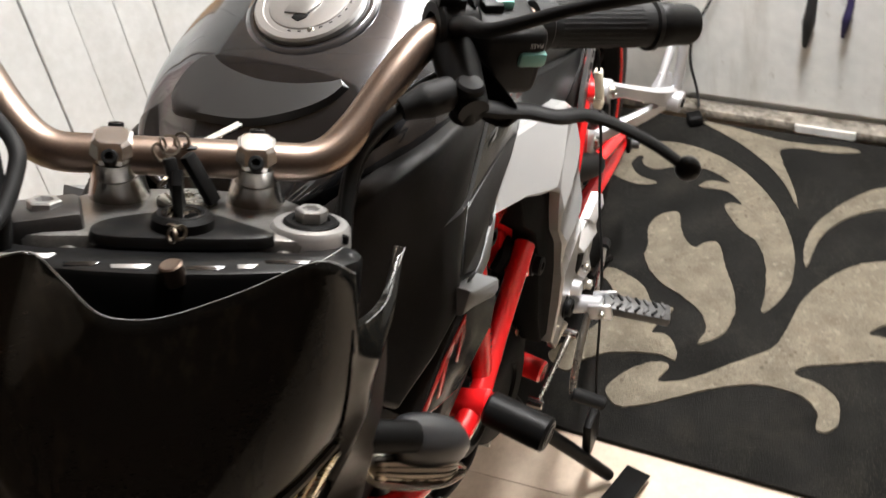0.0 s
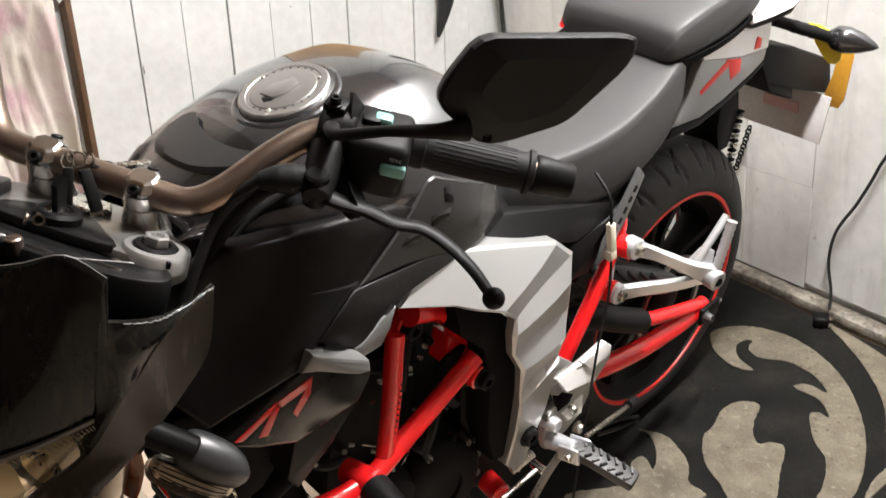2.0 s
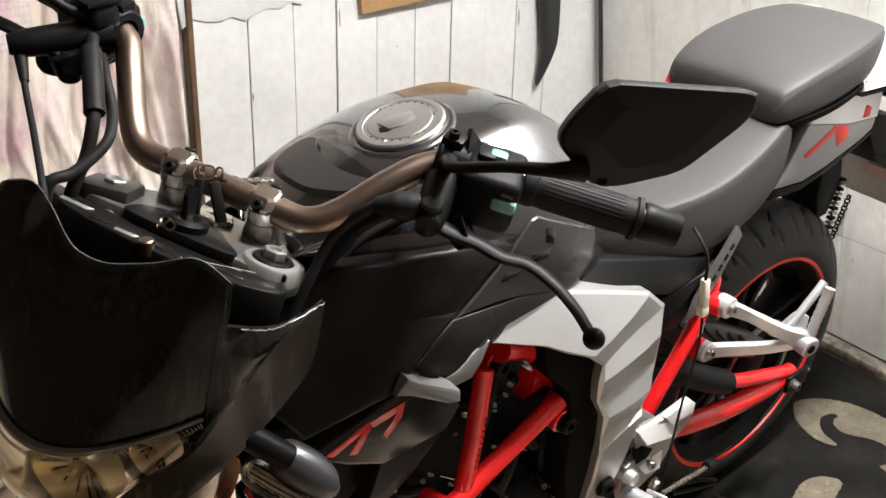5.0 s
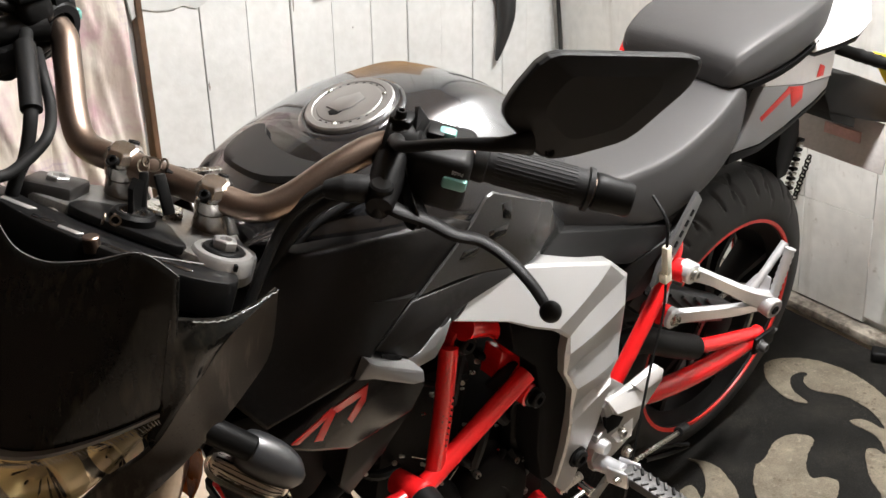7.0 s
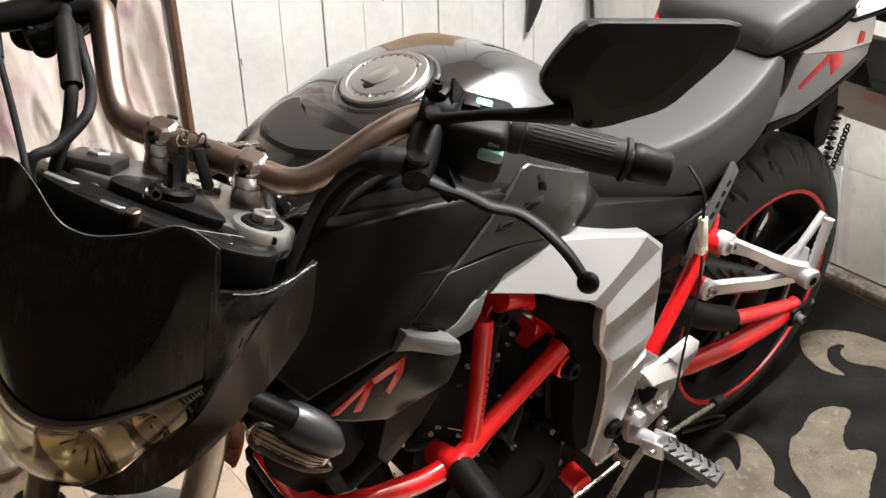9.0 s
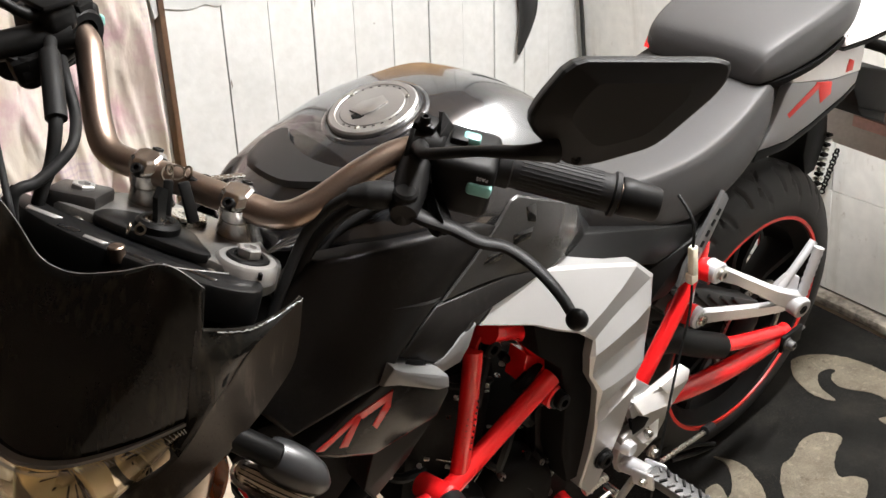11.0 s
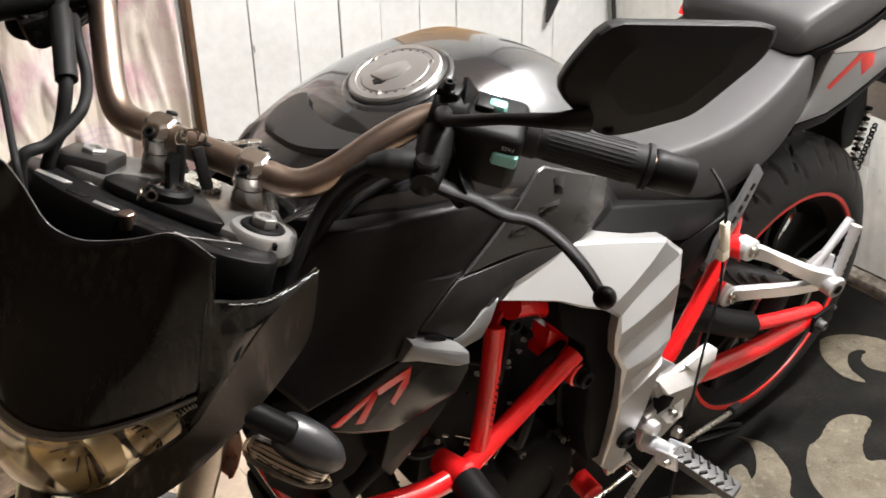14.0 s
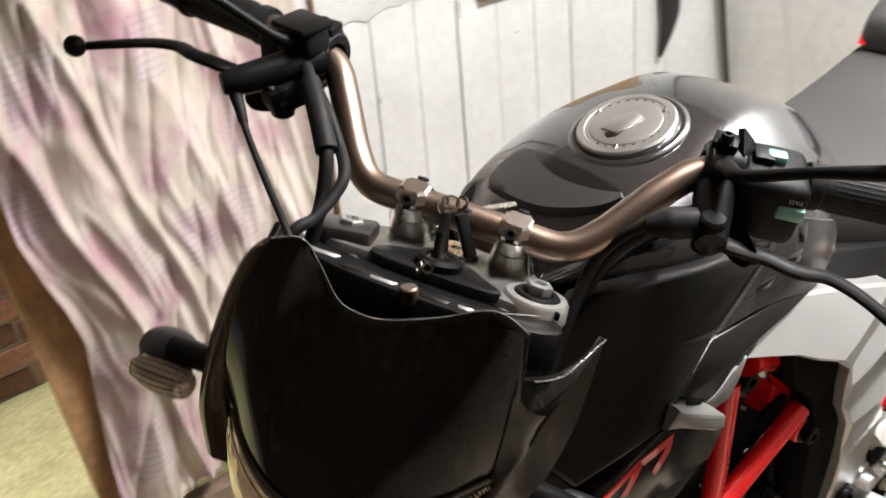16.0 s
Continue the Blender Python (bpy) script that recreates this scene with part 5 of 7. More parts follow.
for s in (1, -1):
    back = (0, -0.022 * s, 0)
    bm = B()
    wall_rows = []
    for i, (p, q) in enumerate(zip(COVER_IN, COVER_OUT)):
        lift = 0.0060 if i in (3, 5, 7) else (-0.0050 if i in (4, 6, 8) else 0.0)
        p, q = Vector((p[0], p[1] * s, p[2])), Vector((q[0], q[1] * s, q[2]))
        off = Vector((0, lift * s, lift * 0.4))
        wall_rows.append([p - Vector((0, 0.030 * s, 0)), p - Vector((0, 0.003 * s, 0)), p.lerp(q, 0.04) + off * 0.5, p.lerp(q, 0.3) + off, p.lerp(q, 0.65) + off, p.lerp(q, 0.95) + off * 0.3, q - Vector((0, 0.003 * s, 0)), q - Vector((0, 0.030 * s, 0))])
    bridge(bm, wall_rows)
    cover = part("side_cover", bm, SILVER, bike, "silver angular side cover with raised diagonal ribs", angle=14)
    bolt((0.527, 0.186 * s, 0.430), (0, s, 0), 0.013, 0.010, cover, SATIN_BLACK, "mount_bolt")
    bm = B()
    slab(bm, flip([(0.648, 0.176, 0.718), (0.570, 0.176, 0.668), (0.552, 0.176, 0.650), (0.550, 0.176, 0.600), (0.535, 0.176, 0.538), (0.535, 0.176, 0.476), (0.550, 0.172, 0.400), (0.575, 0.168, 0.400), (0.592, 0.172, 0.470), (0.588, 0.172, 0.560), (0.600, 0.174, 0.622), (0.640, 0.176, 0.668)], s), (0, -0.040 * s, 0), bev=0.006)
    # black cover, made darker still for the shaded void beside the engine
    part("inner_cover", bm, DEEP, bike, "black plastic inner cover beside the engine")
    bm = B()
    slab(bm, flip(SHROUD, s) if s > 0 else [(x, -0.80 * y, z - 0.30 * max(0.0, z - 0.78)) for x, y, z in SHROUD], (0, -0.030 * s, -0.005), bev=0.006, crown=0.006)
    part("tank_shroud", bm, SHROUD_MAT, bike, "large matt graphite shroud beside the tank", angle=50)
    upper_edge = along([(0.546, 0.141, 0.784), (0.547, 0.140, 0.818), (0.570, 0.145, 0.836), (0.650, 0.160, 0.882), (0.668, 0.163, 0.888), (0.692, 0.168, 0.868), (0.728, 0.172, 0.843), (0.770, 0.176, 0.817)], 26)
    lower_edge = along([(0.548, 0.141, 0.782), (0.599, 0.155, 0.765), (0.650, 0.162, 0.783), (0.711, 0.170, 0.805), (0.773, 0.176, 0.816)], 26)
    rows = []
    for f in (0.0, 0.03, 0.2, 0.4, 0.6, 0.8, 0.97, 1.0):
        row = []
        for a, b2 in zip(upper_edge, lower_edge):
            q = a.lerp(b2, f)
            hit, at, _, _ = tank.ray_cast((q.x, 0.30 * s, q.z), (0, -s, 0))
            y = max(q.y, abs(at.y) + 0.0025) if hit else q.y
            row.append((q.x, (y - (0.004 if f in (0.0, 1.0) else 0.0)) * s, q.z))
        rows.append(row)
    bm = B()
    grid_surf(bm, rows, 1, 1, (0, -0.004 * s, 0))
    knee = part("knee_panel", bm, KNEE, tank, "gloss dark grey knee panel with black print", angle=40)
    for mk in ([(0.650, 0.167, 0.869), (0.633, 0.166, 0.867), (0.636, 0.166, 0.845), (0.649, 0.167, 0.852)], [(0.671, 0.169, 0.845), (0.640, 0.167, 0.842), (0.645, 0.167, 0.830), (0.672, 0.169, 0.833)], [(0.709, 0.172, 0.838), (0.682, 0.170, 0.833), (0.693, 0.171, 0.824), (0.716, 0.172, 0.831)]):
        rim = []
        for a, b2 in zip(mk, mk[1:] + mk[:1]):
            for f in (0.0, 0.5):
                x, z = a[0] + (b2[0] - a[0]) * f, a[2] + (b2[2] - a[2]) * f
                hit, at, _, _ = knee.ray_cast((x, 0.30 * s, z), (0, -s, 0))
                rim.append((x, (at.y if hit else a[1] * s) + 0.0004 * s, z))
        bm = B()
        slab(bm, rim, (0, -0.002 * s, 0), bev=0.0002)
        part("print", bm, BLACK_PAINT, knee, "black print")
    bm = B()
    slab(bm, flip([(0.740, 0.186, 0.776), (0.762, 0.188, 0.772), (0.786, 0.189, 0.759), (0.812, 0.190, 0.757), (0.792, 0.189, 0.740), (0.764, 0.187, 0.738), (0.750, 0.186, 0.752)], s), (0, -0.012 * s, 0), bev=0.003)
    part("shroud_flare", bm, LIP_GREY, bike, "small grey flare below the shroud")
    bm = B()
    slab(bm, flip(STRIP, s), back, bev=0.005, crown=0.003)
    part("lower_shroud", bm, SHROUD_MAT, bike)
    bm = B()
    slab(bm, flip(SCOOP, s), (0, -0.040 * s, 0.005), bev=0.006)
    scoop = part("air_scoop", bm, SCOOP_BLACK, bike, "gloss dark air scoop with red slashes")
    bm = B()
    slab(bm, flip(SCOOP_FOOT, s), (0, -0.040 * s, 0.005), bev=0.005)
    part("scoop_foot", bm, SATIN_BLACK, scoop)
    bm = B()
    slab(bm, flip([(0.876, 0.2115, 0.788), (0.862, 0.2135, 0.804), (0.852, 0.2135, 0.795), (0.806, 0.2115, 0.762), (0.797, 0.2105, 0.754), (0.796, 0.209, 0.738), (0.812, 0.2105, 0.744), (0.858, 0.2125, 0.779)], s), (0, -0.030 * s, 0), bev=0.004)
    part("scoop_lip", bm, LIP_GREY, scoop, "lighter grey lip")
    bm = B()
    for q in range(9):
        for r in range(3):
            box(bm, (0.840 - 0.0032 * q, (0.2005 - 0.001 * q + 0.001 * r) * s, 0.790 - 0.0028 * q + 0.0025 * r), (0.0018, 0.002, 0.0014))
    part("mesh", bm, SATIN_BLACK, scoop, "fine black mesh inlet")
    for mk in ([(0.950, 0.2065, 0.752), (0.943, 0.2065, 0.748), (0.900, 0.2065, 0.764), (0.903, 0.2065, 0.769)], [(0.927, 0.2065, 0.741), (0.918, 0.2065, 0.737), (0.898, 0.2065, 0.765), (0.904, 0.2065, 0.768)],
               [(0.904, 0.2065, 0.768), (0.899, 0.2065, 0.760), (0.868, 0.2065, 0.764), (0.863, 0.2065, 0.773)], [(0.862, 0.2065, 0.774), (0.867, 0.2065, 0.755), (0.885, 0.2065, 0.738), (0.889, 0.2065, 0.745)]):
        bm = B()
        slab(bm, flip([(p[0], p[1] + 0.0006, p[2]) for p in mk], s), (0, -0.006 * s, 0), bev=0.0002)
        part("decal", bm, DULL_RED, scoop, "dull red slash decal")
    bm = B()
    slab(bm, flip([(0.508, 0.116, 0.752), (0.391, 0.132, 0.716), (0.283, 0.127, 0.676), (0.306, 0.131, 0.660), (0.385, 0.140, 0.662), (0.400, 0.143, 0.668), (0.526, 0.145, 0.724), (0.575, 0.140, 0.744)], s), (0, -0.020 * s, 0), bev=0.004)
    part("rear_side_panel", bm, BLACK_PLASTIC, bike, "black side panel under the seat")
    bm = B()
    slab(bm, flip(TAIL, s), (0, -0.018 * s, 0), bev=0.006)
    tail = part("tail_fairing", bm, TAIL_GREY, bike, "silver tail fairing with red slashes")
    for mk in ([(0.066, 0.106, 0.764), (-0.005, 0.106, 0.794), (-0.020, 0.106, 0.785), (0.059, 0.106, 0.756)], [(-0.006, 0.106, 0.7935), (-0.046, 0.106, 0.783), (-0.050, 0.106, 0.762), (-0.023, 0.106, 0.754)]):
        bm = B()
        slab(bm, flip([(p[0], p[1] + 0.0006, p[2]) for p in mk], s), (0, -0.006 * s, 0), bev=0.0002)
        part("decal", bm, RED_DECAL, tail, "red slash decal")
    bm = B()
    slab(bm, flip([(0.066, 0.1065, 0.8145), (-0.048, 0.1065, 0.7865), (-0.129, 0.1065, 0.7775), (-0.137, 0.1025, 0.802), (-0.136, 0.1000, 0.830), (-0.150, 0.085, 0.882), (-0.080, 0.081, 0.892), (0.0, 0.085, 0.868), (0.060, 0.097, 0.838)], s), (0, -0.014 * s, -0.006), bev=0.002)
    # paler than the fairing below: the lamp's light is painted on
    upper = part("upper_panel", bm, LIT_SILVER, tail, "silver upper panel with lamp light in its colour")
    bm = B()
    slab(bm, flip([(-0.084, 0.1055, 0.786), (-0.092, 0.1045, 0.806), (-0.107, 0.1045, 0.799), (-0.105, 0.1055, 0.783)], s), (0, -0.006 * s, 0), bev=0.0002)
    part("decal", bm, RED_DECAL, upper, "red slash decal")
    bm = B()
    slab(bm, flip([(0.127, 0.105, 0.7235), (0.050, 0.105, 0.7135), (-0.008, 0.105, 0.7215), (-0.096, 0.105, 0.7425), (-0.127, 0.105, 0.7555), (-0.128, 0.105, 0.748), (-0.096, 0.105, 0.734), (-0.008, 0.105, 0.711), (0.050, 0.105, 0.701), (0.134, 0.105, 0.708)], s), (0, -0.040 * s, 0), bev=0.002)
    part("lower_edge", bm, BLACK_PLASTIC, tail, "black plastic lower edge")
    bm = B()
    slab(bm, flip([(0.400, 0.140, 0.660), (0.300, 0.134, 0.662), (0.210, 0.116, 0.694), (0.203, 0.115, 0.684), (0.225, 0.119, 0.656), (0.300, 0.132, 0.620), (0.350, 0.136, 0.590), (0.40, 0.14, 0.60)], s), (0, -0.012 * s, 0), bev=0.003)
    part("frame_cover", bm, BLACK_PLASTIC, bike)
    bm = B()
    slab(bm, flip([(0.337, 0.1430, 0.600), (0.327, 0.1430, 0.632), (0.253, 0.1400, 0.722), (0.240, 0.1400, 0.704), (0.272, 0.1405, 0.653), (0.315, 0.1425, 0.604)], s), (0, -0.006 * s, 0), bev=0.0015)
    badge = part("badge", bm, mat("dull grey badge metal", (0.16, 0.16, 0.16), 0.42, metal=0.6, var=0.1, fine=300), bike, "grey metal badge strip with dark bars")
    for q in range(5):
        bm = B()
        x = 0.304 - 0.0105 * q
        box(bm, (x, (0.1425 - 0.0005 * q) * s, 0.641 + 0.0128 * q), (0.010, 0.002, 0.006), Euler((0, radians(50), 0)).to_matrix())
        part("bar", bm, SATIN_BLACK, badge)
    bm = B()
    slab(bm, flip([(-0.044, 0.112, 0.856), (-0.050, 0.113, 0.837), (-0.110, 0.118, 0.835), (-0.164, 0.120, 0.836), (-0.215, 0.112, 0.848), (-0.225, 0.100, 0.880), (-0.190, 0.096, 0.902), (-0.120, 0.098, 0.902), (-0.060, 0.104, 0.880)], s), (0, -0.030 * s, 0.004), bev=0.005)
    rail = part("grab_rail", bm, LIT_SILVER, bike, "solid silver winged grab rail")
    bm = B()
    slab(bm, flip([(-0.049, 0.112, 0.8365), (-0.110, 0.117, 0.8345), (-0.164, 0.119, 0.8355), (-0.210, 0.110, 0.846), (-0.208, 0.108, 0.838), (-0.164, 0.117, 0.828), (-0.110, 0.115, 0.827), (-0.056, 0.110, 0.829)], s), (0, -0.028 * s, 0), bev=0.001)
    part("underside", bm, BLACK_PLASTIC, rail, "black underside")
    # rear peg hanger
    bm = B()
    flat_bar(bm, flip([(0.277, 0.160, 0.608), (0.245, 0.180, 0.590), (0.210, 0.215, 0.566), (0.184, 0.236, 0.551)], s), [0.0130, 0.0095, 0.0115, 0.0175], 0.0065)
    hanger = part("peg_hanger", bm, ALU, bike, "cast aluminium pillion peg hanger")
    bm = B()
    flat_bar(bm, flip([(0.283, 0.142, 0.520), (0.250, 0.164, 0.522), (0.215, 0.200, 0.531), (0.190, 0.230, 0.545)], s), [0.0135, 0.0115, 0.0100, 0.0070], 0.0065)
    part("strut", bm, ALU, hanger)
    for c in ((0.277, 0.158, 0.608), (0.283, 0.140, 0.520)):
        bm = B()
        cyl(bm, (c[0], (c[1] - 0.012) * s, c[2]), (c[0], (c[1] + 0.010) * s, c[2]), 0.0165, ch=0.002)
        boss = part("boss", bm, ALU, hanger)
        bolt((c[0], (c[1] + 0.009) * s, c[2]), (0, s, 0), 0.0085, 0.008, boss, STEEL)
    bm = B()
    cyl(bm, (0.182, 0.222 * s, 0.548), (0.186, 0.252 * s, 0.546), 0.016, ch=0.002)
    part("pivot", bm, ALU, hanger)
    bm = B()
    tube(bm, flip([(0.205, 0.215, 0.562), (0.176, 0.219, 0.592), (0.139, 0.222, 0.628)], s), [0.0075, 0.0060, 0.0062], 10)
    part("prong", bm, ALU, hanger)
    bm = B()
    slab(bm, flip([(0.222, 0.207, 0.558), (0.202, 0.222, 0.548), (0.180, 0.234, 0.552), (0.172, 0.230, 0.585), (0.186, 0.220, 0.590)], s), (0.002, -0.006 * s, 0.002), bev=0.002)
    part("web", bm, ALU, hanger)
    bolt((0.186, 0.251 * s, 0.546), (0.1, s, 0), 0.0065, 0.003, hanger, SATIN_BLACK, "pivot_pin")
    bm = B()
    pts = [Vector((0.181, 0.240 * s, 0.550)).lerp(Vector((0.155, 0.240 * s, 0.633)), i / 17) for i in range(18)]
    ring_stack(bm, pts, [0.0066 + (0.0014 if i % 2 else 0.0) for i in range(18)], (pts[-1] - pts[0]).normalized(), 12)
    part("pillion_peg", bm, ALU, hanger, "ribbed aluminium peg folded up")
    # rider's peg, heel plate and mount
    bm = B()
    slab(bm, flip([(0.349, 0.178, 0.484), (0.334, 0.178, 0.470), (0.334, 0.178, 0.450), (0.368, 0.178, 0.420), (0.387, 0.178, 0.392), (0.400, 0.178, 0.374), (0.432, 0.178, 0.362), (0.475, 0.178, 0.355), (0.484, 0.178, 0.385), (0.474, 0.178, 0.423), (0.452, 0.178, 0.432), (0.467, 0.178, 0.476), (0.457, 0.178, 0.485), (0.426, 0.178, 0.478), (0.402, 0.178, 0.477)], s), (0, -0.012 * s, 0), bev=0.003)
    heel = part("heel_plate", bm, YOKE, bike, "cast aluminium heel plate and footrest mount")
    for fc in ([(0.461, 0.178, 0.485), (0.415, 0.177, 0.479), (0.370, 0.178, 0.459), (0.381, 0.186, 0.437), (0.446, 0.186, 0.455)], [(0.446, 0.179, 0.410), (0.397, 0.179, 0.415), (0.406, 0.186, 0.388), (0.438, 0.186, 0.395)], [(0.403, 0.179, 0.480), (0.353, 0.179, 0.488), (0.339, 0.181, 0.474), (0.348, 0.185, 0.464), (0.392, 0.185, 0.464)]):
        bm = B()
        slab(bm, flip(fc, s), (0, -0.008 * s, 0), bev=0.002)
        part("facet", bm, BRIGHT_CAST, heel, "bright raised facet")
    bm = B()
    # no hollow is cut: a raised void-black patch paints its shade
    slab(bm, flip([(0.463, 0.1795, 0.452), (0.447, 0.1795, 0.452), (0.422, 0.1795, 0.432), (0.431, 0.1795, 0.420), (0.455, 0.1795, 0.420)], s), (0, -0.006 * s, 0), bev=0.001)
    part("recess", bm, DEEP, heel, "dark patch with a hollow's shade in its colour")
    bm = B()
    slab(bm, flip([(0.447, 0.172, 0.514), (0.417, 0.172, 0.484), (0.437, 0.172, 0.480), (0.451, 0.172, 0.478), (0.465, 0.172, 0.496)], s), (0, -0.008 * s, 0), bev=0.002)
    part("bracket", bm, SILVER, heel)
    for x, z in ((0.425, 0.405), (0.450, 0.360), (0.405, 0.352)):
        bolt((x, 0.176 * s, z), (0, s, 0), 0.008, 0.012, heel, STEEL)
    bm = B()
    cyl(bm, (0.468, 0.176 * s, 0.372), (0.466, 0.222 * s, 0.384), 0.014, 0.012, ch=0.002)
    part("peg_mount", bm, ALU, heel)
    for dx in (-0.014, 0.014):       # clevis that holds the folding peg
        bm = B()
        box(bm, (0.466 + dx, 0.222 * s, 0.383), (0.006, 0.034, 0.028), Euler((0.15 * s, 0, 0.2)).to_matrix(), bev=0.004)
        part("clevis", bm, ALU, heel)
    bm = B()
    cyl(bm, (0.442, 0.226 * s, 0.386), (0.490, 0.226 * s, 0.384), 0.0055, ch=0.001, n=12)
    part("clevis_pin", bm, STEEL, heel)
    bm = B()
    cyl(bm, (0.467, 0.165 * s, 0.404), (0.466, 0.190 * s, 0.405), 0.014, 0.011, ch=0.002)
    part("boss", bm, ALU, heel)
    bm = B()
    a, b2 = Vector((0.464, 0.222 * s, 0.386)), Vector((0.444, 0.312 * s, 0.370))
    mm = (b2 - a).to_track_quat("X", "Z").to_matrix()
    box(bm, (a + b2) / 2, ((b2 - a).length, 0.030, 0.016), mm, bev=0.004)
    peg = part("footpeg", bm, PEG_ALLOY, heel, "toothed aluminium footpeg")
    for i in range(7):
        for j in (-1, 1):
            bm = B()
            box(bm, a.lerp(b2, 0.10 + 0.13 * i) + mm @ Vector((0, 0.008 * j, 0.0090)), (0.0040, 0.012, 0.0035), mm @ Euler((0, 0, 0.6 * j)).to_matrix(), bev=0.0008, seg=1)
            part("tooth", bm, SATIN_BLACK if i % 2 else PEG_ALLOY, peg)

# red flank beside the pillion seat
bm = B()
slab(bm, [(0.150, -0.104, 0.838), (0.136, -0.108, 0.853), (0.108, -0.110, 0.873), (0.100, -0.110, 0.864), (0.124, -0.108, 0.838)], (0, 0.010, 0), bev=0.002)
part("seat_flank", bm, RED, bike, "small red panel beside the pillion seat")
# gear lever, rod, stand
bm = B()
tube(bm, [(0.615, 0.178, 0.325), (0.503, 0.186, 0.345)], 0.0035, 8, smooth=False)
gear = part("gear_linkage", bm, STEEL, bike, "bright steel gear linkage rod")
for p in ((0.618, 0.176, 0.325), (0.500, 0.186, 0.345)):
    bm = B()
    cyl(bm, (p[0], p[1] - 0.012, p[2]), (p[0], p[1] + 0.010, p[2]), 0.007, ch=0.001)
    part("ball_joint", bm, CHROME, gear)
bm = B()
tube(bm, [(0.470, 0.205, 0.375), (0.510, 0.205, 0.345), (0.550, 0.208, 0.312), (0.566, 0.212, 0.298)], 0.0055, 10)
lever = part("gear_lever", bm, STEEL, bike, "steel gear lever with rubber tip")
bm = B()
cyl(bm, (0.566, 0.210, 0.299), (0.556, 0.255, 0.282), 0.010, ch=0.002)
part("rubber_tip", bm, RUBBER, lever)
bm = B()
pts = [Vector((0.545, 0.172, 0.362)).lerp(Vector((0.505, 0.178, 0.372)), i / 20) for i in range(21)]
ring_stack(bm, pts, [0.0055 + (0.0015 if i % 2 else 0) for i in range(21)], (pts[-1] - pts[0]).normalized(), 10)
part("return_spring", bm, STEEL, lever)
bm = B()
cyl(bm, (0.55, 0.12, 0.315), (0.555, 0.165, 0.312), 0.017, ch=0.003)
part("red_bung", bm, RED, bike, "red pivot end cap")
bm = B()
tube(bm, [(0.585, 0.110, 0.285), (0.575, 0.150, 0.215), (0.545, 0.215, 0.120), (0.520, 0.262, 0.047)], [0.013, 0.012, 0.011, 0.010], 10)
stand = part("side_stand", bm, SATIN_BLACK, bike, "black steel side stand, folded out")
bm = B()
slab(bm, [(0.49, 0.285, 0.048), (0.56, 0.262, 0.045), (0.565, 0.305, 0.051), (0.50, 0.325, 0.053)], (0, -0.001, -0.007), bev=0.002)
part("foot", bm, SATIN_BLACK, stand)
bm = B()
box(bm, (0.505, 0.225, 0.135), (0.050, 0.014, 0.075), bev=0.003)
part("bracket", bm, SATIN_BLACK, stand)
bm = B()
tube(bm, [(0.60, 0.09, 0.29), (0.70, 0.10, 0.26), (0.80, 0.09, 0.29)], 0.011, 10)
part("lower_rail", bm, SATIN_BLACK, bike)
bm = B()
tube(bm, [(0.405, 0.196, 0.345), (0.253, 0.166, 0.280)], 0.004, 8, smooth=False)
rod = part("brake_rod", bm, STEEL, bike)
bm = B()
tube(bm, [(0.250, 0.165, 0.279), (0.222, 0.160, 0.268)], 0.0085, 10, smooth=False)
part("rubber_end", bm, RUBBER, rod)
for dz in (0, -0.02):
    bm = B()
    tube(bm, [(0.34, 0.17, 0.300 + dz), (0.27, 0.165, 0.262 + dz), (0.225, 0.172, 0.240 + dz * 0.2)], 0.0035, 8)
    part("stay_wire", bm, SATIN_BLACK, rod)

# white connector on its wire, hanging beside the seat
bm = B()
box(bm, (0.353, 0.171, 0.668), (0.011, 0.010, 0.046), Euler((0.05, radians(6), 0)).to_matrix(), bev=0.002)
conn = part("wire_connector", bm, CREAM, bike, "cream plastic connector on a loose wire")
bm = B()
box(bm, (0.351, 0.171, 0.640), (0.014, 0.012, 0.016), Euler((0.05, radians(6), 0)).to_matrix(), bev=0.002)
part("plug", bm, CREAM, conn)
bm = B()
tube(bm, [(0.356, 0.171, 0.690), (0.357, 0.166, 0.730), (0.350, 0.135, 0.752)], 0.0022, 8)
part("wire", bm, RUBBER, conn)
bm = B()
tube(bm, [(0.350, 0.172, 0.634), (0.356, 0.178, 0.580), (0.385, 0.188, 0.500), (0.420, 0.205, 0.420), (0.440, 0.212, 0.330), (0.455, 0.216, 0.200), (0.452, 0.220, 0.085)], 0.0020, 8)
part("lead", bm, RUBBER, conn)

# tail end: light box, plate holder, indicators
bm = B()
slab(bm, [(-0.125, 0.10, 0.784), (-0.240, 0.10, 0.745), (-0.405, 0.10, 0.672), (-0.440, 0.10, 0.590), (-0.295, 0.10, 0.645), (-0.169, 0.10, 0.697), (-0.130, 0.10, 0.748)], (0, -0.19, 0), bev=0.006)
tail_box = part("tail_light_unit", bm, MIRROR_SHELL, bike, "black tail unit with light and plate holder")
bm = B()
slab(bm, [(-0.172, 0.09, 0.702), (-0.291, 0.09, 0.649), (-0.295, 0.09, 0.626), (-0.205, 0.09, 0.667)], (0, -0.16, 0), bev=0.003)
part("plate_light", bm, MIRROR_SHELL, tail_box)
bm = B()
slab(bm, [(-0.400, -0.095, 0.605), (-0.400, 0.118, 0.600), (-0.385, 0.122, 0.508), (-0.385, -0.095, 0.510)], (-0.004, 0, 0), bev=0.002)
plate = part("plate_backing", bm, PLATE, tail_box, "grey plate backing with a faded red bar")
bm = B()
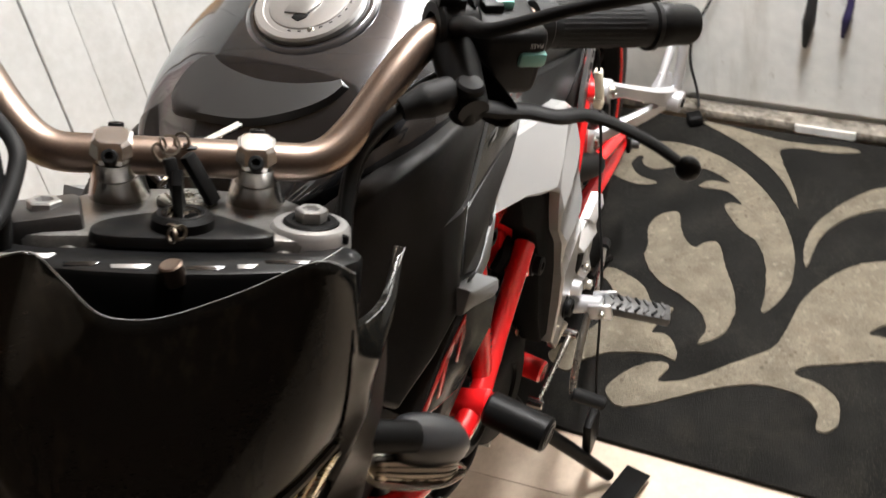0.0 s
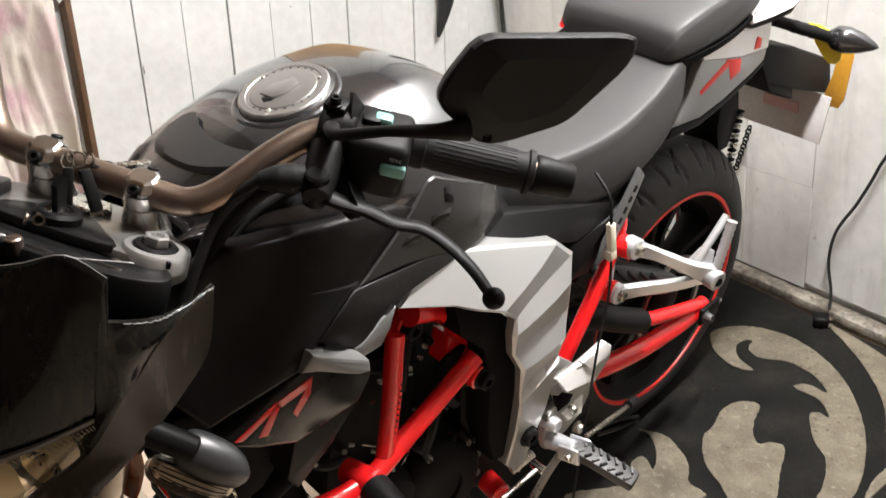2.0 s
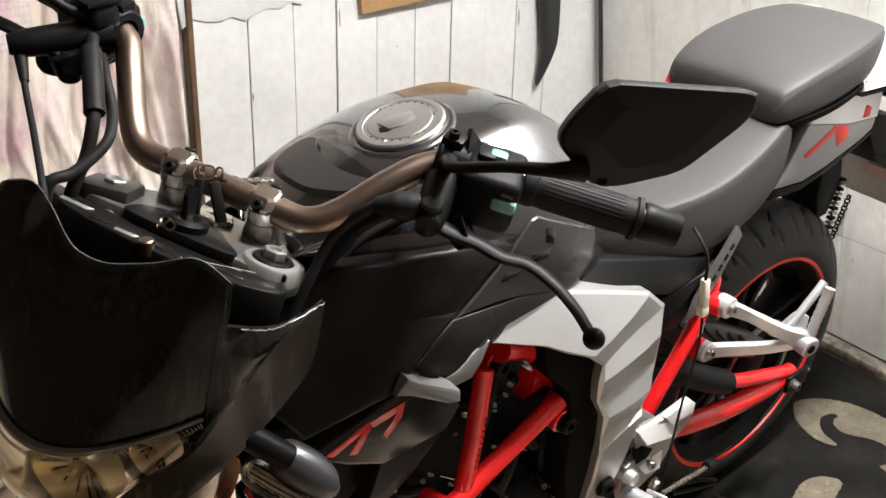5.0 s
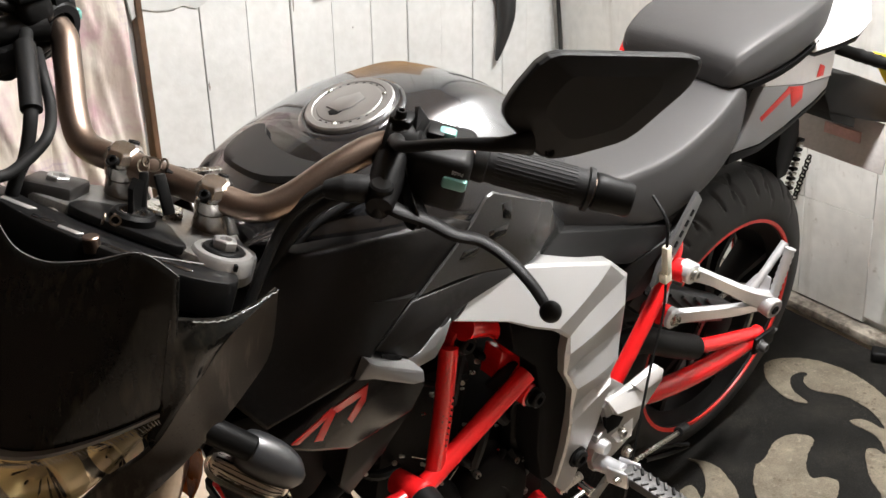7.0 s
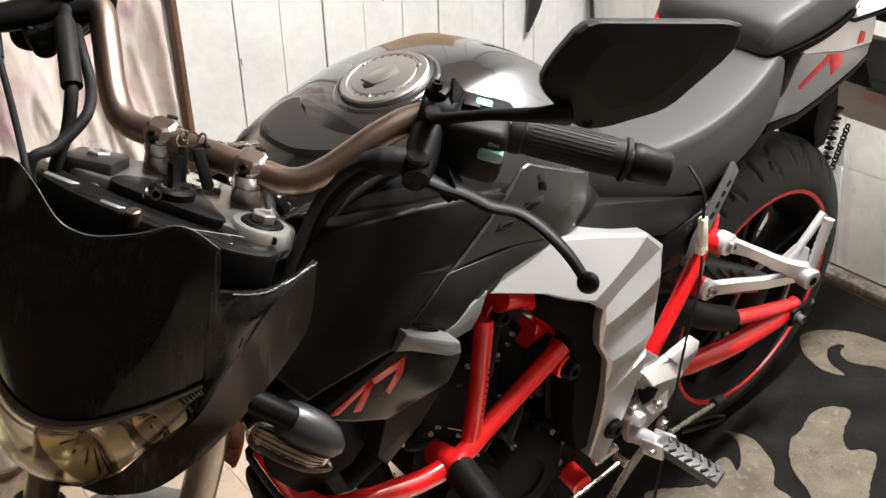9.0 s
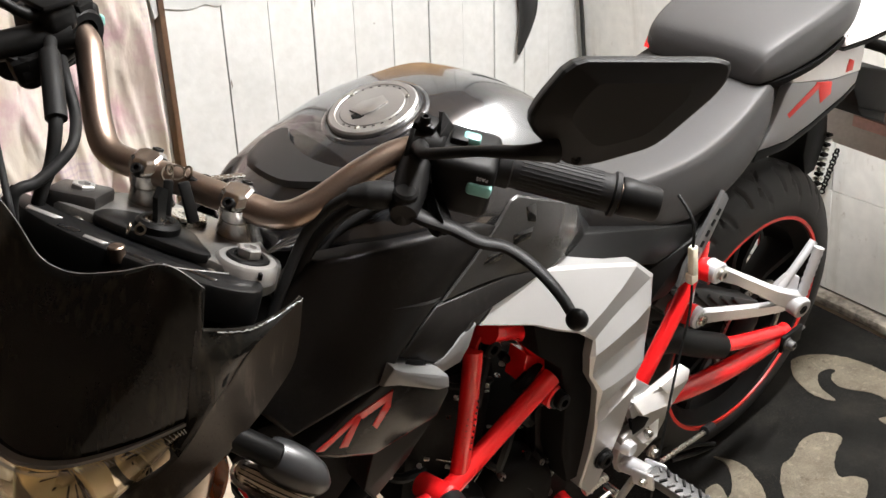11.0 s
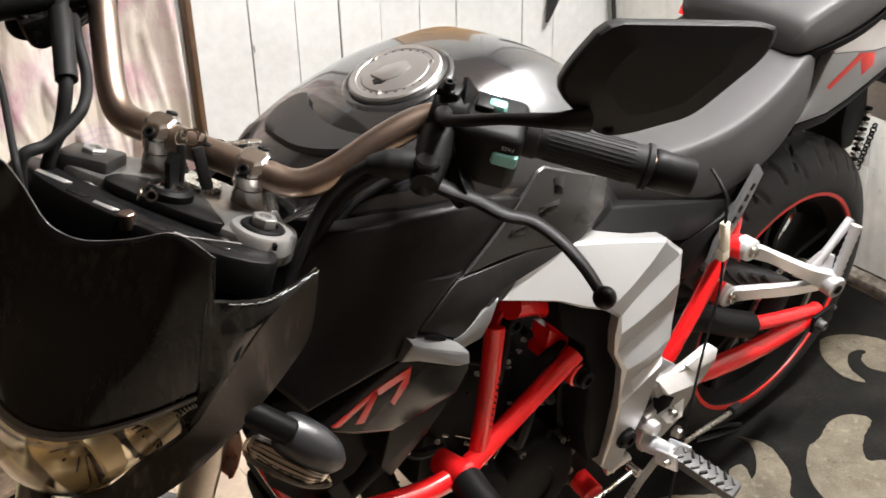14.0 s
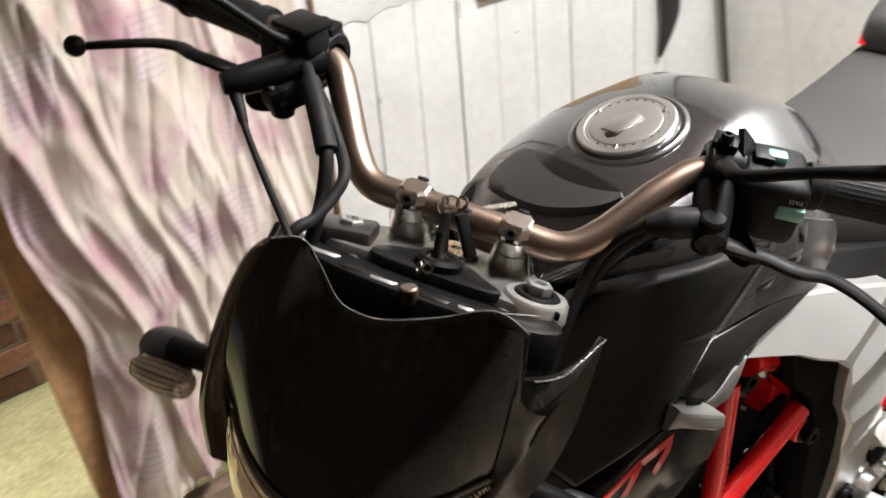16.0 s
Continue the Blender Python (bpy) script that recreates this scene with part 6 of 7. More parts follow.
box(bm, (-0.389, 0.028, 0.566), (0.003, 0.075, 0.024), Euler((0, radians(9), 0)).to_matrix())
part("bar", bm, mat("faded red print", (0.48, 0.30, 0.28), 0.5), plate)
bm = B()
slab(bm, [(-0.412, 0.108, 0.712), (-0.412, 0.128, 0.708), (-0.412, 0.136, 0.690), (-0.408, 0.139, 0.600), (-0.408, 0.132, 0.580), (-0.408, 0.105, 0.578), (-0.408, 0.100, 0.60), (-0.410, 0.106, 0.640)], (-0.004, 0, 0), bev=0.002)
part("reflector_plate", bm, OCHRE, tail_box, "amber plastic plate edge")
bm = B()
slab(bm, [(-0.150, 0.030, 0.655), (-0.208, 0.030, 0.650), (-0.222, 0.030, 0.600), (-0.200, 0.030, 0.540), (-0.170, 0.030, 0.540), (-0.150, 0.030, 0.590)], (0, -0.075, 0), bev=0.004)
guard = part("mudguard", bm, BLACK_PLASTIC, bike, "black rear mudguard with ribbed edge")
for i in range(13):
    f = i / 12
    bm = B()
    box(bm, (-0.222 + 0.006 * f, 0.030, 0.606 - 0.118 * f), (0.016, 0.012, 0.0060), Euler((0, radians(-14), 0)).to_matrix(), bev=0.0012, seg=1)
    part("rib", bm, STEEL if i % 2 else RUBBER, guard)
for s in (1, -1):
    bm = B()
    pts = [Vector((-0.19, 0.075 * s, 0.800)).lerp(Vector((-0.275, 0.150 * s, 0.762)), i / 14) for i in range(15)]
    ring_stack(bm, pts, [0.010 + (0.0015 if 4 < i < 11 and i % 2 else 0) for i in range(15)], (pts[-1] - pts[0]).normalized(), 12)
    ind = part("rear_indicator", bm, RUBBER, bike, "rear indicator on a ribbed rubber stalk")
    bm = B()
    turned(bm, (-0.270, 0.140 * s, 0.766), (-0.30, 0.93 * s, -0.10), [(0, 0.010), (0.012, 0.021), (0.03, 0.023), (0.055, 0.017), (0.075, 0.007), (0.082, 0.001)], 20)
    part("shell", bm, GREY_PAINT, ind, "smoky grey indicator shell")
    bm = B()
    turned(bm, (-0.278, 0.138 * s, 0.764), (-0.30, 0.93 * s, -0.10), [(0, 0.006), (0.012, 0.016), (0.03, 0.019), (0.05, 0.014), (0.066, 0.005)], 16)
    part("bulb_lens", bm, AMBER, ind)
bm = B()
slab(bm, [(-0.262, 0.105, 0.782), (-0.268, 0.150, 0.772), (-0.275, 0.168, 0.730), (-0.272, 0.150, 0.718), (-0.262, 0.125, 0.750)], (-0.003, 0, 0), bev=0.001, k=2)
part("yellow_tag", bm, YELLOW, bpy.data.objects["rear_indicator"], "yellow plastic tag on the indicator stalk")


# ---- fork, bars and headlight: all turn with the steering ----
def soft_corners(F, r):
    """The outline F with each corner cut round over the length r."""
    out = []
    for a, b, c in zip(F[-1:] + F, F, F[1:] + F[:1]):
        p, q = b.lerp(a, min(0.42, r / (b - a).length)), b.lerp(c, min(0.42, r / (b - c).length))
        out += [p, p.lerp(q, 0.5).lerp(b, 0.38), q]
    return out


def turn(name, bm, material, label="", angle=38.0):
    return part(name, bm, material, bike, label, FS, angle)


down = -AXIS
for s in (1, -1):
    top = Vector((0.033, 0.081 * s, 0.020))
    bm = B()
    cyl(bm, top, top + down * 0.42, 0.0165, n=24)
    leg = turn("fork_leg", bm, FORK_TUBE, "bright fork tube")
    bm = B()
    cyl(bm, top + down * 0.36, top + down * 0.70, 0.026, 0.024, n=24, ch=0.003)
    part("slider", bm, SATIN_BLACK, leg)
    bm = B()
    turned(bm, top - AXIS * 0.006, AXIS, [(0, 0.0180), (0.008, 0.0180), (0.0095, 0.0165), (0.0095, 0.0125), (0.007, 0.012)], 24)
    cap = part("fork_cap", bm, SATIN_BLACK, leg)
    bm = B()
    turned(bm, top - AXIS * 0.014, AXIS, [(0, 0.0270), (0.012, 0.0262), (0.0150, 0.0240), (0.0155, 0.0188), (0.010, 0.0180)], 30)
    if s < 0:
        bm = B()
        box(bm, top + Vector((0.002, -0.002, -0.003)), (0.044, 0.048, 0.020), Euler((0, -RAKE, 0.25)).to_matrix(), bev=0.0045, seg=2)
    part("clamp_boss", bm, YOKE if s > 0 else DARK_CAST, leg, "cast clamp end round the fork cap")
    bm = B()
    turned(bm, top + AXIS * 0.003, AXIS, [(0, 0.0105), (0.007, 0.0105), (0.008, 0.0095), (0.008, 0.006), (0.005, 0.005)], 6)
    part("cap_nut", bm, YOKE, cap)
# top clamp: a flat casting with rounded ends, tilted with the stem
TC = Euler((0, -RAKE, 0)).to_matrix().to_4x4()
bm = B()
out = [(0.064, 0.082), (0.056, 0.100), (0.030, 0.106), (0.008, 0.099), (-0.004, 0.080), (-0.028, 0.055), (-0.036, 0.0), (-0.028, -0.055), (-0.004, -0.080), (0.008, -0.099), (0.030, -0.106), (0.056, -0.100), (0.064, -0.082), (0.062, -0.045), (0.064, 0.0), (0.062, 0.045)]
slab(bm, [(x, y, 0.002) for x, y in out], (0, 0, -0.022), bev=0.004, k=3)
bmesh.ops.transform(bm, matrix=TC, verts=bm.verts)
yoke = turn("top_clamp", bm, CAST, "cast aluminium top fork clamp")
bm = B()
turned(bm, (0, 0, 0), (0, 0, 1), [(0, 0.020), (0.006, 0.020), (0.008, 0.018), (0.008, 0.006), (0.004, 0.005)], 6)
bmesh.ops.transform(bm, matrix=TC, verts=bm.verts)
part("stem_nut", bm, STEEL, yoke)
for s in (1, -1):
    bm = B()
    cyl(bm, (0.047, 0.062 * s, -0.012), (0.066, 0.064 * s, -0.013), 0.008, ch=0.001)
    bmesh.ops.transform(bm, matrix=TC, verts=bm.verts)
    part("pinch_bolt", bm, STEEL, yoke)
    bm = B()
    box(bm, (0.046, 0.0935 * s, 0.0005), (0.030, 0.0032, 0.006), Euler((0, 0, 0.75 * s)).to_matrix(), bev=0.0006, seg=1)
    bmesh.ops.transform(bm, matrix=TC, verts=bm.verts)
    part("pinch_slot", bm, SATIN_BLACK, yoke)
# back of the instruments: a gloss black band in front of the clamp, its shine laid on as pale strips, and a bolt
bm = B()
out = [(0.048, 0.094), (0.060, 0.110), (0.078, 0.110), (0.094, 0.085), (0.102, 0.045), (0.105, 0.0), (0.102, -0.045), (0.094, -0.085), (0.078, -0.118), (0.058, -0.122), (0.058, -0.104), (0.066, -0.075), (0.064, -0.040), (0.066, 0.0), (0.064, 0.040), (0.066, 0.072)]
slab(bm, [(x, y, -0.004) for x, y in out], (0, 0, -0.030), bev=0.004, k=2)
bmesh.ops.transform(bm, matrix=TC, verts=bm.verts)
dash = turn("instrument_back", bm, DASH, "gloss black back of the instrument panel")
# pieces of one gloss ridge; the pale YOKE ones are its shine in colour
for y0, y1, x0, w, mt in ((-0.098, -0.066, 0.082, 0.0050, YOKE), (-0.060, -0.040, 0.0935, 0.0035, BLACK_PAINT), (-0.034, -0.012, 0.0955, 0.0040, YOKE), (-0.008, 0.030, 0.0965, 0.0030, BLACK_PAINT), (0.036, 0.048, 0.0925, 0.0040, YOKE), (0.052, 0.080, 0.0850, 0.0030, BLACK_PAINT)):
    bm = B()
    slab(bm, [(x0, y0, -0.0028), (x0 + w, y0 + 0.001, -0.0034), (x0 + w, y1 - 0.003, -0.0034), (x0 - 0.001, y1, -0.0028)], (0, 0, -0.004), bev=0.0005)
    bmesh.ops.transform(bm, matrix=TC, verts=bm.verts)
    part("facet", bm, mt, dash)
for y in (0.008,):
    bm = B()
    cyl(bm, (0.0935, -0.0005, 0.0450), (0.0965, 0.0025, 0.0320), 0.0068, ch=0.001, n=18)
    part("bolt", bm, BAR, dash, "bronze-tinted bolt")
# ignition: a low lock in the clamp, with the bunch of keys lying beside the bar
bm = B()
turned(bm, (0.051, 0.002, 0.001), (0, 0, 1), [(0, 0.019), (0.010, 0.019), (0.013, 0.016), (0.013, 0.011), (0.010, 0.0105), (0.010, 0.006), (0.008, 0.005)], 28)
bmesh.ops.transform(bm, matrix=TC, verts=bm.verts)
bm_cover = B()
slab(bm_cover, [(0.069, -0.046, 0.0052), (0.072, 0.0, 0.0052), (0.069, 0.046, 0.0052), (0.058, 0.058, 0.0052), (0.040, 0.038, 0.0052), (0.026, 0.022, 0.0052), (0.022, 0.0, 0.0052), (0.028, -0.026, 0.0052), (0.046, -0.050, 0.0052)], (0, 0, -0.008), bev=0.003, k=3)
bmesh.ops.transform(bm_cover, matrix=TC, verts=bm_cover.verts)
ign = turn("ignition_lock", bm, SATIN_BLACK, "black ignition lock with a bright barrel")
bm = B()
turned(bm, (0.051, 0.002, 0.0105), (0, 0, 1), [(0, 0.0145), (0.0030, 0.0140), (0.0036, 0.0125), (0.0030, 0.0100), (0.0022, 0.0095), (0.0030, 0.0040), (0.001, 0.003)], 28)
bmesh.ops.transform(bm, matrix=TC, verts=bm.verts)
part("barrel", bm, CHROME, ign)
part("lock_cover", bm_cover, DASH, ign)
bm = B()
slab(bm, [(0.006, -0.020, 0.016), (0.017, -0.020, 0.016), (0.014, -0.020, 0.044), (0.006, -0.020, 0.050), (-0.001, -0.020, 0.043)], (0, 0.006, 0), bev=0.002)
key = turn("ignition_key", bm, BLACK_PLASTIC, "black-headed key in the ignition")
key.matrix_basis = FS @ Matrix.Translation((0.026, 0.016, 0.012))
bm = B()
box(bm, (0.011, -0.017, 0.010), (0.007, 0.002, 0.014))
part("blade", bm, STEEL, key)
bm = B()
slab(bm, [(-0.024, 0.010, 0.043), (-0.018, 0.016, 0.043), (-0.010, 0.012, 0.045), (-0.006, 0.002, 0.046), (-0.012, -0.003, 0.046), (-0.020, 0.002, 0.044)], (0, 0, -0.006), bev=0.002, k=2)
key2 = turn("spare_key", bm, BLACK_PLASTIC, "black-headed key on the bunch")
bm = B()
mm = (Vector((-0.044, 0.033, 0.038)) - Vector((-0.019, 0.012, 0.042))).to_track_quat("X", "Z").to_matrix()
box(bm, (-0.0315, 0.0225, 0.040), (0.034, 0.0058, 0.0020), mm, bev=0.0005, seg=1)
part("blade", bm, STEEL, key2)
for i in range(9):
    f = i / 8
    c = Vector((0.002, -0.012, 0.056)).lerp(Vector((0.076, 0.002, 0.050)), f) + Vector((0, 0.003 * math.sin(i * 2.1), -0.020 * math.sin(f * math.pi)))
    bm = B()
    torus_prof(bm, c, (math.sin(i * 1.9), math.cos(i * 1.9), 0.4), [(-0.0007, 0.0034), (0.0007, 0.0034), (0.0007, 0.0049), (-0.0007, 0.0049)], 14)
    part("chain_link", bm, BRASS, key2)
for c, r, ax in (((-0.004, -0.009, 0.050), 0.0062, (0.5, 0.2, 0.6)), ((-0.010, -0.002, 0.049), 0.0050, (0.7, -0.4, 0.5)), ((0.002, -0.015, 0.049), 0.0056, (0.1, 0.7, 0.5))):
    bm = B()
    torus_prof(bm, c, ax, [(-0.0008, r - 0.0008), (0.0008, r - 0.0008), (0.0008, r + 0.0008), (-0.0008, r + 0.0008)], 24)
    part("key_ring", bm, BRASS, key2)
for p0, p1, w in (((0.004, 0.002, 0.050), (0.016, 0.019, 0.020), 0.010), ((0.010, -0.008, 0.052), (0.027, -0.001, 0.024), 0.008)):
    bm = B()
    a, b2 = Vector(p0), Vector(p1)
    mm = (b2 - a).to_track_quat("X", "Z").to_matrix()
    box(bm, (a + b2) / 2, ((b2 - a).length, w, 0.007), mm, bev=0.002)
    part("key_fob", bm, BLACK_PLASTIC, key2)

# risers and bar clamps: a tapered foot, a grooved neck, and a chamfered cap over the bar
BAR_Z = 0.033
for s in (1, -1):
    y = 0.0450 * s
    bm = B()
    turned(bm, (-0.012, y, -0.014), (0, 0, 1), [(0, 0.0225), (0.003, 0.0225), (0.005, 0.0212), (0.0345, 0.0155), (0.0350, 0.0143), (0.0365, 0.0143), (0.0372, 0.0166), (0.0500, 0.0166), (0.0505, 0.014)], 32)
    riser = turn("bar_riser", bm, POLISHED, "tapered aluminium bar riser")
    bm = B()
    def cap_ring(z, hx, hy, c):
        q = [(hx, hy - c), (hx - c, hy), (-hx + c, hy), (-hx, hy - c), (-hx, -hy + c), (-hx + c, -hy), (hx - c, -hy), (hx, -hy + c)]
        return [(-0.013 + px, y + py, z) for px, py in q]
    bridge(bm, [cap_ring(BAR_Z + 0.0038, 0.0162, 0.0130, 0.006), cap_ring(BAR_Z + 0.0080, 0.0166, 0.0134, 0.006), cap_ring(BAR_Z + 0.0140, 0.0112, 0.0122, 0.005), cap_ring(BAR_Z + 0.0158, 0.0085, 0.0100, 0.004)])
    cap = part("clamp_cap", bm, POLISHED, riser, "chamfered clamp cap", angle=20)
    for dx in (0.0135, -0.0135):
        bm = B()
        turned(bm, (-0.013 + dx, y, BAR_Z + 0.007), (0.6 if dx > 0 else -0.6, 0, 1), [(0, 0.0050), (0.0062, 0.0050), (0.0066, 0.0045), (0.0066, 0.0028), (0.0040, 0.0026)], 14)
        part("clamp_bolt", bm, SATIN_BLACK, cap)
# handlebar
HALF = [(-0.013, 0.0, 0.033), (-0.013, 0.050, 0.033), (-0.015, 0.085, 0.034), (-0.032, 0.109, 0.045), (-0.066, 0.138, 0.071), (-0.092, 0.162, 0.085), (-0.104, 0.195, 0.090), (-0.122, 0.270, 0.088), (-0.141, 0.368, 0.084)]
bm = B()
tube(bm, [(x, -y, z) for x, y, z in reversed(HALF[1:])] + HALF, 0.0130, 18, 6)
handlebar = turn("handlebar", bm, BAR, "brushed bronze-tinted steel handlebar", angle=80)
for s in (1, -1):
    G0, G1 = Vector((-0.116, 0.242 * s, 0.0885)), Vector((-0.1385, 0.356 * s, 0.0845))
    t = (G1 - G0).normalized()
    bm = B()
    prof = [(0, 0.0150), (0.001, 0.0185), (0.005, 0.0190), (0.012, 0.0190), (0.0135, 0.0172)]
    prof += [(0.099, 0.0172), (0.102, 0.0176), (0.1035, 0.0202), (0.1075, 0.0202), (0.109, 0.0165)]
    turned(bm, G0, t, prof, 28)
    grip = part("grip", bm, RUBBER, handlebar, "ribbed black rubber grip")
    for q in range(30):
        a = 2 * math.pi * q / 30
        side = t.cross(Vector((0, 0, 1))).normalized()
        up = t.cross(side)
        o = (side * math.cos(a) + up * math.sin(a)) * 0.0170
        bm = B()
        tube(bm, [G0 + t * 0.020 + o, G0 + t * 0.092 + o], 0.0006, 6, smooth=False)
        part("rib", bm, RUBBER, grip)
    bm = B()
    turned(bm, G1 - t * 0.006, t, [(0, 0.0165), (0.002, 0.0176), (0.010, 0.0174), (0.016, 0.0164), (0.032, 0.0160), (0.035, 0.0145), (0.035, 0.006)], 28)
    part("bar_end", bm, SATIN_BLACK, handlebar, "satin black bar-end weight")
    # switch housing
    mm = t.to_track_quat("Y", "Z").to_matrix()
    c = Vector((-0.106, 0.210 * s, 0.084))
    bm = B()
    box(bm, c + mm @ Vector((0.001, 0.006 * s, -0.006)), (0.062, 0.056, 0.056), mm, bev=0.009, seg=3)
    sw = part("switch_housing", bm, BLACK_PLASTIC, handlebar, "black switch housing with pale green buttons")
    for ox, oy, oz, sx, sy, sz in ((-0.004, 0.006, 0.025, 0.012, 0.016, 0.008), (0.030, 0.022, 0.000, 0.010, 0.022, 0.012)):
        bm = B()
        box(bm, c + mm @ Vector((ox, oy * s, oz)), (sx, sy, sz), mm, bev=0.003)
        part("button", bm, TEAL, sw, "pale green button")
    bm = B()
    box(bm, c + mm @ Vector((-0.004, -0.004 * s, 0.024)), (0.020, 0.016, 0.008), mm, bev=0.002)
    part("rocker", bm, BLACK_PLASTIC, sw)
    if s > 0:
        bm = B()
        slab(bm, [(-0.100, 0.186, 0.112), (-0.094, 0.192, 0.113), (-0.108, 0.194, 0.121), (-0.113, 0.186, 0.125), (-0.116, 0.181, 0.121), (-0.108, 0.184, 0.117)], (-0.003, 0.004, -0.006), bev=0.001)
        part("flip_lever", bm, SATIN_BLACK, sw, "small flip lever on top of the switches")
    if s > 0:
        txt = bpy.data.curves.new("marking", "FONT")
        txt.body, txt.size, txt.extrude = "PASS", 0.0050, 0.0002
        tob = new("marking", txt)
        dg = bpy.context.evaluated_depsgraph_get()
        tm = bpy.data.meshes.new_from_object(tob.evaluated_get(dg))
        bpy.data.objects.remove(tob)
        tm.materials.append(WHITE_BAR)
        tob = new("marking", tm)
        tob.parent = sw
        # lettering on the face above the lower button, upside down
        zf = (mm @ Vector((1, 0, 0))).normalized()
        xf = -(mm @ Vector((0, 1, 0)))
        yf = zf.cross(xf)
        tob.matrix_basis = Matrix.Translation(c + mm @ Vector((0.0322, 0.028, 0.0130))) @ Matrix((xf, yf, zf)).transposed().to_4x4()
    # lever perch and lever
    bm = B()
    torus_prof(bm, Vector((-0.099, 0.178 * s, 0.0895)), t, [(-0.014, 0.0135), (-0.014, 0.0205), (-0.011, 0.0230), (0.015, 0.0230), (0.018, 0.0205), (0.018, 0.0135)], 24)
    perch = part("lever_perch", bm, SATIN_BLACK, handlebar, "black lever perch")
    bm = B()
    tube(bm, flip([(-0.094, 0.178, 0.086), (-0.070, 0.182, 0.080), (-0.046, 0.186, 0.073), (-0.030, 0.190, 0.070)], s), [0.0170, 0.0165, 0.0145, 0.0115], 12)
    part("perch_arm", bm, SATIN_BLACK, perch)
    bm = B()
    cyl(bm, (-0.040, 0.186 * s, 0.056), (-0.040, 0.186 * s, 0.088), 0.0105, ch=0.002)
    part("pivot", bm, SATIN_BLACK, perch)
    bm = B()
    tube(bm, flip([(-0.090, 0.182, 0.074), (-0.080, 0.196, 0.056), (-0.060, 0.214, 0.052), (-0.046, 0.222, 0.060)], s), [0.013, 0.012, 0.011, 0.008], 10)
    part("perch_web", bm, SATIN_BLACK, perch)
    bm = B()
    sections(bm, [flip([(x + 0.015 * ca * r, y + 0.012 * ca * r, z + 0.019 * cb * r) for ca, cb in ((1, 0), (0.8, 0.8), (0, 1), (-0.8, 0.8), (-1, 0), (-0.8, -0.8), (0, -1), (0.8, -0.8))], s) for x, y, z, r in ((-0.088, 0.184, 0.078, 0.8), (-0.076, 0.190, 0.070, 1.05), (-0.062, 0.200, 0.064, 1.05), (-0.052, 0.210, 0.062, 0.85), (-0.046, 0.218, 0.062, 0.5))], 3, 3)
    part("perch_body", bm, SATIN_BLACK, perch, "bulky cast body of the lever perch")
    bm = B()
    box(bm, (-0.103, 0.176 * s, 0.112), (0.020, 0.020, 0.012), bev=0.002)
    part("clamp_cap", bm, SATIN_BLACK, perch)
    bolt((-0.096, 0.176 * s, 0.117), (0, 0, 1), 0.005, 0.009, perch)
    bm = B()
    L = [(-0.040, 0.180, 0.070), (-0.040, 0.205, 0.066), (-0.044, 0.232, 0.063), (-0.042, 0.256, 0.061), (-0.049, 0.278, 0.059), (-0.044, 0.304, 0.055), (-0.030, 0.330, 0.050), (-0.016, 0.348, 0.045)]
    if s < 0:
        L = [(-0.040, 0.180, 0.080), (-0.030, 0.205, 0.090), (-0.020, 0.232, 0.101), (-0.018, 0.256, 0.104), (-0.026, 0.278, 0.102), (-0.024, 0.304, 0.099), (-0.008, 0.330, 0.098), (0.006, 0.350, 0.097)]
    rings = []
    P = spline(flip(L, s), 5)
    for i, p in enumerate(P):
        f = i / (len(P) - 1)
        tt = (P[min(i + 1, len(P) - 1)] - P[max(i - 1, 0)]).normalized()
        sd = tt.cross(Vector((0, 0, 1))).normalized()
        w, h = 0.0082 - 0.0036 * f, 0.0046 - 0.0016 * f
        rings.append([p + sd * (w * a) + Vector((0, 0, h * b)) for a, b in ((1, 0.5), (0.5, 1), (-0.5, 1), (-1, 0.5), (-1, -0.5), (-0.5, -1), (0.5, -1), (1, -0.5))])
    bridge(bm, rings)
    lev = part("brake_lever" if s < 0 else "clutch_lever", bm, SATIN_BLACK, handlebar, "satin black lever with a ball end")
    bm = B()
    bmesh.ops.create_uvsphere(bm, u_segments=20, v_segments=14, radius=0.0094, matrix=Matrix.Translation((-0.013, 0.353, 0.0435) if s > 0 else (0.011, -0.358, 0.097)))
    part("ball_end", bm, SATIN_BLACK, lev)
    # mirrors
    bm = B()
    tube(bm, flip([(-0.088, 0.178, 0.098), (-0.070, 0.184, 0.112), (-0.050, 0.196, 0.123), (-0.032, 0.240, 0.154), (-0.022, 0.278, 0.174), (-0.034, 0.296, 0.176)], s), [0.0085, 0.0070, 0.0050, 0.0045, 0.0060, 0.010], 10)
    mirror = turn("mirror", bm, BLACK_PLASTIC, "black angular mirror on a bent stem")
    face = [(-0.036, 0.290, 0.249), (-0.106, 0.389, 0.249), (-0.113, 0.397, 0.243), (-0.114, 0.396, 0.222), (-0.092, 0.364, 0.170), (-0.060, 0.322, 0.155), (-0.048, 0.306, 0.156), (-0.022, 0.272, 0.196), (-0.024, 0.274, 0.214)]
    nv = Vector((-0.88, -0.28 * s, -0.38)).normalized()      # back of the shell to its glass
    F = soft_corners([Vector(p) for p in flip(face, s)], 0.010)
    ctr = sum(F, Vector()) / len(F)
    bm = B()
    rings = [[p.lerp(ctr, a) + nv * d for p in F] for a, d in ((0.06, 0.024), (0.0, 0.017), (0.0, 0.004), (0.012, 0.001), (0.05, -0.002), (0.42, -0.010))]
    bridge(bm, rings)
    part("mirror_shell", bm, MIRROR_SHELL, mirror, "matt black mirror shell", angle=9)
    bm = B()
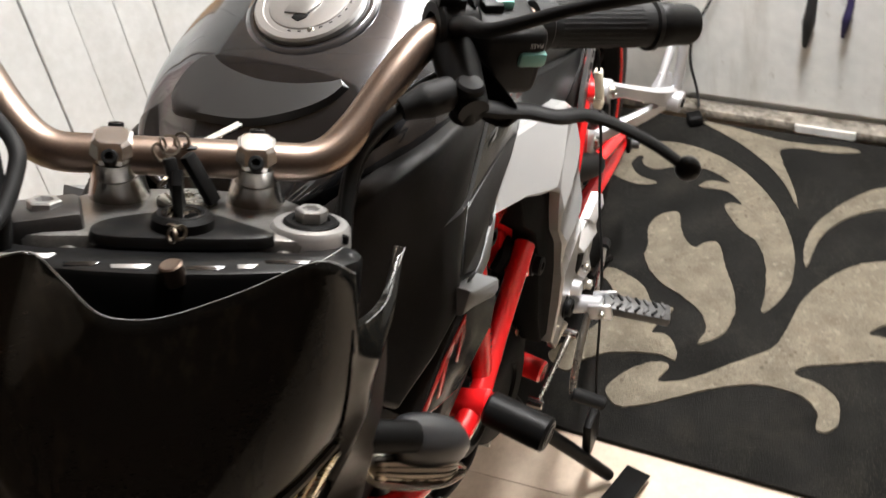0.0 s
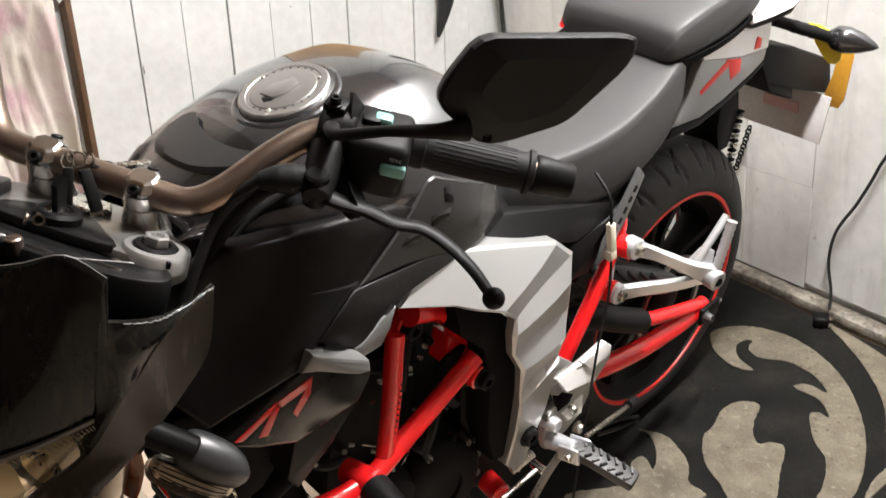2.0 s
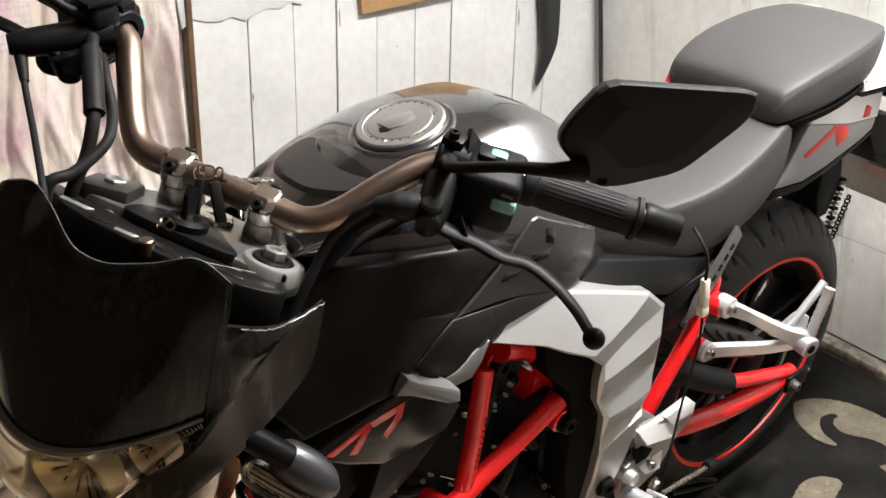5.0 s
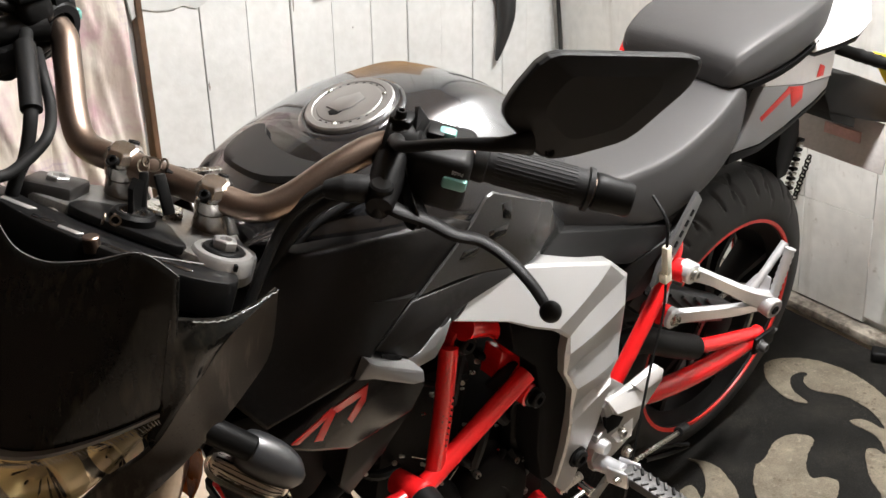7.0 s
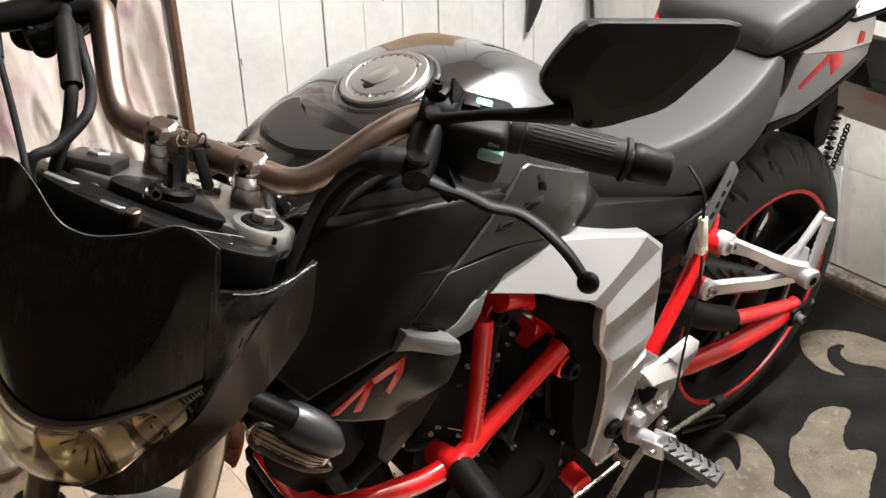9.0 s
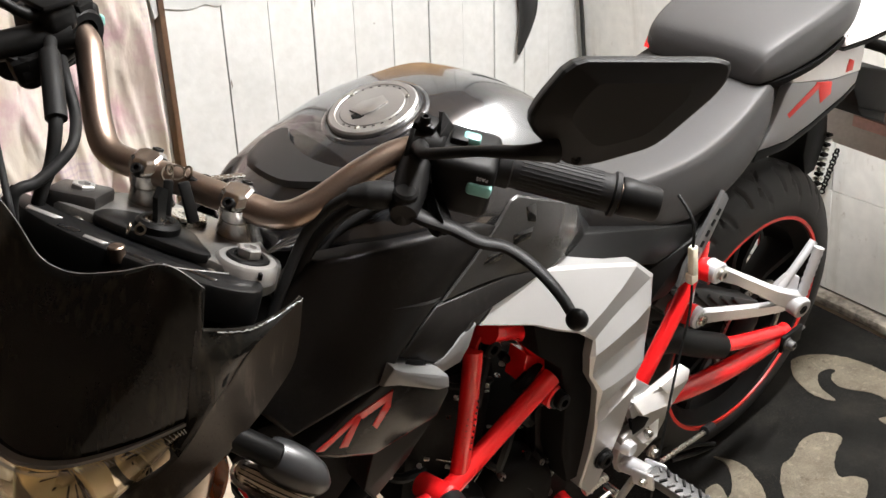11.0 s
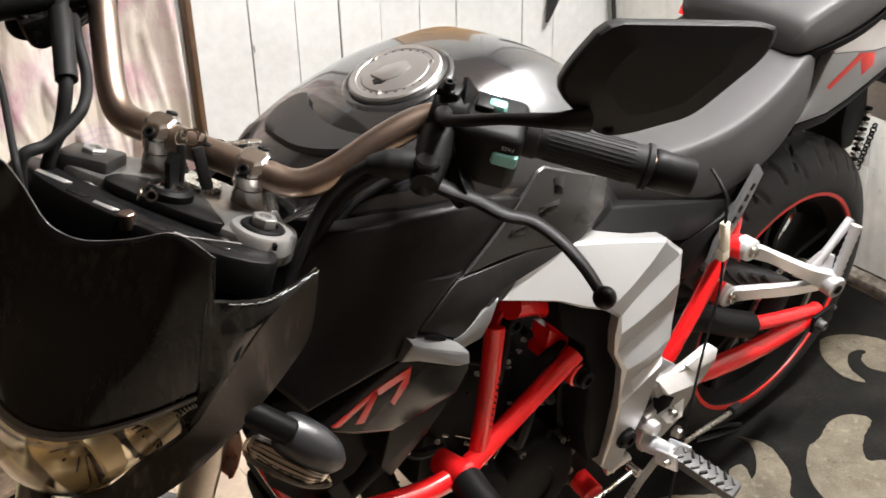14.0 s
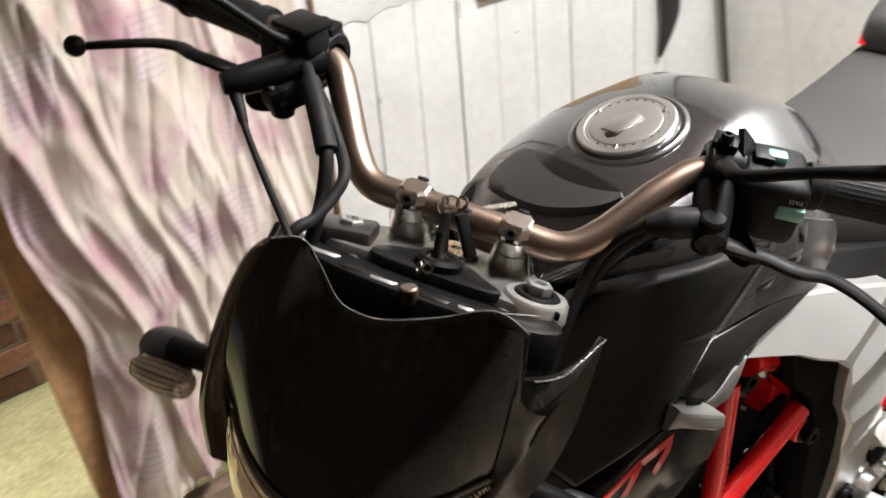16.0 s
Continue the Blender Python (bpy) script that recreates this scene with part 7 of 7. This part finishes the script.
    slab(bm, [p.lerp(ctr, 0.10) + nv * 0.0255 for p in F], -nv * 0.002, bev=0.0005)
    part("mirror_glass", bm, MIRROR, mirror)
    bolt(ctr.lerp(Vector((face[6][0], face[6][1] * s, face[6][2])), 0.85) - nv * 0.001, -nv, 0.004, 0.004, mirror, SATIN_BLACK, "screw")
# brake reservoir on the right
bm = B()
box(bm, (-0.078, -0.186, 0.110), (0.034, 0.040, 0.028), Euler((0.1, 0, -0.3)).to_matrix(), bev=0.009, seg=3)
part("brake_reservoir", bm, SATIN_BLACK, handlebar, "black brake fluid reservoir")
bm = B()
box(bm, (-0.078, -0.187, 0.126), (0.036, 0.042, 0.007), Euler((0.1, 0, -0.3)).to_matrix(), bev=0.003)
part("reservoir_lid", bm, SATIN_BLACK, handlebar)
bm = B()
tube(bm, [(-0.082, -0.172, 0.094), (-0.050, -0.192, 0.094), (-0.022, -0.212, 0.092), (-0.008, -0.224, 0.091)], [0.015, 0.0145, 0.013, 0.009], 14)
master = part("brake_master_cylinder", bm, SATIN_BLACK, handlebar, "black brake master cylinder")
bm = B()
box(bm, (-0.046, -0.186, 0.076), (0.040, 0.030, 0.026), Euler((0, 0.2, -0.6)).to_matrix(), bev=0.006)
part("hose_union", bm, SATIN_BLACK, master)

# cables and hoses
CABLES = {
    "clutch_cable": ([(-0.038, 0.166, 0.074), (-0.034, 0.140, 0.066), (-0.020, 0.112, 0.030), (0.020, 0.106, -0.020), (0.060, 0.100, -0.090), (0.03, 0.07, -0.20)], 0.0050),
    "switch_wiring": ([(-0.092, 0.196, 0.062), (-0.078, 0.160, 0.050), (-0.045, 0.118, 0.018), (0.000, 0.104, -0.030), (0.020, 0.085, -0.12)], 0.0068),
    "mirror_wiring": ([(-0.088, 0.190, 0.050), (-0.090, 0.150, 0.020), (-0.060, 0.118, -0.010), (-0.020, 0.10, -0.06)], 0.0045),
    "brake_hose": ([(-0.055, -0.170, 0.100), (-0.020, -0.142, 0.097), (0.000, -0.124, 0.086), (0.020, -0.109, 0.075), (0.040, -0.102, 0.049), (0.060, -0.097, 0.038), (0.072, -0.098, 0.005), (0.085, -0.085, -0.08)], 0.0058),
    "throttle_cable": ([(-0.060, -0.165, 0.080), (-0.030, -0.136, 0.082), (-0.010, -0.114, 0.067), (0.020, -0.093, 0.064), (0.040, -0.091, 0.057), (0.065, -0.095, 0.050), (0.085, -0.102, 0.047), (0.096, -0.100, 0.010)], 0.0050),
    "brake_switch_wire": ([(-0.015, -0.217, 0.087), (0.010, -0.191, 0.069), (0.045, -0.152, 0.057), (0.085, -0.109, 0.054), (0.100, -0.093, 0.045), (0.105, -0.088, 0.01)], 0.0030),
}
for key_name, (pts, r) in CABLES.items():
    bm = B()
    tube(bm, pts, r, 10, 7)
    part(key_name, bm, RUBBER, handlebar)
bm = B()
tube(bm, [(-0.044, 0.176, 0.077), (-0.040, 0.168, 0.075), (-0.036, 0.157, 0.073), (-0.034, 0.150, 0.071), (-0.031, 0.140, 0.068)], [0.0105, 0.0125, 0.0125, 0.0105, 0.0075], 14)
part("cable_adjuster", bm, RUBBER, handlebar)
bm = B()
tube(bm, [(-0.012, -0.214, 0.085), (0.006, -0.195, 0.071)], [0.0062, 0.0040], 10, smooth=False)
part("wire_boot", bm, RUBBER, handlebar)
bm = B()
tube(bm, [(-0.036, -0.156, 0.100), (-0.010, -0.133, 0.092), (0.016, -0.111, 0.078)], 0.0092, 12)
part("hose_sleeve", bm, RUBBER, handlebar)

# headlight mask: tinted screen, side wings, lens and reflector
def mask_foot(u):
    """Height of the screen's lower edge across its width; it hangs a little to one side."""
    return -0.090 + 0.030 * u + 0.022 * u * u - 0.012 * math.cos(u * 1.5) - 0.024 * max(0.0, u - 0.3) ** 2 + 0.006 * min(0.0, u)


TOP = [(0.146, -0.080, 0.098), (0.146, -0.056, 0.107), (0.141, -0.047, 0.086), (0.141, -0.033, 0.058), (0.142, -0.017, 0.0525), (0.142, 0.004, 0.056), (0.141, 0.041, 0.075), (0.139, 0.078, 0.097), (0.128, 0.100, 0.076)]
FOOT_U = (-1.0, -0.80, -0.62, -0.42, -0.20, 0.02, 0.35, 0.72, 1.0)
rows = []
for f in (0.0, 0.3, 0.6, 0.85, 1.0):
    swell = float(np.interp(f, [0, 0.3, 0.6, 0.85, 1.0], [1.0, 1.15, 1.15, 1.07, 1.0]))
    row = []
    for a, u in zip(TOP, FOOT_U):
        foot = Vector((0.212 - 0.060 * u * u, -0.012 + 0.113 * u, mask_foot(u)))
        q = Vector(a).lerp(foot, f)
        row.append((q.x + 0.006 * math.sin(f * math.pi), q.y * (swell if q.y < 0 else 1.0 + 0.3 * (swell - 1.0)), q.z))
    rows.append(row)
bm = B()
grid_surf(bm, rows, 5, 5, (-0.002, 0, 0))
screen = turn("headlight_screen", bm, VISOR, "glossy black tinted headlight screen", angle=70)
bm = B()
tube(bm, [(p[0] - 0.001, p[1], p[2] + 0.0008) for p in rows[0]], 0.0003, 6, 5)
part("screen_edge", bm, EDGE, screen, "bright bare edge of the screen")
bm = B()
tube(bm, [rows[0][-2], Vector(rows[0][-2]).lerp(Vector((0.080, 0.100, 0.050)), 0.85)], 0.0004, 6, smooth=False)
part("screen_edge", bm, EDGE, screen)
for s in (1, -1):
    outer = [(0.048, 0.1405, 0.0165), (0.051, 0.139, -0.055), (0.085, 0.137, -0.070), (0.120, 0.131, -0.082), (0.155, 0.121, -0.096), (0.190, 0.108, -0.107), (0.208, 0.075, -0.145), (0.205, 0.020, -0.195)]
    crease = [(0.0495, 0.1408, 0.0170), (0.104, 0.130, 0.010), (0.124, 0.1215, -0.014), (0.148, 0.115, -0.032), (0.168, 0.0975, -0.080), (0.196, 0.074, -0.103), (0.2075, 0.044, -0.149), (0.208, -0.004, -0.192)]
    inner = [(0.1418, 0.1008, 0.046), (0.1498, 0.1020, 0.018), (0.1545, 0.1015, -0.012), (0.1568, 0.0992, -0.042), (0.1660, 0.0905, -0.074)]
    if s < 0:
        outer, crease = outer[:4], crease[:4]
    bm = B()
    grid_surf(bm, [flip(outer, s), flip(crease, s)], 4, 3, (-0.003, -0.005 * s, -0.002))
    wg = turn("mask_wing", bm, WING, "scuffed black side of the headlight mask, sheen painted in", angle=24)
    # the cheek runs on from the screen to the crease; its upper edge sags and is chipped
    mid = [tuple(Vector(c).lerp(Vector(i), 0.5) + d) for c, i, d in zip(crease, inner, (Vector((0.003, 0.004, -0.011)), Vector((0.003, 0.004, -0.001)), Vector((0.003, 0.004, 0)), Vector((0.002, 0.003, 0)), Vector((0, 0, 0))))]
    bm = B()
    grid_surf(bm, [flip(crease[:len(mid)], s), flip(mid, s), flip(inner[:len(mid)], s)], 4, 4, (-0.003, -0.003 * s, -0.001))
    part("mask_cheek", bm, VISOR, wg, "black gloss cheek beside the screen", angle=60)
    lip = spline([Vector(q) + Vector((0.0005, 0.0008, 0.0006)) for q in (inner[0], Vector(inner[0]).lerp(Vector(mid[0]), 0.55) + Vector((0, 0, -0.003)), mid[0], Vector(mid[0]).lerp(Vector(crease[0]), 0.45) + Vector((0, 0, 0.001)), crease[0])], 6)
    bm = B()
    rng = random.Random(12)
    for i, (c0, c1) in enumerate(zip(lip, lip[1:])):
        f = i / (len(lip) - 1)
        if f < 0.16 or 0.70 < f < 0.80:
            continue
        jog = Vector((0, 0, rng.uniform(-0.0011, 0.0011)))
        tube(bm, flip([tuple(c0 - jog), tuple(c1 + jog)], s), [rng.uniform(0.0002, 0.0007), rng.uniform(0.0002, 0.0006)], 5, smooth=False)
    part("chipped_edge", bm, EDGE, wg, "chipped bright edge")
    # front indicators
    bm = B()
    oy, lh, lz, lx = (0.0, 1.0, 0.0, 0.0) if s > 0 else (0.051, 1.65, 0.007, 0.008)        # the right one stands out further and is turned up
    cyl(bm, (0.128, 0.110 * s, -0.084), (0.116, (0.160 + oy) * s, -0.106), 0.0118, ch=0.002)
    ind = turn("front_indicator", bm, SATIN_BLACK, "black front indicator with a clear lens")
    bm = B()
    sections(bm, [[(0.114 - 0.1 * (y - 0.15) + 0.016 * ca * r, (y - 0.008 + oy) * s, -0.114 - 0.26 * (y - 0.15) + 0.019 * cb * r) for ca, cb in ((1, 0), (0.75, 0.7), (0, 1), (-0.75, 0.8), (-1, 0), (-0.7, -0.7), (0, -0.75), (0.75, -0.6))] for y, r in ((0.151, 0.40), (0.156, 0.95), (0.170, 1.14), (0.189, 1.10), (0.204, 0.80), (0.212, 0.25))], 3, 3)
    part("shell", bm, GLOSSY_SHELL, ind, "rounded glossy black indicator shell")
    bm = B()
    sections(bm, [[(0.130 + lx - 0.1 * (y - 0.15) + 0.015 * ca * r, (y - 0.010 + oy) * s, -0.1275 + lz - 0.22 * (y - 0.15) + 0.0098 * lh * cb * r) for ca, cb in ((1, 0), (0.7, 0.7), (0, 1), (-0.7, 0.7), (-1, 0), (-0.7, -0.7), (0, -1), (0.7, -0.7))] for y, r in ((0.134, 0.3), (0.142, 0.85), (0.165, 1.05), (0.192, 0.9), (0.207, 0.45), (0.212, 0.12))], 3, 3)
    part("lens", bm, LENS, ind, "clear fluted indicator lens")
    bm = B()
    sections(bm, [[(0.126 + lx - 0.1 * (y - 0.15) + 0.0125 * ca * r, (y - 0.010 + oy) * s, -0.1265 + lz - 0.22 * (y - 0.15) + 0.0078 * lh * cb * r) for ca, cb in ((1, 0), (0.7, 0.7), (0, 1), (-0.7, 0.7), (-1, 0), (-0.7, -0.7), (0, -1), (0.7, -0.7))] for y, r in [(0.138, 0.4)] + [(0.143 + 0.0045 * q, 1.0 if q % 2 else 0.88) for q in range(13)] + [(0.204, 0.4)]], 1, 2)
    refl = part("lens_reflector", bm, BRIGHT_REFLECTOR, ind)
    bm = B()
    for q in range(9):
        a = radians(-50 + 22 * q)
        tube(bm, [(0.1262 + lx - 0.1 * (y - 0.15) + 0.0130 * math.cos(a) * r, (y - 0.010 + oy) * s, -0.1265 + lz - 0.22 * (y - 0.15) + 0.0083 * lh * math.sin(a) * r) for y, r in ((0.142, 0.80), (0.165, 1.0), (0.192, 0.92), (0.203, 0.5))], 0.0005 if q % 2 else 0.0008, 4, 3)
    part("lens_flute", bm, HOUSING, refl, "dark flutes inside the lens")
    bm = B()
    slab(bm, flip([(0.118, 0.112, -0.135), (0.117, 0.094, -0.150), (0.118, 0.092, -0.195), (0.120, 0.097, -0.212), (0.121, 0.106, -0.206), (0.120, 0.114, -0.165)], s), (-0.002, -0.008 * s, 0), bev=0.002, k=2)
    part("side_reflector", bm, DARK_AMBER, ind, "amber side reflector")
# brownish smoked side of the mask beyond the screen
bm = B()
grid_surf(bm, [[(0.142, -0.088, 0.092), (0.140, -0.107, 0.067), (0.141, -0.130, 0.014), (0.148, -0.147, -0.048), (0.156, -0.157, -0.112), (0.163, -0.150, -0.160)], [(0.147, -0.089, 0.088), (0.148, -0.102, 0.067), (0.151, -0.123, 0.014), (0.156, -0.138, -0.047), (0.161, -0.145, -0.104), (0.171, -0.139, -0.155)], [(0.146, -0.080, 0.098), (0.150, -0.094, 0.067), (0.154, -0.1125, 0.014), (0.156, -0.125, -0.045), (0.156, -0.128, -0.095), (0.172, -0.122, -0.150)]], 4, 3, (-0.003, 0.002, 0))
part("mask_side", bm, SMOKED, screen, "smoky brown side strip of the mask", angle=60)
# lens shell below the screen
LOW = [(0.150, -0.128, -0.085), (0.180, -0.112, -0.165), (0.202, -0.072, -0.205), (0.208, -0.008, -0.198), (0.205, 0.036, -0.151), (0.194, 0.068, -0.106), (0.158, 0.097, -0.059)]
LOW_U = (-1.0, -0.7, -0.35, 0.02, 0.35, 0.7, 1.0)
rows = []
for f in (0.0, 0.3, 0.65, 1.0):
    row = []
    for a, u in zip(LOW, LOW_U):
        z0 = mask_foot(u) + 0.003
        q = Vector((0.214 - 0.060 * u * u, -0.012 + 0.112 * u, z0)).lerp(Vector(a), f)
        out = 0.020 * math.sin(f * math.pi) * (1 - 0.6 * abs(u))
        row.append((q.x + out, q.y * (1 + 0.25 * out), q.z + 0.2 * out))
    rows.append(row)
bm = B()
grid_surf(bm, rows, 4, 4, (-0.003, 0, 0))
lensp = turn("headlight_lens", bm, YELLOWED, "yellowed clear curved headlight lens", angle=70)
rows2 = [[(p[0] - 0.034 - 0.022 * (1 - abs(i - 3) / 3), p[1] * 0.93, p[2] + 0.004) for i, p in enumerate(r)] for r in rows]
bm = B()
grid_surf(bm, rows2, 3, 3, (-0.004, 0, 0))
part("reflector_bowl", bm, HOUSING, lensp, "smoky inner housing of the headlight")
for c, r in (((0.174, -0.007, -0.160), 0.040), ((0.152, 0.058, -0.112), 0.019)):
    bm = B()
    turned(bm, c, (1, 0.05, 0.12), [(0, r), (0.022, r * 0.98), (0.023, r * 0.90), (0.010, r * 0.62), (0.003, r * 0.25), (0.012, r * 0.20), (0.020, r * 0.10)], 36)
    bowl = part("bowl", bm, REFLECTOR, lensp, "warm metallised reflector bowl")
    for i in range(11):
        a = 2 * math.pi * i / 11 + 0.2
        bm = B()
        d = Vector((0, math.cos(a), math.sin(a)))
        tube(bm, [Vector(c) + Vector((0.008, 0, 0)) + d * r * 0.3, Vector(c) + Vector((0.021, 0, 0)) + d * r * 0.92], [0.0006, 0.0017], 5, smooth=False)
        part("flute", bm, HOUSING, bowl)
bm = B()
grid_surf(bm, [[(p[0] + 0.002, p[1] * 1.01, p[2] + 0.003) for p in rows[0]], [(p[0] + 0.003, p[1] * 1.01, p[2] - 0.0005) for p in rows[0]]], 4, 2, (-0.006, 0, 0))
trim = part("lens_trim", bm, LIP_GREY, lensp, "thin grey edge of the lens")
bm = B()
edge = spline([Vector((p[0] + 0.006, p[1] * 1.01, p[2] - 0.0005)) for p in rows[0]], 14)
for p, q in zip(edge, edge[1:]):
    tube(bm, [p, q + Vector((0.0003, 0, -0.0060))], 0.0004, 4, smooth=False)
part("hatching", bm, EDGE, trim, "fine pale hatching along the lens edge")
bm = B()
sections(bm, [[(0.02, 0.10 * a, -0.10 + 0.09 * b) for a, b in ((0.9, 1), (1, 0), (0.9, -1), (0, -1.1), (-0.9, -1), (-1, 0), (-0.9, 1), (0, 1.05))], [(0.09, 0.098 * a, -0.10 + 0.095 * b) for a, b in ((0.9, 1), (1, 0), (0.9, -1), (0, -1.1), (-0.9, -1), (-1, 0), (-0.9, 1), (0, 1.05))], [(0.145, 0.085 * a, -0.11 + 0.085 * b) for a, b in ((0.9, 1), (1, 0), (0.9, -1), (0, -1.1), (-0.9, -1), (-1, 0), (-0.9, 1), (0, 1.0))]], 3, 3)
turn("headlight_shell", bm, BLACK_PLASTIC, "black headlight shell")
bm = B()
rings = []
for k in range(20):
    a = radians(20 + 120 * k / 19)
    rings.append([(0.315 + r * math.cos(a), y, -0.600 + r * math.sin(a)) for y, r in ((-0.062, 0.285), (-0.060, 0.305), (0, 0.318), (0.060, 0.305), (0.062, 0.285), (0.055, 0.300), (0, 0.313), (-0.055, 0.300))])
bridge(bm, rings)
turn("front_mudguard", bm, BLACK_PAINT, "black front mudguard")


# ---- small things in the place ----
def on_rear(along, z, off=0.0):
    """A point on the rear wall's face, by the world's y."""
    f = (along - REAR_A.y) / (REAR_B.y - REAR_A.y)
    p = REAR_A.lerp(REAR_B, f)
    n = Vector((REAR_B.y - REAR_A.y, -(REAR_B.x - REAR_A.x))).normalized()
    return Vector((p.x + n.x * off, p.y + n.y * off, z))


bm = B()
tube(bm, [on_rear(0.36, 1.6, 0.008), on_rear(0.33, 0.9, 0.008), on_rear(0.285, 0.50, 0.008), on_rear(0.255, 0.393, 0.010), on_rear(0.220, 0.304, 0.012), on_rear(0.178, 0.220, 0.012), on_rear(0.168, 0.143, 0.014), on_rear(0.182, 0.070, 0.016), on_rear(0.192, 0.030, 0.030)], 0.0035, 8, 8)
cable = link_mesh("power_cable", bm, CORD)
tagged(cable, "thin black power cable hanging down the wall", "cable")
plug_at = on_rear(0.192, 0.016, 0.058)
plug = new("mains_plug")
plug.matrix_basis = pose(plug_at.x, plug_at.y, plug_at.z, 0, 0, 25)
tagged(plug, "black mains plug lying at the foot of the wall", "plug")
bm = B()
box(bm, (0, 0, -0.002), (0.036, 0.034, 0.026), bev=0.007, seg=3)
part("body", bm, BLACK_PLASTIC, plug)
for x, y in ((0.010, 0.019), (-0.010, 0.019), (0, 0.019)):
    bm = B()
    box(bm, (x, y, 0.006 if x == 0 else -0.005), (0.005, 0.018, 0.004), bev=0.0008, seg=1)
    part("pin", bm, BRASS, plug)


def strap(name, y, z0, z1, w, material, label):
    bm = B()
    tube(bm, [on_rear(y + 0.006, z1 + 0.16, 0.008), on_rear(y + 0.004, z1, 0.014), on_rear(y, (z0 + z1) / 2, 0.020), on_rear(y - 0.006, z0, 0.016)], [0.003, w, w * 1.3, w * 0.5], 8, 5)
    ob = link_mesh(name, bm, material)
    tagged(ob, label, "strap")
    return ob


strap("hanging_strap", 0.427, 0.212, 0.33, 0.010, CORD, "black strap hanging on the wall")
strap("hanging_strap", 0.500, 0.242, 0.33, 0.007, mat("dark blue webbing", (0.02, 0.015, 0.06), 0.6), "dark blue strap hanging on the wall")

chain_obj = new("hanging_chain")
tagged(chain_obj, "short dark steel chain hanging on the white wall", "chain")
for i in range(12):
    bm = B()
    f = i / 11
    torus_prof(bm, on_rear(-0.063 - 0.033 * f, 0.402 - 0.110 * f, 0.012), (1, 0.2, 0) if i % 2 else (0.2, 1, 0), [(-0.0016, 0.0040), (0.0016, 0.0040), (0.0016, 0.0072), (-0.0016, 0.0072)], 12)
    part("link", bm, RUBBER, chain_obj)

# dark tapered brush on the plank wall, cord in the corner
bm = B()
tube(bm, [(-0.53, WALL_Y + 0.02, 1.02), (-0.52, WALL_Y + 0.025, 0.80), (-0.505, WALL_Y + 0.03, 0.66), (-0.462, WALL_Y + 0.02, 0.545)], [0.012, 0.034, 0.026, 0.004], 10, 6)
ob = link_mesh("hanging_cloth", bm, CORD)
tagged(ob, "dark tapered cloth hanging on the board wall", "cloth")
bm = B()
tube(bm, [(-0.735, WALL_Y + 0.018, 2.1), (-0.728, WALL_Y + 0.016, 1.2), (-0.732, WALL_Y + 0.018, 0.7), (-0.722, WALL_Y + 0.016, 0.1)], 0.006, 8, 14)
ob = link_mesh("corner_cord", bm, CORD)
tagged(ob, "dark cord running down the corner of the walls", "cord")
# weed in the yard
rw = random.Random(12)
bm = B()
for i in range(46):
    a, r = rw.uniform(0, 6.28), rw.uniform(0.005, 0.05)
    p = Vector((1.60 + r * math.cos(a), -1.30 + r * math.sin(a), -0.02))
    q = p + Vector((rw.uniform(-0.03, 0.03), rw.uniform(-0.03, 0.03), rw.uniform(0.015, 0.05)))
    sd = Vector((-math.sin(a), math.cos(a), 0)) * rw.uniform(0.004, 0.008)
    m0 = p.lerp(q, 0.5) + Vector((0, 0, 0.006))
    v = [bm.verts.new(x) for x in (p, m0 + sd, q, m0 - sd)]
    bm.faces.new(v)
weed = link_mesh("weed", bm, WEED)
tagged(weed, "small green weed growing in the mossy concrete", "plant")

# unseen brown boards added for the tank to reflect, and a white rail across the boards beside the doorway
panel = new("reflection_boards")
tagged(panel, "unseen brown boards added on the wall for the tank to reflect", "panel")
PANEL_WOOD = mat("lighter brown board", (0.30, 0.18, 0.08), 0.5, var=0.3, big=8, fine=60, bump=0.2)
for i in range(5):
    bm = B()
    box(bm, (-0.155, WALL_Y + 0.006, 0.920 + 0.152 * i), (0.49, 0.022, 0.150), bev=0.003)
    part("board", bm, PANEL_WOOD, panel)
bm = B()
lower = [(0.240 + 0.0298 * i, WALL_Y - 0.001, 0.893 + 0.007 * math.sin(i * 2.3) + 0.006 * math.sin(i * 0.9)) for i in range(11)]
slab(bm, lower + [(0.538, WALL_Y - 0.001, 1.00), (0.240, WALL_Y - 0.001, 1.00)], (0, -0.006, 0), bev=0.0015)
part("rail", bm, WHITE_BOARD, wall_planks, "white painted rail with a ragged lower edge")
